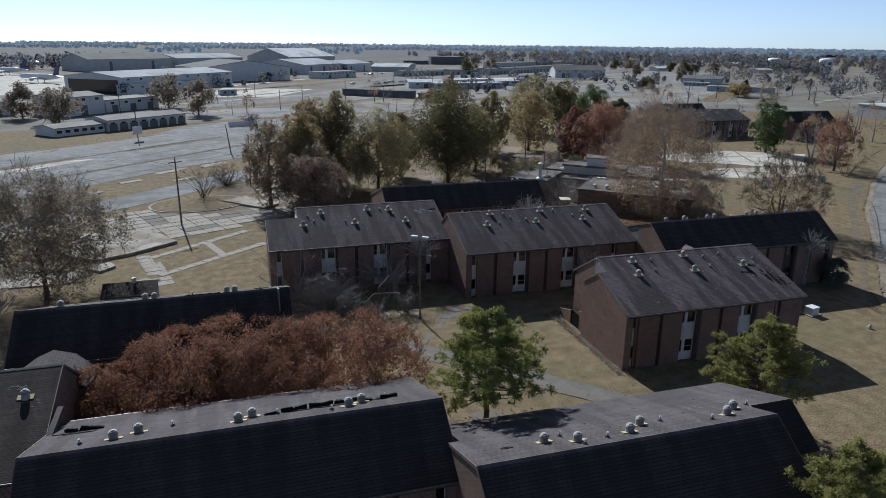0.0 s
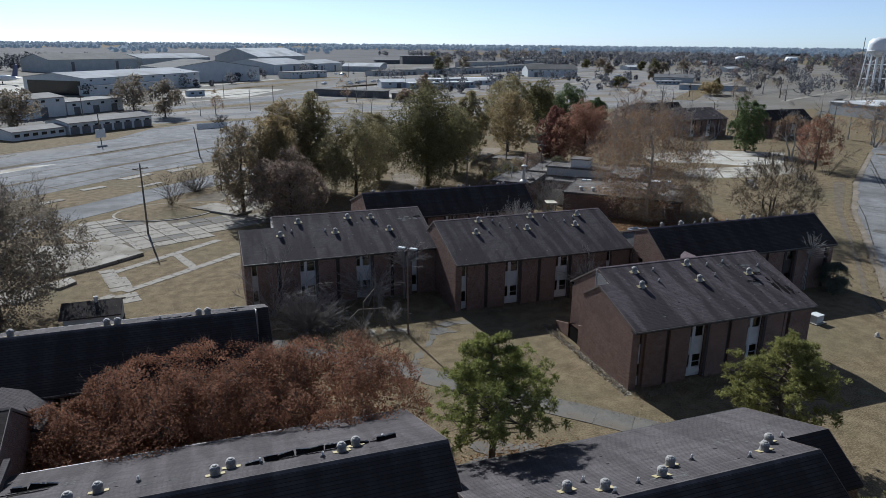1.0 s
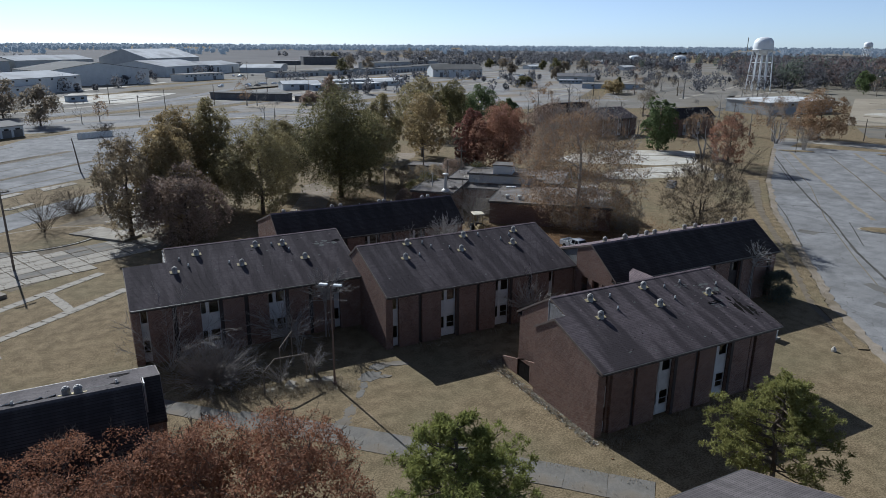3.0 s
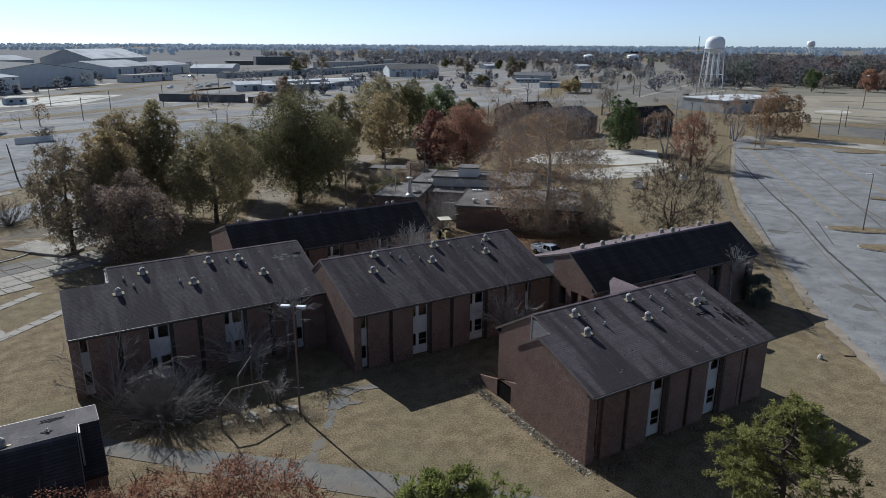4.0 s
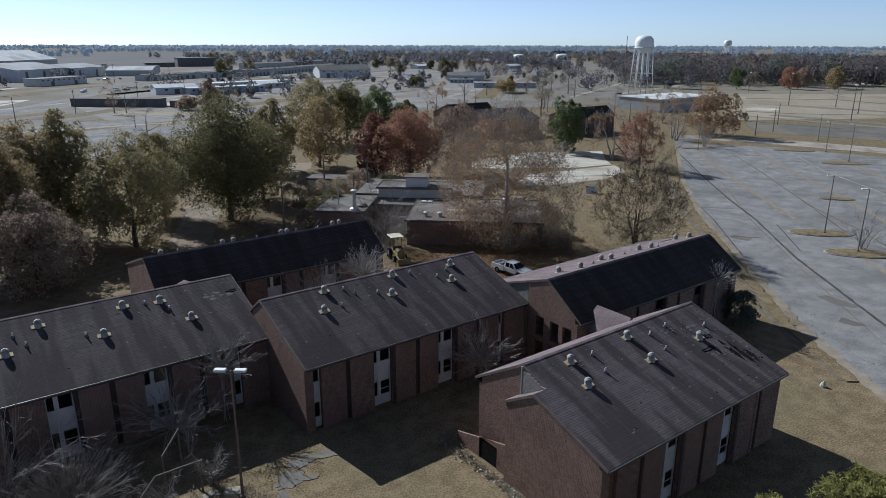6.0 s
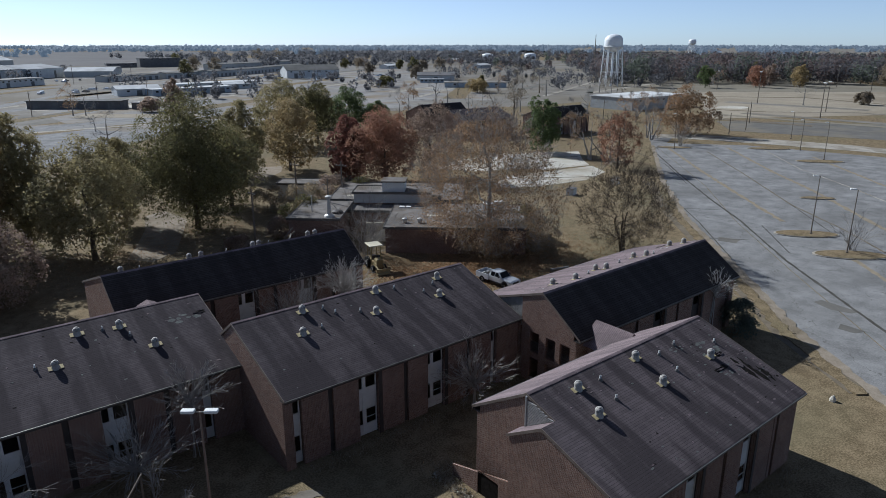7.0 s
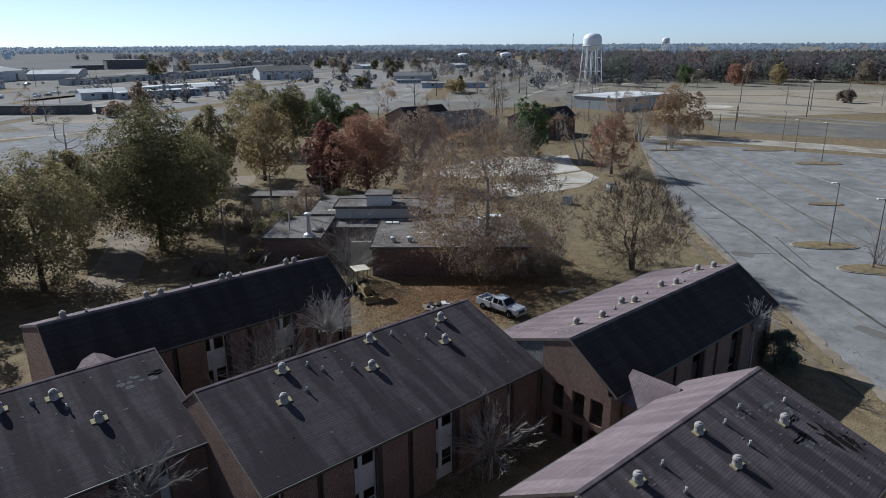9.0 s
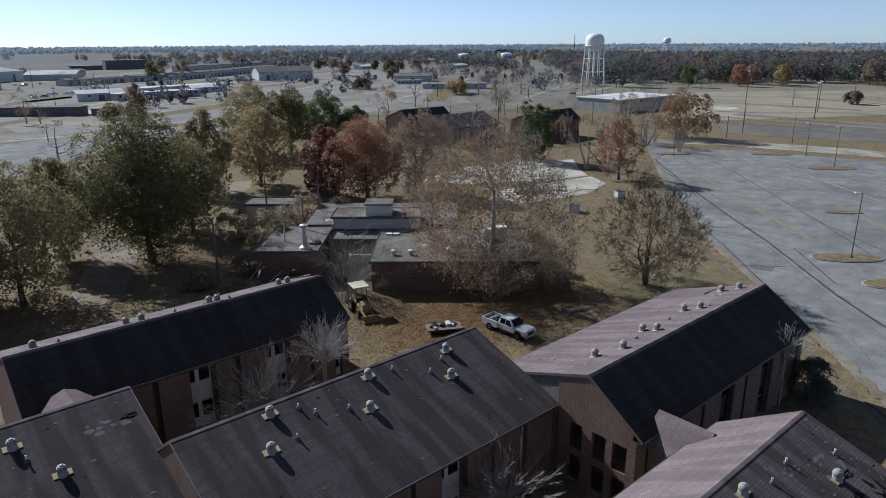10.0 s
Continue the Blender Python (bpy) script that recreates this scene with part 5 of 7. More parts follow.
tree("tree", -23.4, 85.6, 15.8, 19, LEAF_DUN, BARK, "tall oak with dull brown leaves near a slab", 5, base=0.12, clumps=460, per=76, size=0.105, thin=0.75, twig=2, spread=0.055, core=9, lumpy=0.5, lobe=9)
OAKS = [
    (5.0, 128.0, 16.5, 8.4, LEAF_BROWN, "sparse olive-brown"), (11.0, 132.5, 17.8, 9.6, LEAF_GOLD, "golden-brown"), (14.6, 144.5, 18.6, 9.5, LEAF_GOLD, "golden"), (12.6, 121.0, 11.8, 11.5, LEAF_MAUVE, "thin reddish-brown"),
    (20.5, 144.5, 20.0, 8.5, LEAF_OLIVE, "tall olive"), (27.0, 134.6, 17.4, 14.2, LEAF_OLIVE, "olive-gold"), (35.5, 151.0, 15.5, 9, LEAF_OLIVE, "olive-green"), (44.3, 141.8, 21.4, 18.2, LEAF_DARK, "dark green"),
    (55.0, 154.0, 16.0, 10, LEAF_OLIVE, "olive"), (69.5, 181.0, 17.0, 11, LEAF_OLIVE, "olive"), (80.5, 180.0, 17.6, 13.4, LEAF_GOLD, "golden-olive"), (108.5, 217, 18.4, 13.5, LEAF_DARK, "dark green"), (97, 218, 19.4, 15.5, LEAF_OLIVE, "olive"),
    (90.2, 154.2, 16.6, 14.0, LEAF_RED, "russet"), (101.2, 152.4, 16.4, 12.0, LEAF_MAUVE, "dull russet"), (85.8, 162.0, 14.6, 8.5, LEAF_CRIMSON, "dark crimson"), (147.6, 161.0, 15.6, 9, LEAF_GREEN, "bright evergreen"),
    (214, 156.5, 15.6, 15.5, LEAF_TAN, "orange-brown"), (133, 238, 15, 14, LEAF_GREEN, "fresh green"), (128, 252, 14, 13, LEAF_OLIVE, "olive"), (141, 233, 10, 9, LEAF_GREEN, "green")]
for i, (x, y, h, w, lm, what) in enumerate(OAKS):
    near = y < 160 and x < 110
    tree("tree", x, y, h, w * 1.14, lm, BARK, what + "-leaved tree standing in dry grass", 20 + i, base=0.0, lumpy=0.75, lobe=13, flat=0.8, clumps=560 if lm is LEAF_DARK and near else 400 if near else 260, per=(40 if lm in (LEAF_BROWN, LEAF_MAUVE) else 47) if near else 36, size=0.135 if near else 0.2, spread=0.06, thin=0.75, core=(3 if lm in (LEAF_BROWN, LEAF_MAUVE) else 22 if lm is LEAF_DARK else 13) if near else 6, twig=1 if lm in (LEAF_BROWN, LEAF_MAUVE) else 0, rot=i * 40, top=0.6)
tree("tree", 143.0, 132.0, 13.4, 10.5, LEAF_RED, BARK, "half-bare rust-leaved tree at a roadside", 59, base=0.1, clumps=200, per=34, size=0.18, twig=3, spread=0.07, top=0.7, lobe=8)
tree("sycamore", 71.3, 101.3, 20.3, 21, LEAF_TAN, PALEBARK, "pale-barked sycamore with sparse brown leaves", 50, base=0.05, clumps=560, per=58, size=0.105, spread=0.06, thin=0.75, core=1, twig=3, top=0.75, rot=30, lobe=6)
tree("tree", 88.0, 90.0, 12.2, 13.2, LEAF_BROWN, BARK, "nearly bare small tree in dry grass", 51, base=0.06, clumps=420, per=22, size=0.095, spread=0.075, thin=0.75, twig=6, lobe=5, flat=0.2, stems=3, top=0.45)
tree("bush", 78.0, 98.4, 5.6, 8, LEAF_BROWN, GREYTWIG, "tangled brown thicket against a brick hall", 53, base=0.0, clumps=170, per=30, size=0.1, spread=0.12, twig=6, lobe=6, stems=4, category="bush")
tree("bush", 71.5, 101.6, 5.2, 9, LEAF_BROWN, GREYTWIG, "tangled brown thicket against a brick hall", 54, base=0.0, clumps=170, per=30, size=0.1, spread=0.12, twig=6, lobe=6, stems=4, category="bush")
tree("bush", 82.5, 104.5, 5.0, 6, LEAF_DARK, GREYTWIG, "dark thicket at the corner of a hall", 55, base=0.02, clumps=50, per=60, size=0.14, twig=5, stems=4, category="bush")
tree("bush", 73.0, 64.6, 3.6, 4.8, LEAF_GREEN2, BARK, "dark evergreen bush in a dormitory's shade", 56, base=0.02, clumps=60, per=90, size=0.13, twig=1, stems=3, category="bush")


# Brush; the low clumps are added for dark debris and tree shade.
for i, (x, y, h, w) in enumerate([(51.0, 117.5, 2.0, 5), (47.5, 121.0, 2.2, 6), (52.5, 128.5, 3.5, 5), (57.5, 131.5, 6.0, 7), (62.0, 137.0, 6.5, 8), (69.0, 141.5, 6.0, 8), (76.0, 140.0, 5.5, 7), (59.0, 145.0, 5, 7), (45.0, 127.0, 1.8, 5)]):
    tree("bush", x, y, h, w, [LEAF_DARK, LEAF_BROWN, LEAF_MAUVE][i % 3], GREYTWIG, "dense brush round a derelict hall, partly filling in shade", 400 + i, base=0.02, clumps=55, per=60, size=0.16, twig=4, stems=4, category="bush")


def shrub(x, y, h, w, label, seed, stems=34, bend=0.5, mat_=None, fork=4, dome=False, lift=0.0):
    """Bare many-stemmed shrub: long arching stems that fork into fine twigs."""
    rng = np.random.default_rng(seed)
    segs, fine = [], []
    for _ in range(stems):
        a, lean = rng.uniform(0, 2 * np.pi), rng.uniform(0.1, 1.0)
        if dome:
            lean = math.tan(math.acos(rng.uniform(0.12, 1.0)))
        d = np.array((np.cos(a) * lean, np.sin(a) * lean, 1.0))
        d /= np.linalg.norm(d)
        p = np.array((rng.normal() * 0.12 * w * 0.4, rng.normal() * 0.12 * w * 0.4, -0.05 + lift * rng.uniform(0.75, 1.0)))
        if lift and rng.uniform() < 0.07:
            segs.append((np.array((rng.normal() * 0.2, rng.normal() * 0.2, -0.1)), p, 0.035, 0.025))
        ln = h * rng.uniform(0.8, 1.15) / 5 * (1 if dome else 1 + 0.35 * lean * w / (2 * h))
        r = 0.034 if dome else 0.045
        for i in range(5):
            q = p + d * ln
            segs.append((p, q, r, r * 0.75))
            for _ in range(fork if i > 0 else 1):
                e = d + rng.normal(size=3) * (0.3 if dome else 0.45)
                e /= np.linalg.norm(e)
                b = p + (q - p) * rng.uniform(0, 1)
                m = b + e * ln * rng.uniform(0.6, 1.2)
                fine.append((b, m, max(r * 0.55, 0.011), max(r * 0.35, 0.009)))
                for _ in range(3):
                    f = e + rng.normal(size=3) * (0.3 if dome else 0.45)
                    f /= np.linalg.norm(f)
                    c = b + (m - b) * rng.uniform(0.3, 1)
                    fine.append((c, c + f * ln * rng.uniform(0.3, 0.75), max(r * 0.35, 0.009), 0.006))
            p, r = q, r * 0.75
            d = d + rng.normal(size=3) * (0.08 if dome else 0.12) + np.array((np.cos(a), np.sin(a), -0.25)) * 0.14 * bend
            d /= np.linalg.norm(d)
    e = tagged(empty("bare_shrub", pose(x, y, 0)), label, "shrub", "bare shrubs")
    me = wood(segs, 4)
    me.materials.append(mat_ or GREYTWIG)
    t = tagged(new("stem", me), kind="stuff")
    t.parent = e
    me = wood(fine, 3)
    me.materials.append(mat_ or GREYTWIG)
    t = tagged(new("twig_spray", me), kind="stuff")
    t.parent = e
    return e


shrub(8.7, 73.5, 3.9, 4.2, "large bare grey fountain-shaped shrub", 61, 260, -0.1, DULLTWIG, 2, True)
shrub(41.5, 70.9, 3.6, 3.0, "bare pale shrub climbing a brick wall", 62, 60, -0.2, GREYTWIG, 2, True, 2.6)
shrub(5.5, 77.6, 6.5, 4.0, "bare shrub against a brick wall", 63, 12, 0.2)
shrub(16.5, 77.9, 4.2, 3.0, "bare shrub against a window bay", 64, 44, -0.2, GREYTWIG, 2, True, 1.5)
shrub(21.0, 78.7, 2.6, 3.0, "bare vine spreading over an eave", 65, 60, -0.1, GREYTWIG, 2, True, 5.2)
shrub(36.5, 92.3, 4.6, 4.0, "bare shrub in front of a brick wall", 66, 70, -0.3, GREYTWIG, 2, True, 1.6)
shrub(42.0, 92.4, 3.0, 3.0, "bare pale shrub rising above an eave", 67, 90, -0.3, SUNLIT_TWIG, 2, True, 5.0)
shrub(34.0, 91.0, 5.0, 5.0, "bare shrub in front of a brick wall", 68, 16, 0.4)
shrub(17.2, 71.0, 2.4, 3.0, "low tangle of bare brush by a broken frame", 69, 14, 0.6)
shrub(14.0, 70.6, 2.0, 3.0, "low tangle of bare brush by a broken frame", 70, 12, 0.6)
shrub(17.0, 75.5, 4.2, 1.8, "thin bare sapling in a building's shade", 71, 4, 0.1)
shrub(58.5, 112.5, 6.0, 4.5, "bare thicket beside a flat-roofed hall", 72, 18, 0.3)
shrub(60.5, 117.0, 8.0, 5.0, "bare thicket between two flat roofs", 73, 18, 0.2)
shrub(56.0, 110.5, 4.5, 4.0, "bare thicket beside a tractor", 74, 16, 0.4)
shrub(-12.5, 81.0, 2.5, 4.0, "dark brush beside a small shed", 75, 14, 0.6)
shrub(-27.5, 80.5, 4.0, 6.0, "dark brush under an oak", 76, 18, 0.5)
shrub(-31.0, 145.0, 7.0, 6.0, "bare small tree by the road", 77, 6, 0.3)
shrub(-3.2, 149.5, 4.4, 4.0, "bare brown bush by the road", 78, 70, -0.2, BARK, 2, True)
shrub(-7.6, 138.2, 6.6, 6.5, "bare crooked tree stump with shoots", 79, 18, 0.8, BARK)
shrub(114.3, 68.6, 5.6, 6.0, "bare grey tree on a traffic island", 80, 12, 0.6)
shrub(188.7, 143.5, 7.0, 7.0, "bare grey bush at a lot's end", 81, 16, 0.4)
shrub(139.4, 125.3, 7.0, 10.0, "dead crooked tree at the roadside", 82, 7, 1.1, BARK)
shrub(70.2, 65.9, 2.0, 2.0, "dry weeds growing on an eave", 83, 60, -0.2, SUNLIT_TWIG, 1, True, 5.7)
shrub(128.0, 127.0, 10.5, 2.4, "thin bare sapling by a concrete slab", 84, 3, 0.1)
for i, (x, y, h, w) in enumerate([(441, 544, 16, 14), (451, 533, 15, 13), (221.7, 300.4, 19.5, 10), (425, 679, 15, 16), (423, 346, 15, 13), (408, 316, 14, 12), (471, 294, 19, 15), (207.7, 260, 11, 12), (52.6, 229.3, 14.5, 9), (68.8, 352, 14, 9), (73, 349, 12.5, 8), (63, 290, 9, 7), (297.6, 335, 18, 11), (285, 309, 16, 11), (302, 300, 17, 9), (437, 517, 11, 12), (449, 547, 16, 14), (150, 232, 14, 8), (160, 240, 16, 9),
                                  (168, 180, 11, 9), (190, 170, 13, 10), (200, 172, 13, 10), (206, 165, 14, 10), (-2, 300, 8, 7), (4, 305, 10, 7), (356, 181, 14, 15), (372, 145, 13, 14), (230, 330, 9, 7)]):
    tree("bare_tree", x, y, h, w, LEAF_TAN if i % 3 == 0 else None, GREYTWIG, "leafless grey winter tree standing in dry grass", 200 + i, base=0.2, clumps=34, per=18, size=0.25, twig=3, rot=i * 57)
for i, (x, y, h, w, lm) in enumerate([(278.7, 427, 8.4, 13, LEAF_DARK), (425, 690, 15, 15, LEAF_DUN), (436, 737, 12, 12, LEAF_DARK), (436.6, 604, 16, 13, LEAF_DARK), (478, 686, 11, 11, LEAF_DARK), (443, 598, 14, 12, LEAF_DUN), (309, 940, 18, 16, LEAF_DARK), (253, 722, 18, 15, LEAF_DUN), (548, 1222, 21, 22, LEAF_DUN), (609, 1270, 18, 26, LEAF_DUN), (493, 243, 15.7, 10, LEAF_GOLD), (498, 266, 16, 12, LEAF_MAUVE), (522, 290, 16, 14, LEAF_DARK), (551, 209, 17, 15, LEAF_DUN), (380, 163, 7, 9, LEAF_DUN), (500, 640, 14, 15, LEAF_DUN), (380, 600, 12, 12, LEAF_DUN), (360, 500, 11, 11, LEAF_DUN), (-29.9, 336, 17, 17, LEAF_DUN), (-15.3, 299, 15, 15, LEAF_DUN), (-62, 275, 15, 15, LEAF_DUN), (99.4, 349, 6.5, 11, LEAF_MAUVE), (216, 640, 16, 14, LEAF_DARK), (250, 660, 17, 15, LEAF_DUN), (100, 318, 15, 9, LEAF_MAUVE),
                                      (505, 249, 15, 13, LEAF_GOLD), (470, 262, 16, 14, LEAF_RED), (440, 282, 15, 12, LEAF_GREEN), (290, 345, 9, 16, LEAF_GOLD), (300, 352, 10, 6, LEAF_DARK), (-80, 300, 14, 14, LEAF_DUN), (-72, 168, 12, 10, LEAF_BROWN)]):
    tree("tree", x, y, h, w, lm, BARK, "far tree in autumn leaf on flat ground", 300 + i, base=0.03, clumps=100, per=20, size=0.38, spread=0.11, twig=0, core=6, lobe=8, rot=i * 70)


for i, (x, y, h, w) in enumerate([(246, 200, 13, 10), (262, 206, 12, 11), (280, 208, 13, 10), (232, 190, 12, 9), (164.8, 188.0, 9, 10), (172, 184, 10, 9), (158, 186, 8, 8), (180, 178, 9, 8), (140, 205, 9, 9), (131.4, 177, 11, 5), (186, 184, 12, 8), (148.2, 144.4, 14.5, 10), (151.5, 141, 12, 8), (192.5, 156.1, 13, 8), (196, 160, 12, 7)]):
    tree("bare_tree", x, y, h, w, LEAF_TAN if i % 2 else None, GREYTWIG, "tangled leafless tree before a far dormitory", 260 + i, base=0.08, clumps=52, per=18, size=0.2, twig=4, rot=i * 57, stems=2)
for i, (x, y, h, w) in enumerate([(212, 236, 13, 11), (226, 246, 14, 10), (196, 232, 12, 10), (240, 262, 15, 12), (256, 280, 14, 12), (214, 282, 13, 10), (318, 320, 16, 13), (336, 352, 15, 12), (270, 340, 13, 11), (350, 300, 15, 13), (300, 250, 13, 12), (322, 270, 14, 12), (380, 400, 15, 13), (240, 220, 12, 10)]):
    tree("bare_tree", x, y, h, w, LEAF_DUN if i % 3 == 0 else None, GREYTWIG if i % 2 else BARK, "leafless winter tree beyond the far dormitories", 280 + i, base=0.18, clumps=34, per=24, size=0.25, twig=3, rot=i * 43)
fence = tagged(empty("board_fence", pose(-3.3, 256.1, 0, 0, 0, 17.7)), "weathered white board fence in a yard", "fence")
for i in range(26):
    part("board", boxes((i * 0.41, i * 0.41 + 0.36, -0.03, 0.03, 0.05, 1.75 + 0.1 * (i % 3))), PALEWALL, fence)
for i in range(5):
    part("post", boxes((i * 2.6, i * 2.6 + 0.12, 0.03, 0.15, 0, 1.8)), POLE, fence)
shrub(4, 262, 3.2, 12, "dark heap of cut branches behind a fence", 90, 40, 0.8, BARK)


# ---- far woods ----
def woods(name, spots, leaf, label, seed, quads, size, lo=7, hi=15):
    """Many far crowns as one mesh of leaf sprays with uneven outlines, each on a short stem."""
    rng = np.random.default_rng(seed)
    out, turn = [], []
    for x, y in spots:
        h, w = rng.uniform(lo, hi), rng.uniform(0.6, 1.0)
        p = rng.normal(size=(quads, 3))
        p /= np.linalg.norm(p, axis=1)[:, None]
        p *= rng.uniform(0.5, 1.0, (quads, 1)) ** 0.5
        lobes = 1 + 0.3 * np.sin(p[:, :1] * 5 + x) * np.cos(p[:, 1:2] * 4 + y)
        out.append(p * lobes * np.array((h * w * 0.5, h * w * 0.5, h * 0.46)) + np.array((x, y, h * 0.52)))
        turn.append(p / np.linalg.norm(p, axis=1)[:, None])
    me = leaves(np.concatenate(out), size, rng, thin=0.7, face=np.concatenate(turn))
    me.materials.append(leaf)
    tagged(new(name, me), label, "woods", kind="stuff")


def scatter(rng, n, quad):
    """Random places in a four-cornered area."""
    q = [np.array(c, float) for c in quad]
    out = []
    for _ in range(n):
        u, v = rng.uniform(), rng.uniform()
        out.append(tuple((1 - v) * ((1 - u) * q[0] + u * q[1]) + v * ((1 - u) * q[3] + u * q[2])))
    return out


rng = np.random.default_rng(9)
EDGE = [(425, 372), (650, 110), (760, 140), (520, 430)]
RIGHT = [(470, 400), (760, 140), (1700, 260), (1200, 1000)]
MID = [(520, 560), (720, 480), (1300, 1000), (800, 1300)]
LEFT = [(330, 760), (560, 700), (900, 1500), (350, 1500)]
spots = scatter(rng, 1300, RIGHT) + scatter(rng, 200, MID)
fringe = scatter(rng, 340, EDGE)
woods("winter_woods", [p for i, p in enumerate(fringe) if i % 4], WOODS, "leafless grey-brown trees at the edge of woods", 21, 230, 0.62, 11, 20)
woods("autumn_woods", [p for i, p in enumerate(fringe) if i % 4 == 0], WOODS_RUSSET, "russet trees at the edge of woods", 22, 230, 0.62, 11, 19)
woods("wood_edge", scatter(rng, 60, EDGE), WOODS_RUSSET, "russet trees at the edge of far woods", 11, 260, 0.85, 15, 24)
woods("wood_edge", scatter(rng, 60, EDGE), LEAF_GREEN2, "green trees at the edge of far woods", 12, 260, 0.85, 14, 23)
woods("winter_woods", [p for i, p in enumerate(spots) if i % 10 < 7], WOODS, "far leafless grey-brown woods", 1, 62, 1.2, 8, 15)
woods("autumn_woods", [p for i, p in enumerate(spots) if i % 10 in (7, 8)], WOODS_RUSSET, "far russet autumn woods", 2, 80, 1.2, 8, 14)
woods("evergreen_woods", [p for i, p in enumerate(spots) if i % 10 == 9], LEAF_GREEN2, "far dark green woods", 3, 80, 1.2, 7, 14)
woods("yard_trees", scatter(rng, 70, [(110, 380), (250, 380), (460, 640), (150, 640)]) + scatter(rng, 60, [(-60, 400), (60, 560), (180, 800), (-60, 700)]) + scatter(rng, 90, [(330, 330), (470, 300), (620, 560), (430, 620)]), WOODS, "far small grey trees between yards", 14, 80, 0.75, 4, 11)
woods("far_trees", scatter(rng, 260, LEFT) + scatter(rng, 120, [(560, 560), (640, 640), (900, 1100), (700, 1100)]) + scatter(rng, 60, [(-260, 880), (-60, 960), (0, 1040), (-300, 1000)]) + scatter(rng, 50, [(-300, 700), (-130, 760), (-130, 800), (-300, 760)]) + scatter(rng, 160, [(700, 1200), (1200, 900), (1500, 1300), (800, 1800)]), WOODS, "far scattered grey trees between buildings", 4, 60, 1.4, 8, 16)
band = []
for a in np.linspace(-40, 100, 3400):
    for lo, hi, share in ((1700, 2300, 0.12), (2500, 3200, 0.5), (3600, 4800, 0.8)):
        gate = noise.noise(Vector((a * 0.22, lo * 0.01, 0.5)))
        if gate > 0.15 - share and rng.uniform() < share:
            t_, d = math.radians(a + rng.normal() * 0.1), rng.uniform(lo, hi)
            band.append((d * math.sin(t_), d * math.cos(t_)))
# These far crowns glow blue in place of haze in the air.
woods("backdrop", band, FARWOODS, "woods along the horizon, haze added as blue glow", 5, 10, 8.5, 8, 14)

# Loose pale rubble along a gable's foot.
rng = np.random.default_rng(78)
n = 1400
pts = np.c_[rng.normal(33.4, 0.22, n), rng.uniform(49.8, 66.0, n), rng.uniform(0.0, 0.05, n)]
me = leaves(pts, 0.1, rng, 1.0, None, 0.7)
me.materials.append(PALECON)
tagged(new("rubble", me), "pale rubble chips along a brick wall's foot", "rubble", kind="stuff")

# Fallen leaves around the parked truck and under the oaks.
rng = np.random.default_rng(77)
pts = []
for cx, cy, sx, sy, n in [(62, 98, 7, 5, 16000), (70, 96, 8, 4, 12000), (56, 103, 3, 4, 2000), (44, 136, 9, 7, 3000), (28, 130, 7, 6, 2000), (19.5, 44.6, 2.2, 0.9, 1500), (33.4, 57.5, 0.2, 5.0, 200), (70, 104, 8, 6, 4000)]:
    p = rng.normal(size=(n, 3)) * np.array((sx, sy, 0)) + np.array((cx, cy, 0.03))
    pts.append(p[(p[:, 1] < 150)])
p = rng.normal(size=(2600, 3)) * np.array((4.5, 3.5, 0)) + np.array((72, 109, 3.96))
pts.append(p)
me = leaves(np.concatenate(pts), 0.11, rng)
me.materials.append(LEAF_LITTER)
tagged(new("fallen_leaves", me), "drift of fallen brown leaves on dry grass", "fallen leaves", kind="stuff")
# Ragged dry weeds along walls and path edges.
pts, dirs = [], []
for p, q, n, s in [((33.3, 50.0), (33.5, 66), 700, 0.25), ((33.0, 64.2), (35, 66), 900, 0.6), ((34, 49.4), (37, 49.2), 700, 0.4), ((36, 49.9), (54, 49.9), 700, 0.3), ((11, 70), (18.5, 68.2), 4800, 0.8), ((18.3, 67.9), (19.5, 66.8), 500, 0.5), ((27, 51.2), (34, 44.2), 260, 0.3), ((17.5, 61), (27, 52), 200, 0.3), ((18, 57.2), (33, 41.8), 160, 0.3), ((2.2, 78), (2.2, 90), 250, 0.3), ((26, 71.6), (48, 71.6), 800, 0.4), ((78, 61), (115, 97.5), 1500, 0.7), ((-41.6, 164.5), (-0.7, 208.9), 1400, 0.5), ((-40, 197), (-7, 222.7), 1200, 0.8), ((-38, 149.5), (2, 188), 1200, 1.2), ((-29, 138), (1.7, 168.5), 800, 0.8)]:
    f = rng.uniform(size=(n, 1))
    c = np.array(p) * (1 - f) + np.array(q) * f + rng.normal(size=(n, 2)) * s
    pts.append(np.c_[c, rng.uniform(0.08, 0.25, n)])
pts = np.concatenate(pts)
me = leaves(pts, 0.14, rng, 1.0, np.array((0, 0, 1.2)), 0.12)
me.materials.append(LEAF_STRAW)
tagged(new("dry_weeds", me), "straw-coloured weeds along walls and paths", "weeds", kind="stuff")

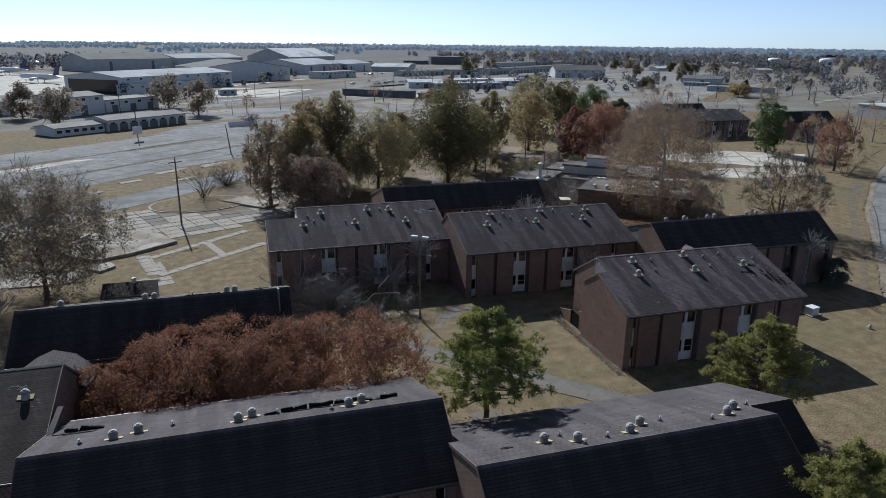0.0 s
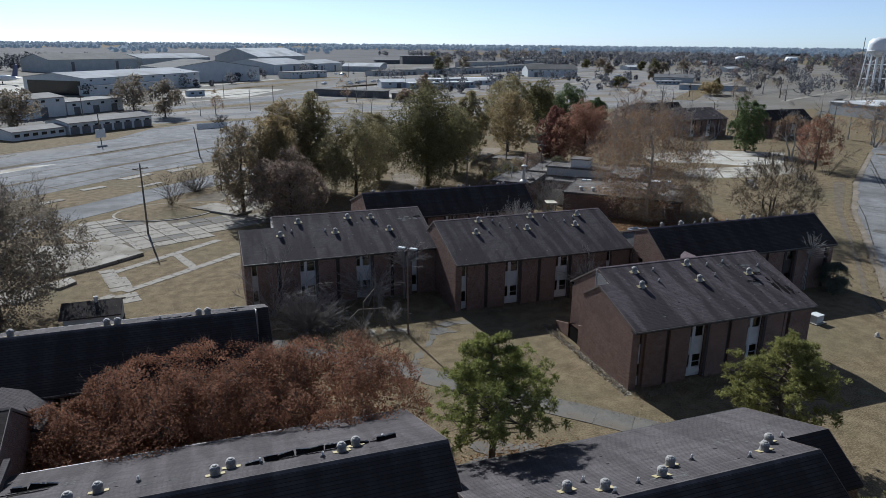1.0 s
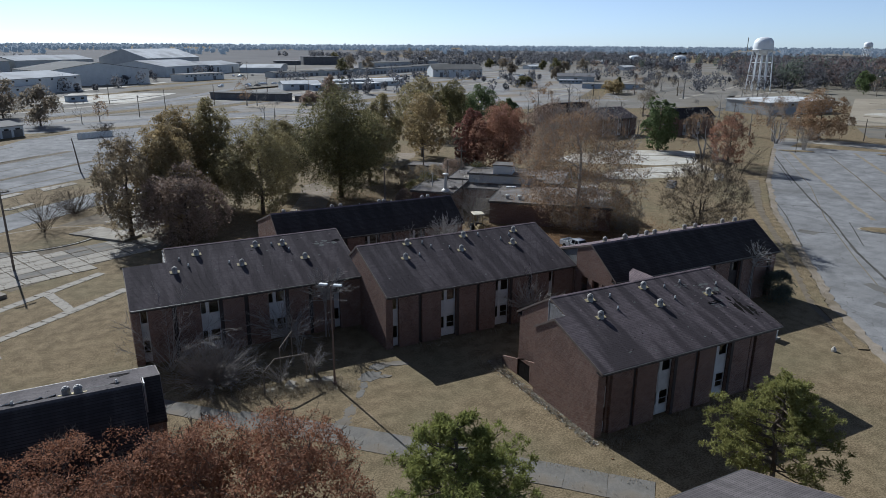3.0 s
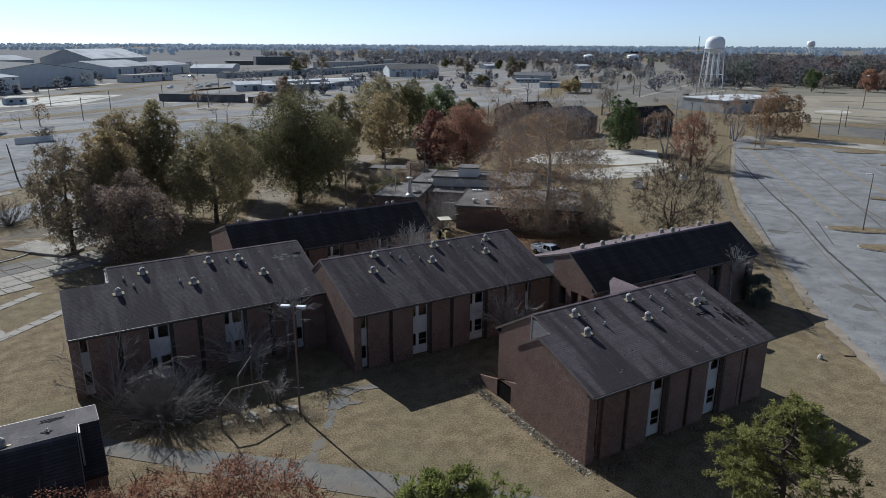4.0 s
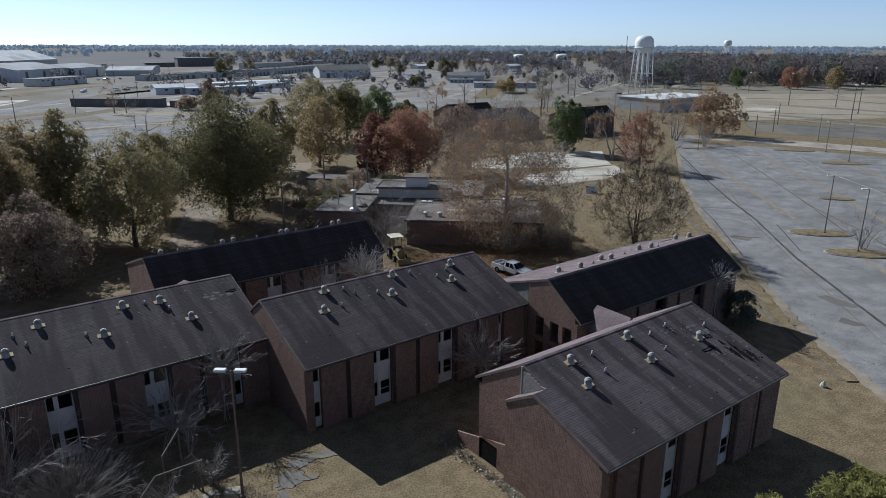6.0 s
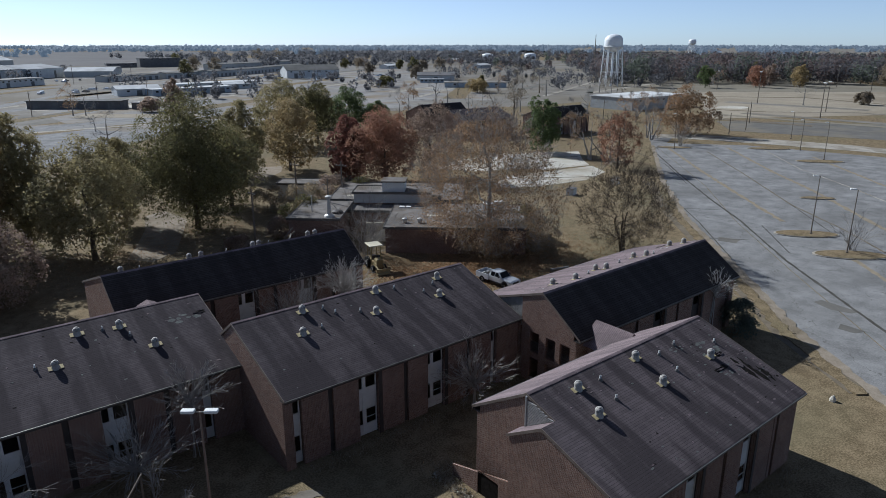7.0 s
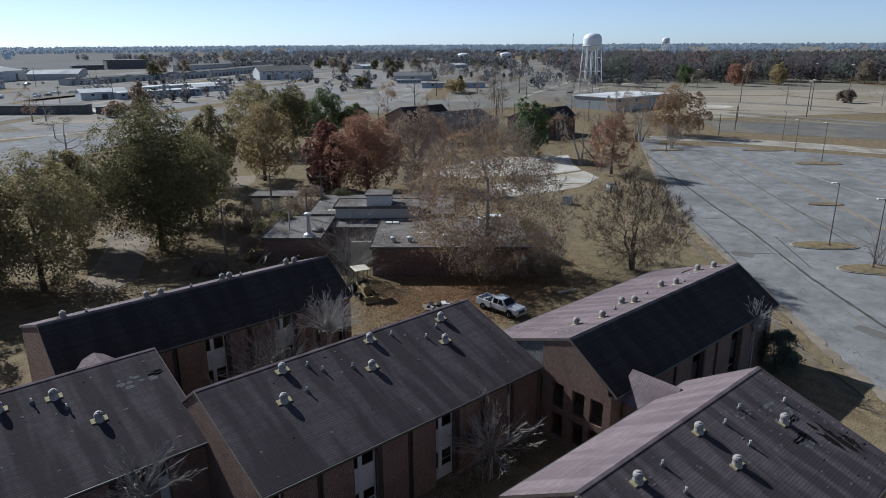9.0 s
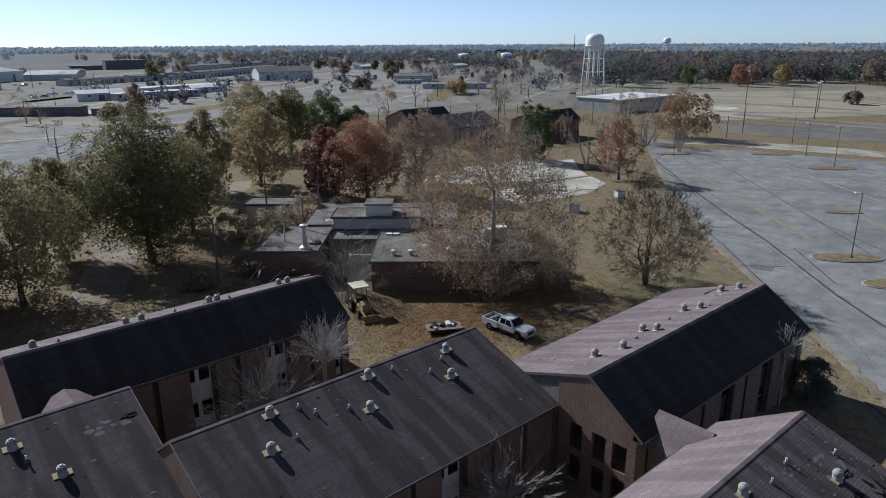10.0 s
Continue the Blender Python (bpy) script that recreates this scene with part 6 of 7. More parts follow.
# ---- flat-roofed hall ----
def flat_part(e, m, w, d, h, wall=None, lip=0.25):
    """A flat-roofed block of a larger building: walls and a slab with a raised edge, in the pose m."""
    b = bmesh.new()
    for r in ((0, w, 0, 0.3), (0, w, d - 0.3, d), (0, 0.3, 0.3, d - 0.3), (w - 0.3, w, 0.3, d - 0.3)):
        box(b, r[0], r[1], r[2], r[3], 0, h)
    o = part("wall", b, wall or BRICK, e)
    o.matrix_local = m
    o = part("roof", boxes((-lip, w + lip, -lip, d + lip, h, h + 0.22)), GRAVEL, e, "weathered gravel roof")
    o.matrix_local = m
    b = bmesh.new()
    for r in ((-lip - 0.06, w + lip + 0.06, -lip - 0.06, -lip), (-lip - 0.06, w + lip + 0.06, d + lip, d + lip + 0.06), (-lip - 0.06, -lip, -lip, d + lip), (w + lip, w + lip + 0.06, -lip, d + lip)):
        box(b, *r, h - 0.05, h + 0.32)
    o = part("roof_edge", b, METALTRIM, e)
    o.matrix_local = m


hall = tagged(empty("flat_hall", pose(60.6, 111.4, 0, 0, 0, -42)), "derelict low brick hall with flat gravel roofs", "hall")
flat_part(hall, pose(0, 0, 0), 20.3, 14.6, 3.7)
flat_part(hall, pose(-11.4, 16.4, 0), 22.0, 13.6, 4.0)
flat_part(hall, pose(-7.2, 15.5, 3.8), 12.5, 5.0, 1.6, DULLWALL)
flat_part(hall, pose(-15.2, 4.0, 0), 7.6, 12.0, 3.8)
flat_part(hall, pose(-7.3, 11.4, 0), 7.0, 3.8, 3.3)
part("wall", boxes((-3.7, -0.4, 6.0, 6.3, 0, 2.9)), CANVAS, hall, "beige rendered wall")
for x, y in ((2.6, 2.6), (4.8, 2.6), (9.5, 3.5), (13.5, 6.0)):
    b = bmesh.new()
    lathe(b, [(0.3, 3.9), (0.3, 4.3), (0.45, 4.35), (0.42, 4.55), (0.1, 4.7)], 10, pose(x, y, 0))
    part("roof_ventilator", b, GALV, hall, "small mushroom roof ventilator")
for x in (0.8, 1.8):
    part("skylight", boxes((x, x + 0.8, 11.6, 12.3, 3.9, 4.15)), LEADWHITE, hall, "white skylight")
part("plant_room", boxes((-2.5, 1.2, 16.0, 19.4, 5.4, 7.2)), PALEWALL, hall, "pale rooftop plant box")
part("plant_room_cap", boxes((-2.7, 1.4, 15.8, 19.6, 7.2, 7.4)), GRAVEL, hall)
for x, y, ln, wd in ((-6.0, 23.0, 5.0, 1.6), (-9.0, 18.5, 3.0, 1.2), (3.5, 23.5, 4.0, 1.4), (9.0, 9.5, 5.0, 1.8), (14.5, 4.0, 3.6, 1.4), (5.5, 6.5, 3.0, 1.0)):
    part("roof_patch", boxes((x, x + ln, y, y + wd, 4.2 if y > 15 else 3.9, 4.24 if y > 15 else 3.94)), DULLROOF if ln > 3.2 else PALECON, hall, "patched roofing felt")
b = bmesh.new()
lathe(b, [(0.85, 3.95), (0.7, 4.25), (0.36, 4.5), (0.23, 6.8), (0.36, 6.85), (0.55, 7.0), (0.52, 7.2), (0.12, 7.35)], 14, pose(-9.2, 5.2, 0))
part("exhaust_pipe", b, GALV, hall, "tall galvanised exhaust pipe")
b = bmesh.new()
lathe(b, [(0.9, 3.95), (0.85, 4.3), (0.5, 4.5)], 12, pose(-8.4, 7.6, 0))
part("pipe_base", b, DARKWOOD, hall)
b = bmesh.new()
lathe(b, [(0.09, 3.9), (0.09, 6.4), (0.14, 6.45), (0.05, 6.6)], 8, pose(-12.6, 8.4, 0))
part("flue", b, GALV, hall, "thin flue pipe")
for x, y, z in ((14.2, 9.0, 5.4), (16.0, 11.0, 5.2)):
    part("roof_unit", boxes((x, x + 1.6, y, y + 1.3, 3.9, z)), PALEWALL, hall, "pale rooftop unit")
for i in range(14):
    b = bmesh.new()
    a = random.uniform(0, 180)
    ln = random.uniform(1.0, 3.2)
    box(b, -ln / 2, ln / 2, -0.12, 0.12, 0, 0.1, pose(random.uniform(-15, -8), random.uniform(1.2, 3.8), random.uniform(0.1, 2.2), random.uniform(-30, 30), random.uniform(-40, 40), a))
    part("broken_timber", b, POLE if i % 3 else PALECON, hall, "splintered timber of a collapsed end")
shed = tagged(empty("flat_shed", pose(64.3, 153.4, 0, 0, 0, -42)), "small pale flat-roofed shed in brush", "shed")
flat_part(shed, pose(0, 0, 0), 8.3, 4.6, 3.0, DULLWALL)

# Small gabled shed by the court.
e = tagged(empty("garden_shed", pose(-16.4, 79.4, 0)), "small shed with a dark shingle gable roof", "shed")
part("wall", boxes((0.3, 5.7, 0.3, 4.7, 0, 1.6)), DULLWALL, e)
b = bmesh.new()
prism(b, [(-0.1, 1.6), (2.5, 2.5), (5.1, 1.6), (5.1, 1.74), (2.5, 2.66), (-0.1, 1.74)], "x", 0, 6.0)
part("roof", b, GREY_DARKENED, e, "dark shingle roof")
b = bmesh.new()
lathe(b, [(0.2, 2.4), (0.2, 2.95), (0.28, 3.0), (0.25, 3.15), (0.05, 3.22)], 10, pose(3.4, 2.3, 0))
part("vent_cap", b, GALV, e)


# ---- posts ----
def lot_lamp(x, y, h, rot, label, heads=2):
    e = tagged(empty("street_lamp", pose(x, y, 0, 0, 0, rot)), label, "street lamp", "street lamps")
    b = bmesh.new()
    lathe(b, [(0.2, 0), (0.2, 0.4), (0.1, 0.45), (0.06, h)], 10)
    part("pole", b, LAMPPOLE if heads == 2 else POLE, e)
    for s in ((-1, 1) if heads == 2 else (1,)):
        b = bmesh.new()
        tube(b, (0, 0, h - 0.05), (s * 0.35, 0, h), 0.035, 0.035, 6)
        part("arm", b, METALTRIM, e)
        b = bmesh.new()
        vs = box(b, s * 0.65 - 0.38, s * 0.65 + 0.38, -0.2, 0.2, h - 0.05, h + 0.12)
        bmesh.ops.bevel(b, geom=b.edges[:], offset=0.03, segments=1, affect='EDGES')
        part("lamp_head", b, LEADWHITE, e, "pale box lamp head")
    return e


near_lamp = lot_lamp(18.27, 67.95, 9.7, -38, "brown pole lamp with two box heads in the grass")
b = bmesh.new()
tube(b, (-0.45, 0, 2.6), (0.45, 0, 2.6), 0.03, 0.03, 6)
part("crossbar", b, METALTRIM, near_lamp)
for x, y, h, r in [(118.6, 76.4, 9.5, 130), (112.1, 68.6, 9.5, 130), (181.7, 141.1, 10, 130), (228.9, 129.4, 8.5, 90), (207.2, 117, 8.6, 90), (195.0, 105.6, 9.7, 90)]:
    lot_lamp(x, y, h, r, "tall thin lamp on a pole in the parking lot", 1)
for x, y, h in [(349.5, 200.6, 15.5), (479.5, 194.4, 15), (425.6, 265.3, 12), (300, 150, 14), (330, 160, 13), (520, 230, 14)]:
    e = tagged(empty("floodlight_mast", pose(x, y, 0, 0, 0, 40)), "tall sports-field mast with a bank of floodlights", "floodlight mast", "masts")
    b = bmesh.new()
    lathe(b, [(0.22, 0), (0.12, h)], 8)
    part("mast", b, POLE, e)
    part("crossarm", boxes((-1.6, 1.6, -0.08, 0.08, h - 0.5, h - 0.3)), POLE, e)
    for i in range(4):
        b = bmesh.new()
        lathe(b, [(0.1, 0), (0.32, 0.25), (0.3, 0.4)], 8, pose(-1.4 + i * 0.93, 0, h - 0.3))
        part("floodlight", b, LEADWHITE, e)


def utility_pole(x, y, h, rot=45, lean=0, arm=True):
    e = tagged(empty("utility_pole", pose(x, y, 0, lean, lean / 2, rot)), "weathered wooden utility pole with a cross-arm" if arm else "weathered leaning wooden pole without wires", "utility pole", "utility poles")
    b = bmesh.new()
    lathe(b, [(0.17, -0.3), (0.15, h * 0.5), (0.11, h)], 8)
    part("pole", b, POLE, e)
    if arm:
        part("cross_arm", boxes((-1.2, 1.2, -0.06, 0.06, h - 0.9, h - 0.75)), POLE, e)
        for s in (-1, -0.4, 0.4, 1):
            b = bmesh.new()
            lathe(b, [(0.04, 0), (0.06, 0.08), (0.03, 0.16)], 6, pose(s, 0, h - 0.75))
            part("insulator", b, LEADWHITE, e)


utility_pole(-10.3, 117.9, 11.5, 30)
for x, y, h, l, a in [(1.7, 148.3, 11, 1, False), (-2.4, 194.1, 8.0, -6, False), (18.8, 317.4, 9, 0, True), (224.5, 147.8, 7, 2, False), (66, 149, 8, 0, True), (69.5, 138, 9, 0, True), (62, 130, 8, 1, False), (48, 128, 8.5, 0, True), (30, 330, 10, 0, True), (55, 360, 10, 0, True), (90, 400, 11, 0, True), (125, 440, 11, 0, True), (10, 390, 10, 0, True), (165, 480, 11, 0, True), (120, 600, 14, 0, True), (150, 560, 14, 0, True), (-45, 300, 9, 0, True), (-70, 290, 9, 0, True), (240, 150, 8, 0, False), (262, 160, 8, 0, False), (170, 232, 8, 0, True), (200, 215, 8, 0, True), (225, 200, 8, 0, True)]:
    utility_pole(x, y, h, 45 + x, l, a)
# Yard sign on a post.
e = tagged(empty("yard_sign", pose(-29.9, 226.3, 0, 0, 0, 42)), "blank pale board on a tall post", "sign")
part("post", boxes((-0.1, 0.1, -0.1, 0.1, 0, 9)), POLE, e)
part("board", boxes((-1.6, 1.6, -0.25, -0.12, 2.0, 4.4)), LEADWHITE, e, "blank pale board")

# Broken pipe frame by the brush, and odd timber.
e = tagged(empty("broken_frame"), "collapsed pipe canopy frame in brush", "frame")
for p, q in [((12.2, 69.0, 0), (12.2, 69.0, 2.2)), ((12.2, 69.0, 2.2), (13.4, 69.8, 2.9)), ((13.4, 69.8, 2.9), (16.6, 70.6, 2.4)), ((16.4, 70.5, 0), (16.4, 70.5, 2.5)), ((14.4, 72.0, 0), (14.4, 72.0, 2.8)), ((14.4, 72.0, 2.8), (16.0, 73.5, 3.6)), ((15.9, 73.4, 0), (15.9, 73.4, 3.6))]:
    b = bmesh.new()
    tube(b, p, q, 0.07, 0.07, 6)
    part("pipe", b, POLE, e)
for i in range(9):
    e = tagged(empty("rubble", pose(random.uniform(12.5, 18.5), random.uniform(68.4, 69.8), 0.02, 0, 0, random.uniform(0, 180))), "broken pale concrete rubble in dry grass", "rubble", "rubble")
    b = bmesh.new()
    s = random.uniform(0.25, 0.6)
    vs = box(b, -s, s, -s * 0.6, s * 0.6, -0.05, s * 0.4)
    for v in vs:
        v.co += Vector((random.uniform(-0.1, 0.1), random.uniform(-0.1, 0.1), random.uniform(-0.06, 0.06)))
    part("chunk", b, CONCRETE, e)
# Pale cooling unit, rock, yard boxes.
e = tagged(empty("cooling_unit", pose(62.9, 57.3, 0, 0, 0, 10)), "white cooling unit on the grass", "cooling unit")
part("casing", boxes((-0.6, 0.6, -0.5, 0.5, 0.1, 0.9)), WHITE, e)
part("lid", boxes((-0.64, 0.64, -0.54, 0.54, 0.9, 0.98)), LEADWHITE, e)
part("base", boxes((-0.9, 0.9, -0.7, 0.7, 0, 0.1)), CONCRETE, e)
for x, y, r in ((111.9, 120.0, 20), (127.9, 121.4, 60)):
    e = tagged(empty("yard_box", pose(x, y, 0, 0, 0, r)), "white metal utility box on a pad", "utility box")
    part("pad", boxes((-1.2, 1.2, -1.0, 1.0, -0.05, 0.12)), CONCRETE, e)
    part("casing", boxes((-0.9, 0.9, -0.75, 0.75, 0.12, 1.35)), WHITE, e)
    part("lid", boxes((-0.95, 0.95, -0.8, 0.8, 1.35, 1.45)), METALTRIM, e)
e = tagged(empty("stone", pose(66.0, 52.2, 0)), "small pale stone marker in dry grass", "stone")
b = bmesh.new()
lathe(b, [(0.26, -0.05), (0.25, 0.2), (0.14, 0.42), (0.05, 0.52)], 7)
part("block", b, PALECON, e)


# ---- pickup truck ----
def wheel(name, parent, x, y, r, wd):
    b = bmesh.new()
    lathe(b, [(r * 0.6, -wd / 2), (r * 0.95, -wd / 2), (r, -wd / 3), (r, wd / 3), (r * 0.95, wd / 2), (r * 0.6, wd / 2)], 18, pose(x, y, r, 0, 90, 0))
    t = part("tyre", b, RUBBER, parent)
    b = bmesh.new()
    lathe(b, [(r * 0.6, -wd / 2 + 0.02), (r * 0.3, -wd / 2 - 0.01), (r * 0.3, wd / 2 + 0.01), (r * 0.6, wd / 2 - 0.02)], 14, pose(x, y, r, 0, 90, 0))
    part("rim", b, GALV, t)


e = tagged(empty("pickup_truck", pose(64.2, 91.6, 0, 0, 0, 4)), "white extended-cab pickup truck parked on fallen leaves", "pickup truck")
b = bmesh.new()
prism(b, [(-2.9, 0.55), (-2.95, 0.95), (-2.75, 1.1), (-1.45, 1.2), (-1.3, 1.2), (0.75, 1.2), (0.8, 0.58), (-2.7, 0.58)], "x", -0.95, 0.95)
bmesh.ops.bevel(b, geom=b.edges[:], offset=0.05, segments=2, affect='EDGES')
part("body", b, CARWHITE, e)
b = bmesh.new()
v = [b.verts.new(p) for p in ((-0.92, -1.45, 1.18), (0.92, -1.45, 1.18), (0.92, 0.78, 1.18), (-0.92, 0.78, 1.18), (-0.72, -0.75, 1.82), (0.72, -0.75, 1.82), (0.72, 0.62, 1.84), (-0.72, 0.62, 1.84))]
for f in ((0, 1, 5, 4), (1, 2, 6, 5), (2, 3, 7, 6), (3, 0, 4, 7), (4, 5, 6, 7), (3, 2, 1, 0)):
    b.faces.new([v[i] for i in f])
bmesh.ops.bevel(b, geom=b.edges[:], offset=0.05, segments=2, affect='EDGES')
part("cab", b, CARWHITE, e)
b = bmesh.new()
v = [b.verts.new(p) for p in ((-0.8, -1.42, 1.24), (0.8, -1.42, 1.24), (0.66, -0.83, 1.78), (-0.66, -0.83, 1.78))]
b.faces.new(v)
bmesh.ops.solidify(b, geom=b.faces[:], thickness=0.04)
part("windscreen", b, DARKGLASS, e)
for s in (-1, 1):
    for y0, y1 in ((-1.05, -0.3), (-0.2, 0.45)):
        b = bmesh.new()
        v = [b.verts.new(p) for p in ((s * 0.915, y0, 1.25), (s * 0.915, y1, 1.25), (s * 0.755, y1 * 0.95, 1.75), (s * 0.755, max(y0, -0.7), 1.75))]
        b.faces.new(v)
        bmesh.ops.solidify(b, geom=b.faces[:], thickness=0.05)
        part("side_window", b, DARKGLASS, e)
    part("bed_side", boxes((s * 0.95 - 0.06, s * 0.95 + 0.06, 0.8, 2.95, 0.55, 1.25)), CARWHITE, e)
    part("mirror", boxes((s * 1.05 - 0.12, s * 1.05 + 0.12, -1.1, -0.98, 1.25, 1.5)), DARKWOOD, e)
    part("headlight", boxes((s * 0.72 - 0.2, s * 0.72 + 0.2, -2.97, -2.9, 0.75, 0.95)), LEADWHITE, e)
part("tailgate", boxes((-0.9, 0.9, 2.88, 2.98, 0.6, 1.25)), CARWHITE, e)
part("bed_floor", boxes((-0.9, 0.9, 0.8, 2.9, 0.55, 0.68)), DARKWOOD, e)
part("bumper", boxes((-0.95, 0.95, -3.05, -2.92, 0.42, 0.62)), GALV, e)
part("grille", boxes((-0.5, 0.5, -2.99, -2.93, 0.68, 0.98)), DARKWOOD, e)
for x in (-0.9, 0.9):
    for y in (-1.95, 1.85):
        wheel("wheel", e, x, y, 0.43, 0.28)
        b = bmesh.new()
        lathe(b, [(0.5, -0.09), (0.53, -0.09), (0.53, 0.09), (0.5, 0.09)], 18, pose(x * 0.985, y, 0.5, 0, 90, 0))
        part("wheel_arch", b, DARKWOOD, e, "dark wheel arch")
    part("sill", boxes((x - 0.06, x + 0.06, -1.35, 0.7, 0.42, 0.58)), DARKWOOD, e)
for i in range(7):
    t = tagged(empty("load_item", pose(64.2 + random.uniform(-0.6, 0.6), 92.6 + random.uniform(0.2, 1.7), 0.68, 0, 0, random.uniform(0, 90))), "tool or sack lying in a truck bed", "cargo", "cargo")
    s = random.uniform(0.15, 0.35)
    b = boxes((-s, s, -s * 0.6, s * 0.6, 0, s * 1.2))
    bmesh.ops.bevel(b, geom=b.edges[:], offset=0.03, segments=1, affect='EDGES')
    part("sack", b, [RUBBER, DARKWOOD, GALV][i % 3], t)

# Yellow backhoe tractor with a canopy.
e = tagged(empty("tractor", pose(55.6, 106.6, 0, 0, 0, -15)), "old yellow backhoe tractor with a pale canopy", "tractor")
part("chassis", boxes((-0.5, 0.5, -1.8, 1.6, 0.6, 1.1)), CATYELLOW, e)
b = boxes((-0.45, 0.45, -1.9, -0.6, 1.1, 1.7))
bmesh.ops.bevel(b, geom=b.edges[:], offset=0.08, segments=2, affect='EDGES')
part("bonnet", b, CATYELLOW, e)
for x in (-0.8, 0.8):
    wheel("wheel", e, x, 0.9, 0.75, 0.45)
    wheel("wheel", e, x, -1.4, 0.45, 0.3)
    for y in (-0.3, 1.3):
        b = bmesh.new()
        tube(b, (x * 0.8, y, 1.1), (x * 0.8, y, 3.2), 0.05, 0.05, 6)
        part("canopy_post", b, CATYELLOW, e)
b = boxes((-0.95, 0.95, -0.6, 1.6, 3.2, 3.32))
bmesh.ops.bevel(b, geom=b.edges[:], offset=0.05, segments=1, affect='EDGES')
part("canopy", b, CANVAS, e, "pale canopy sheet")
part("seat", boxes((-0.3, 0.3, 0.4, 0.9, 1.1, 1.7)), DARKWOOD, e)
for p, q in [((0.0, 1.6, 1.0), (0.2, 2.3, 3.0)), ((0.2, 2.3, 3.0), (0.1, 3.2, 1.4)), ((-0.5, -1.8, 0.9), (-0.5, -3.0, 0.5)), ((0.5, -1.8, 0.9), (0.5, -3.0, 0.5))]:
    b = bmesh.new()
    tube(b, p, q, 0.12, 0.1, 6)
    part("boom", b, CATYELLOW, e)
b = bmesh.new()
prism(b, [(-3.0, 0.15), (-3.6, 0.15), (-3.5, 0.3), (-3.15, 0.35), (-3.1, 0.8), (-3.0, 0.8)], "x", -0.9, 0.9)
part("bucket", b, CATYELLOW, e)
# Flat trailer with junk, fallen plank.
e = tagged(empty("trailer", pose(59.2, 96.4, 0, 0, 0, -30)), "low flat trailer loaded with scrap", "trailer")
part("deck", boxes((-1.9, 1.9, -0.9, 0.9, 0.45, 0.6)), POLE, e)
for x in (-0.95, 0.95):
    wheel("wheel", e, x * 0.2, x, 0.3, 0.2)
for i in range(8):
    b = bmesh.new()
    s = random.uniform(0.2, 0.5)
    box(b, -s, s, -s * 0.5, s * 0.5, 0, s * 0.6, pose(random.uniform(-1.5, 1.5), random.uniform(-0.5, 0.5), 0.6, 0, 0, random.uniform(0, 180)))
    part("scrap", b, [NECKGREY, DARKWOOD, WHITE, RUBBER][i % 4], e)
e = tagged(empty("fallen_log", pose(74.5, 90.2, 0, 0, 0, -20)), "fallen grey log in leaf litter", "log")
b = bmesh.new()
tube(b, (-1.4, 0, 0.18), (1.4, 0.2, 0.22), 0.18, 0.12, 8)
part("log", b, GREYTWIG, e)

# ---- far buildings ----
def shed_row(name, x, y, rot, w, d, h, rise, wall, roof, label, category, doors=0, windows=0, doorh=3.0, over=0.4):
    """A long building, its near long wall along local x: walls, roof, doors and windows as parts."""
    e = tagged(empty(name, pose(x, y, 0, 0, 0, rot)), label, category, "far buildings")
    b = bmesh.new()
    if rise:
        prism(b, [(0, 0), (d, 0), (d, h), (d / 2, h + rise), (0, h)], "x", 0, w)
    else:
        box(b, 0, w, 0, d, 0, h)
    part("wall", b, wall, e)
    b = bmesh.new()
    if rise:
        prism(b, [(-over, h - 0.1), (d / 2, h + rise + 0.02), (d + over, h - 0.1), (d + over, h + 0.15), (d / 2, h + rise + 0.3), (-over, h + 0.15)], "x", -over, w + over)
    else:
        box(b, -over, w + over, -over, d + over, h, h + 0.3)
    part("roof", b, roof, e)
    for i in range(doors):
        cx = w * (i + 0.5) / doors
        part("door", boxes((cx - 1.5, cx + 1.5, -0.06, 0.05, 0.0, doorh)), DOORGREY, e)
    for i in range(windows):
        cx = w * (i + 0.5) / windows
        part("window", boxes((cx - 0.8, cx + 0.8, -0.05, 0.05, h - 1.6, h - 0.7)), DARKGLASS, e)
    return e


shed_row("garage", -42.0, 250.8, 41, 31, 13, 3.6, 0.9, PALEWALL, PALEROOF, "long white garage block with eight doors", "garage", 8, 8, 2.4)
shed_row("garage_wing", -55.6, 239.6, 43, 17, 11, 2.6, 0.7, PALEWALL, PALEROOF, "low white wing beside a garage block", "building", 0, 6)
shed_row("office_block", -66, 302, 48, 19, 18, 7.4, 1.2, PALEWALL, PALEROOF, "pale two-storey office with dark doors", "building", 1, 3, 4)
shed_row("office_wing", -53, 317, 48, 28, 14, 5.0, 0, PALEWALL, PALEROOF, "pale flat-roofed office wing", "building", 3, 4, 3)
shed_row("office_wing", -110, 290, 48, 34, 16, 5.5, 0.6, PALEWALL, PALEROOF, "pale low workshop with doors", "building", 3, 6, 3)
h1 = shed_row("hangar", -61, 424, 52, 96, 44, 9.0, 2.5, PALEWALL, LIGHTROOF, "big pale hangar with a light metal roof", "hangar", 0, 10)
part("hangar_door", boxes((-0.12, 0.1, 3, 41, 0, 7.6)), DARKGLASS, h1, "dark glazed hangar door")
shed_row("hangar_annex", -58, 420, 52, 60, 8, 5.0, 0, PALEWALL, LIGHTROOF, "pale lean-to along a hangar", "building", 2, 8)
shed_row("hangar", -130, 716, 38, 88, 50, 11, 5.0, DULLWALL, DULLROOF, "dull grey-green hangar with doors", "hangar", 2, 0, 9)
shed_row("hangar", -56, 772, 40, 86, 50, 11, 4.0, DULLWALL, LIGHTROOF, "dull hangar with a light roof end", "hangar", 1, 0, 9)
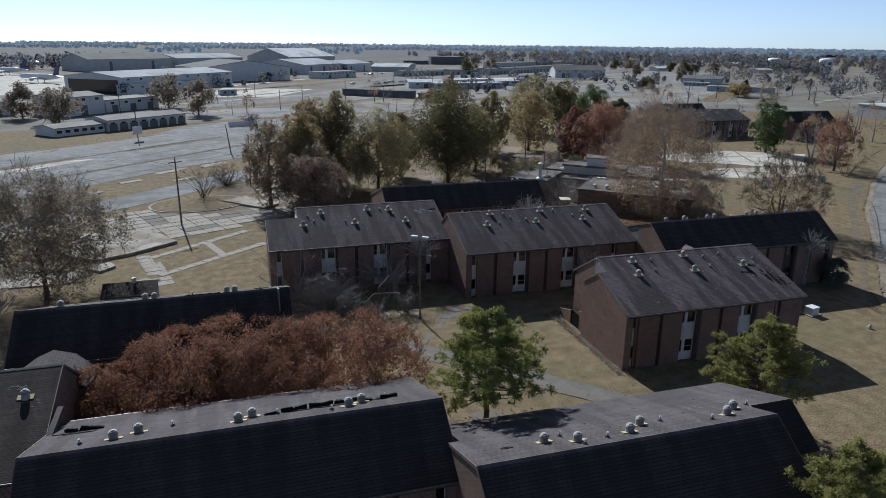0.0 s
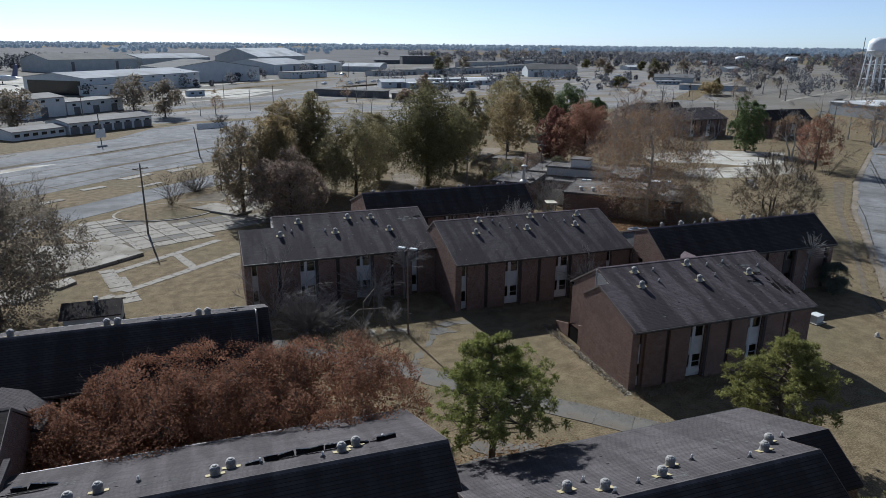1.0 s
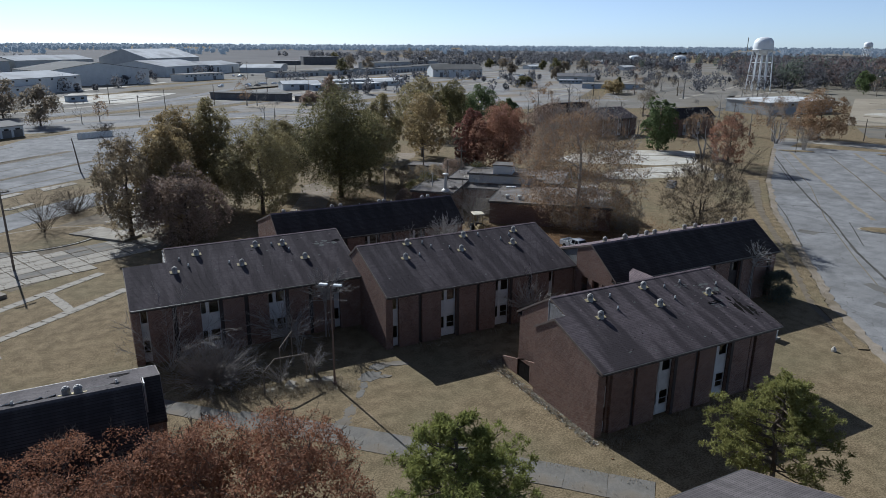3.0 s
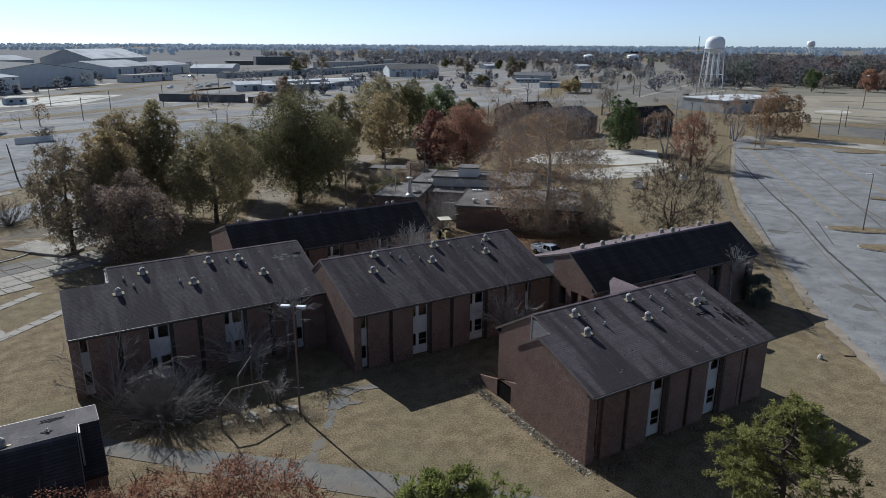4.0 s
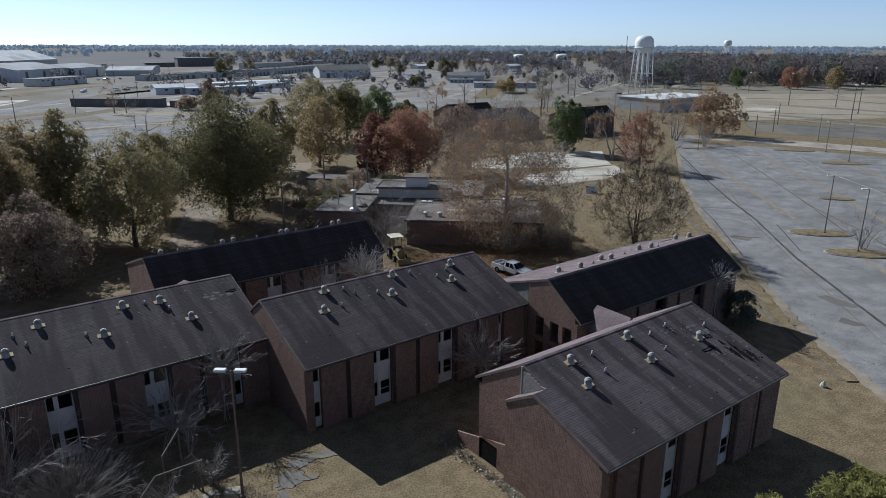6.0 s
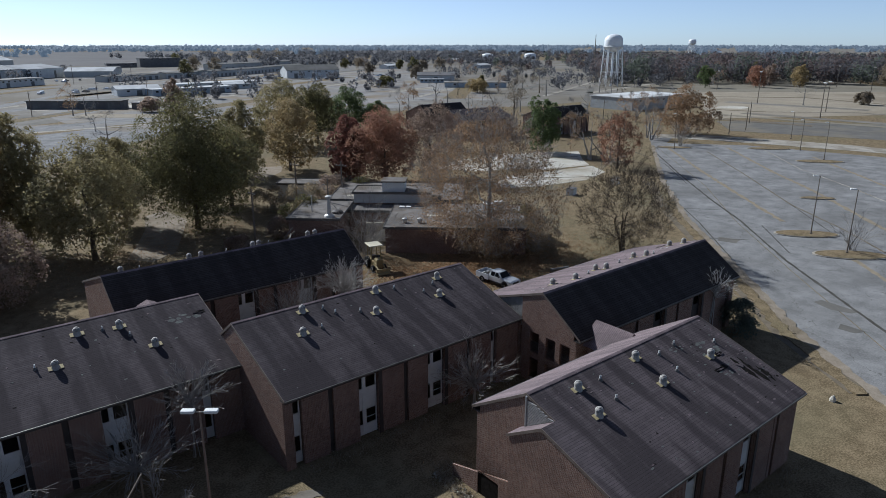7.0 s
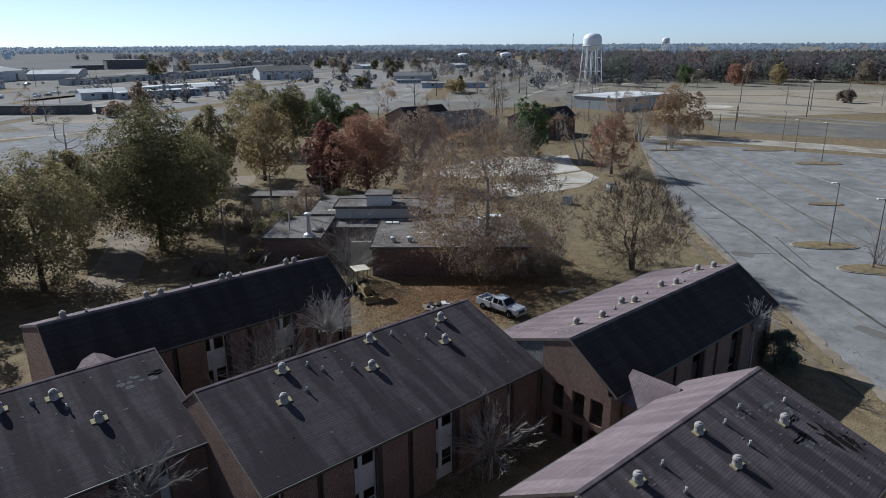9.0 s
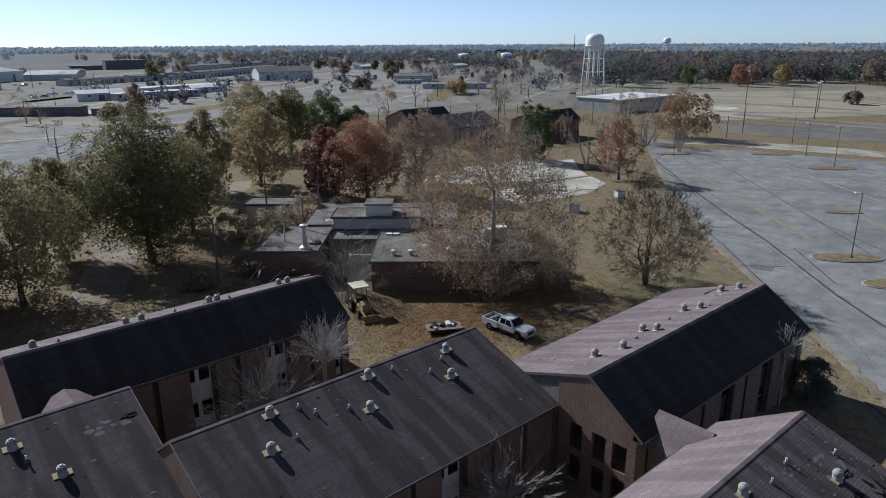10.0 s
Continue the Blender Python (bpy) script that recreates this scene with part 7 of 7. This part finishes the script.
h2 = shed_row("hangar", 42, 560, 112, 58, 70, 10.0, 5.0, PALEWALL, DULLROOF, "broad pale gabled hangar", "hangar", 0, 0)
shed_row("hangar_annex", -14, 540, 18, 30, 7, 4.5, 0, PALEWALL, LIGHTROOF, "low annex along a hangar", "building", 2, 2)
shed_row("hangar", 62, 648, 48, 62, 60, 8.5, 4.5, PALEWALL, LIGHTROOF, "pale hangar with a light roof", "hangar", 3, 0, 7)
shed_row("hangar", 60, 800, 48, 90, 60, 12, 9.0, DULLWALL, WHITEROOF, "tall far hangar with a steep pale roof", "hangar", 0, 0)
shed_row("hangar", 105, 690, 48, 50, 40, 8.0, 3.0, PALEWALL, LIGHTROOF, "pale hangar beside others", "hangar", 2, 0, 6)
shed_row("low_office", 68, 575, 40, 44, 14, 5.0, 0, PALEWALL, PALEROOF, "low pale office before the hangars", "building", 2, 9)
shed_row("barn", 136, 712, -30, 40, 24, 5.0, 3.0, DULLWALL, WHITEROOF, "long shed with a bright white roof", "shed", 0, 0)
for x, y, r, w, d, h, a in [(144, 608, 25, 52, 12, 4.2, 8), (196, 628, 25, 40, 12, 4.4, 6), (236, 632, 36, 92, 14, 5.2, 14), (312, 690, 37, 96, 14, 5.4, 12), (300, 784, 28, 90, 18, 6.3, 8), (386, 830, 25, 86, 18, 6.5, 8), (150, 780, 20, 60, 14, 5, 6)]:
    shed_row("warehouse", x, y, r, w, d, h, 0.8, DULLWALL, DULLROOF, "long low pale warehouse with many doors", "warehouse", a, 0, 2.8)
shed_row("dark_block", 262, 930, -5, 48, 20, 10.5, 0, DARKWALL, DARKWALL, "far dark flat-roofed block", "building", 0, 5)
shed_row("dark_block", 225, 935, -5, 34, 16, 5, 0, DARKWALL, DARKWALL, "low far dark block", "building", 0, 4)
shed_row("warehouse", 279, 574, -13, 46, 24, 6.5, 4.0, PALEWALL, DULLROOF, "pale gabled warehouse with a dark door", "warehouse", 3, 6, 4)
shed_row("workshop", 112, 452, -2, 24, 14, 3.8, 1.6, PALEWALL, WHITEROOF, "white gabled workshop in a yard", "workshop", 1, 2)
shed_row("workshop", 128, 440, 5, 48, 12, 3.6, 0, BLUEWALL, WHITEROOF, "long low pale-blue workshop with a white roof", "workshop", 4, 10)
shed_row("workshop", 150, 470, 10, 60, 14, 4.2, 0, DULLWALL, WHITEROOF, "long low grey workshop with doors", "workshop", 5, 6)
shed_row("dark_shed", 59, 397.5, -39, 43, 8, 3.5, 0, DARKWALL, DULLROOF, "long dark low shed in a yard", "shed", 5, 0)
shed_row("container", 96, 366, -30, 9, 3, 2.8, 0, DARKWALL, DARKWALL, "dark shipping container in a yard", "container")
shed_row("container", -8, 406, 20, 9, 5, 2.8, 0, BLUEWALL, PALEROOF, "grey container hut in a pale yard", "container", 0, 2)
shed_row("bus_shed", 328, 452, -40, 18, 4, 2.6, 0, BLUEWALL, WHITEROOF, "parked white trailer body with dark windows", "trailer", 0, 6)
shed_row("low_shed", 306, 396, -40, 42, 8, 3.2, 0, BLUEWALL, PALEROOF, "long low grey-green shed", "shed", 0, 3)
shed_row("barn", 345, 478, -40, 30, 14, 4.0, 2.2, DULLWALL, DARKWALL, "brown gabled shed in dry grass", "shed", 1, 0)
shed_row("sports_hall", 266, 216, -2, 42, 24, 5.4, 0, GREYWALL, WHITEROOF, "pale flat-roofed hall with a light roof", "hall", 0, 10)
shed_row("small_house", 180, 470, 10, 22, 10, 3.0, 1.2, PALEWALL, WHITEROOF, "small white-roofed building in a yard", "building", 1, 2)
for x, y in [(470, 700), (520, 760), (600, 820), (560, 640), (640, 730), (700, 860), (420, 900), (480, 980), (380, 1000), (330, 1060), (760, 760), (820, 640), (520, 1120), (640, 1050), (860, 900), (720, 560), (660, 470), (930, 520), (820, 420), (-220, 900), (-340, 860)]:
    shed_row("far_house", x, y, random.uniform(-60, 40), random.uniform(14, 34), random.uniform(9, 13), 3.4, random.uniform(1.4, 2.6), PALEWALL, random.choice([WHITEROOF, DULLROOF, PALEROOF]), "far small pale house among trees", "house", 0, 3)
# Small parked cars, a few pixels each.
for i in range(46):
    gx, gy = [(118, 640), (130, 520), (90, 500), (260, 585), (300, 545), (330, 520), (-30, 293), (360, 560)][i % 8]
    x, y = gx + random.uniform(-18, 18), gy + random.uniform(-12, 12)
    e = tagged(empty("parked_car", pose(x, y, 0, 0, 0, random.uniform(0, 180))), "small parked car far off in a yard", "car", "far cars")
    b = bmesh.new()
    prism(b, [(-2.2, 0.3), (2.2, 0.3), (2.2, 0.85), (1.2, 0.95), (0.6, 1.45), (-1.2, 1.45), (-2.0, 0.95), (-2.2, 0.8)], "y", -0.85, 0.85)
    part("body", b, random.choice([CARWHITE, DARKGLASS, DARKWALL, BLUEWALL, CARWHITE]), e)
# Airliners parked on the apron.
for x, y, r in [(-131, 544, -37), (-184, 662, -20), (-228, 880, -10)]:
    e = tagged(empty("airliner", pose(x, y, 0, 0, 0, r)), "white parked airliner with a dark blue tail", "airliner", "airliners")
    b = bmesh.new()
    lathe(b, [(0.3, -19), (1.6, -16), (2.0, -12), (2.0, 10), (1.2, 16), (0.3, 20)], 14, pose(0, 0, 4.2, 0, 90, 0))
    part("fuselage", b, CARWHITE, e)
    b = bmesh.new()
    prism(b, [(13.5, 5.5), (18.5, 5.5), (20.5, 13), (18.0, 13)], "y", -0.2, 0.2)
    part("tail_fin", b, NAVY, e, "dark blue tail fin")
    for s in (-1, 1):
        b = bmesh.new()
        prism(b, [(-3, s * 1.5), (3, s * 1.5), (7, s * 17), (5, s * 17)], "z", 3.4, 3.7)
        part("wing", b, CARWHITE, e)
        b = bmesh.new()
        lathe(b, [(0.7, -1.6), (0.9, -0.8), (0.8, 1.4), (0.4, 1.8)], 10, pose(-1, s * 5.5, 2.4, 0, 90, 0))
        part("engine", b, GALV, e)
    for p in ((-13, 0), (1.5, 2.5), (1.5, -2.5)):
        b = bmesh.new()
        lathe(b, [(0.25, 0), (0.25, 2.6)], 6, pose(*p, 0))
        part("gear", b, DARKWOOD, e)

# Two more dormitories beyond the concrete slab.
south(150.5, 169.0, 220.5, 229.0, label=DL + " far off behind russet trees", seed=31)
north(146.0, 167.0, 191.0, 199.6, label=DL + " far off with roof vents", seed=32)
south(174.5, 194.5, 186.5, 195.0, label=DL + " far off behind an evergreen", seed=33)
for x, y in ((150, 198.6), (156, 198.4), (162, 198.2), (151.6, 196.8), (157.5, 196.6)):
    copy_thing(vents[-1], pose(x, y, RIDGE - 0.345 * (199.6 - y)))


# ---- water towers and tanks ----
def water_tower(x, y, h, r, label, legs=6):
    e = tagged(empty("water_tower", pose(x, y, 0)), label, "water tower", "water towers")
    b = bmesh.new()
    z0 = h * 0.72
    lathe(b, [(r * 0.25, z0 - 0.06 * h), (r * 0.7, z0 - 0.02 * h), (r * 0.97, z0 + 0.03 * h), (r, z0 + 0.07 * h), (r, h * 0.88), (r * 0.93, h * 0.93), (r * 0.7, h * 0.975), (r * 0.3, h * 0.997), (r * 0.05, h)], 28)
    for f in b.faces:
        f.smooth = True
    part("tank", b, TANKWHITE, e)
    b = bmesh.new()
    lathe(b, [(r * 1.1, z0 + 0.035 * h), (r * 1.1, z0 + 0.045 * h), (r, z0 + 0.05 * h)], 28)
    part("walkway", b, LEADWHITE, e)
    b = bmesh.new()
    lathe(b, [(0.9, 0), (0.7, 3), (0.7, z0)], 12)
    part("riser", b, TANKWHITE, e)
    feet = []
    for i in range(legs):
        a = 2 * math.pi * i / legs + 0.2
        p, q = Vector((r * 1.25 * math.cos(a), r * 1.25 * math.sin(a), 0)), Vector((r * 0.98 * math.cos(a), r * 0.98 * math.sin(a), z0 + 0.03 * h))
        feet.append((p, q))
        b = bmesh.new()
        tube(b, p, q, 0.36, 0.36, 8)
        part("leg", b, TANKWHITE, e)
    for i in range(legs):
        p, q = feet[i]
        p2, q2 = feet[(i + 1) % legs]
        for f in (0.36, 0.7):
            b = bmesh.new()
            tube(b, p + (q - p) * f, p2 + (q2 - p2) * f, 0.13, 0.13, 5)
            part("strut", b, TANKWHITE, e)
        for f0, f1 in ((0.03, 0.36), (0.36, 0.7), (0.7, 0.98)):
            for u, v in (((p, q), (p2, q2)), ((p2, q2), (p, q))):
                b = bmesh.new()
                tube(b, u[0] + (u[1] - u[0]) * f0, v[0] + (v[1] - v[0]) * f1, 0.05, 0.05, 4)
                part("tie_rod", b, TANKWHITE, e)


water_tower(410, 337, 34.8, 6.3, "white water tower on six braced legs")
water_tower(1310, 820, 36, 7.5, "distant white water tower above woods")
for x, y in ((752, 832), (826, 812)):
    e = tagged(empty("storage_tank", pose(x, y, 0)), "white domed storage tank far off", "storage tank", "tanks")
    b = bmesh.new()
    lathe(b, [(9, 0), (9, 10.5), (8, 11.8), (4, 12.8), (0.3, 13.0)], 24)
    part("shell", b, TANKWHITE, e)
e = tagged(empty("mast", pose(520, 440, 0)), "thin far radio mast", "mast")
b = bmesh.new()
lathe(b, [(0.5, 0), (0.25, 36)], 6)
part("pole", b, POLE, e)
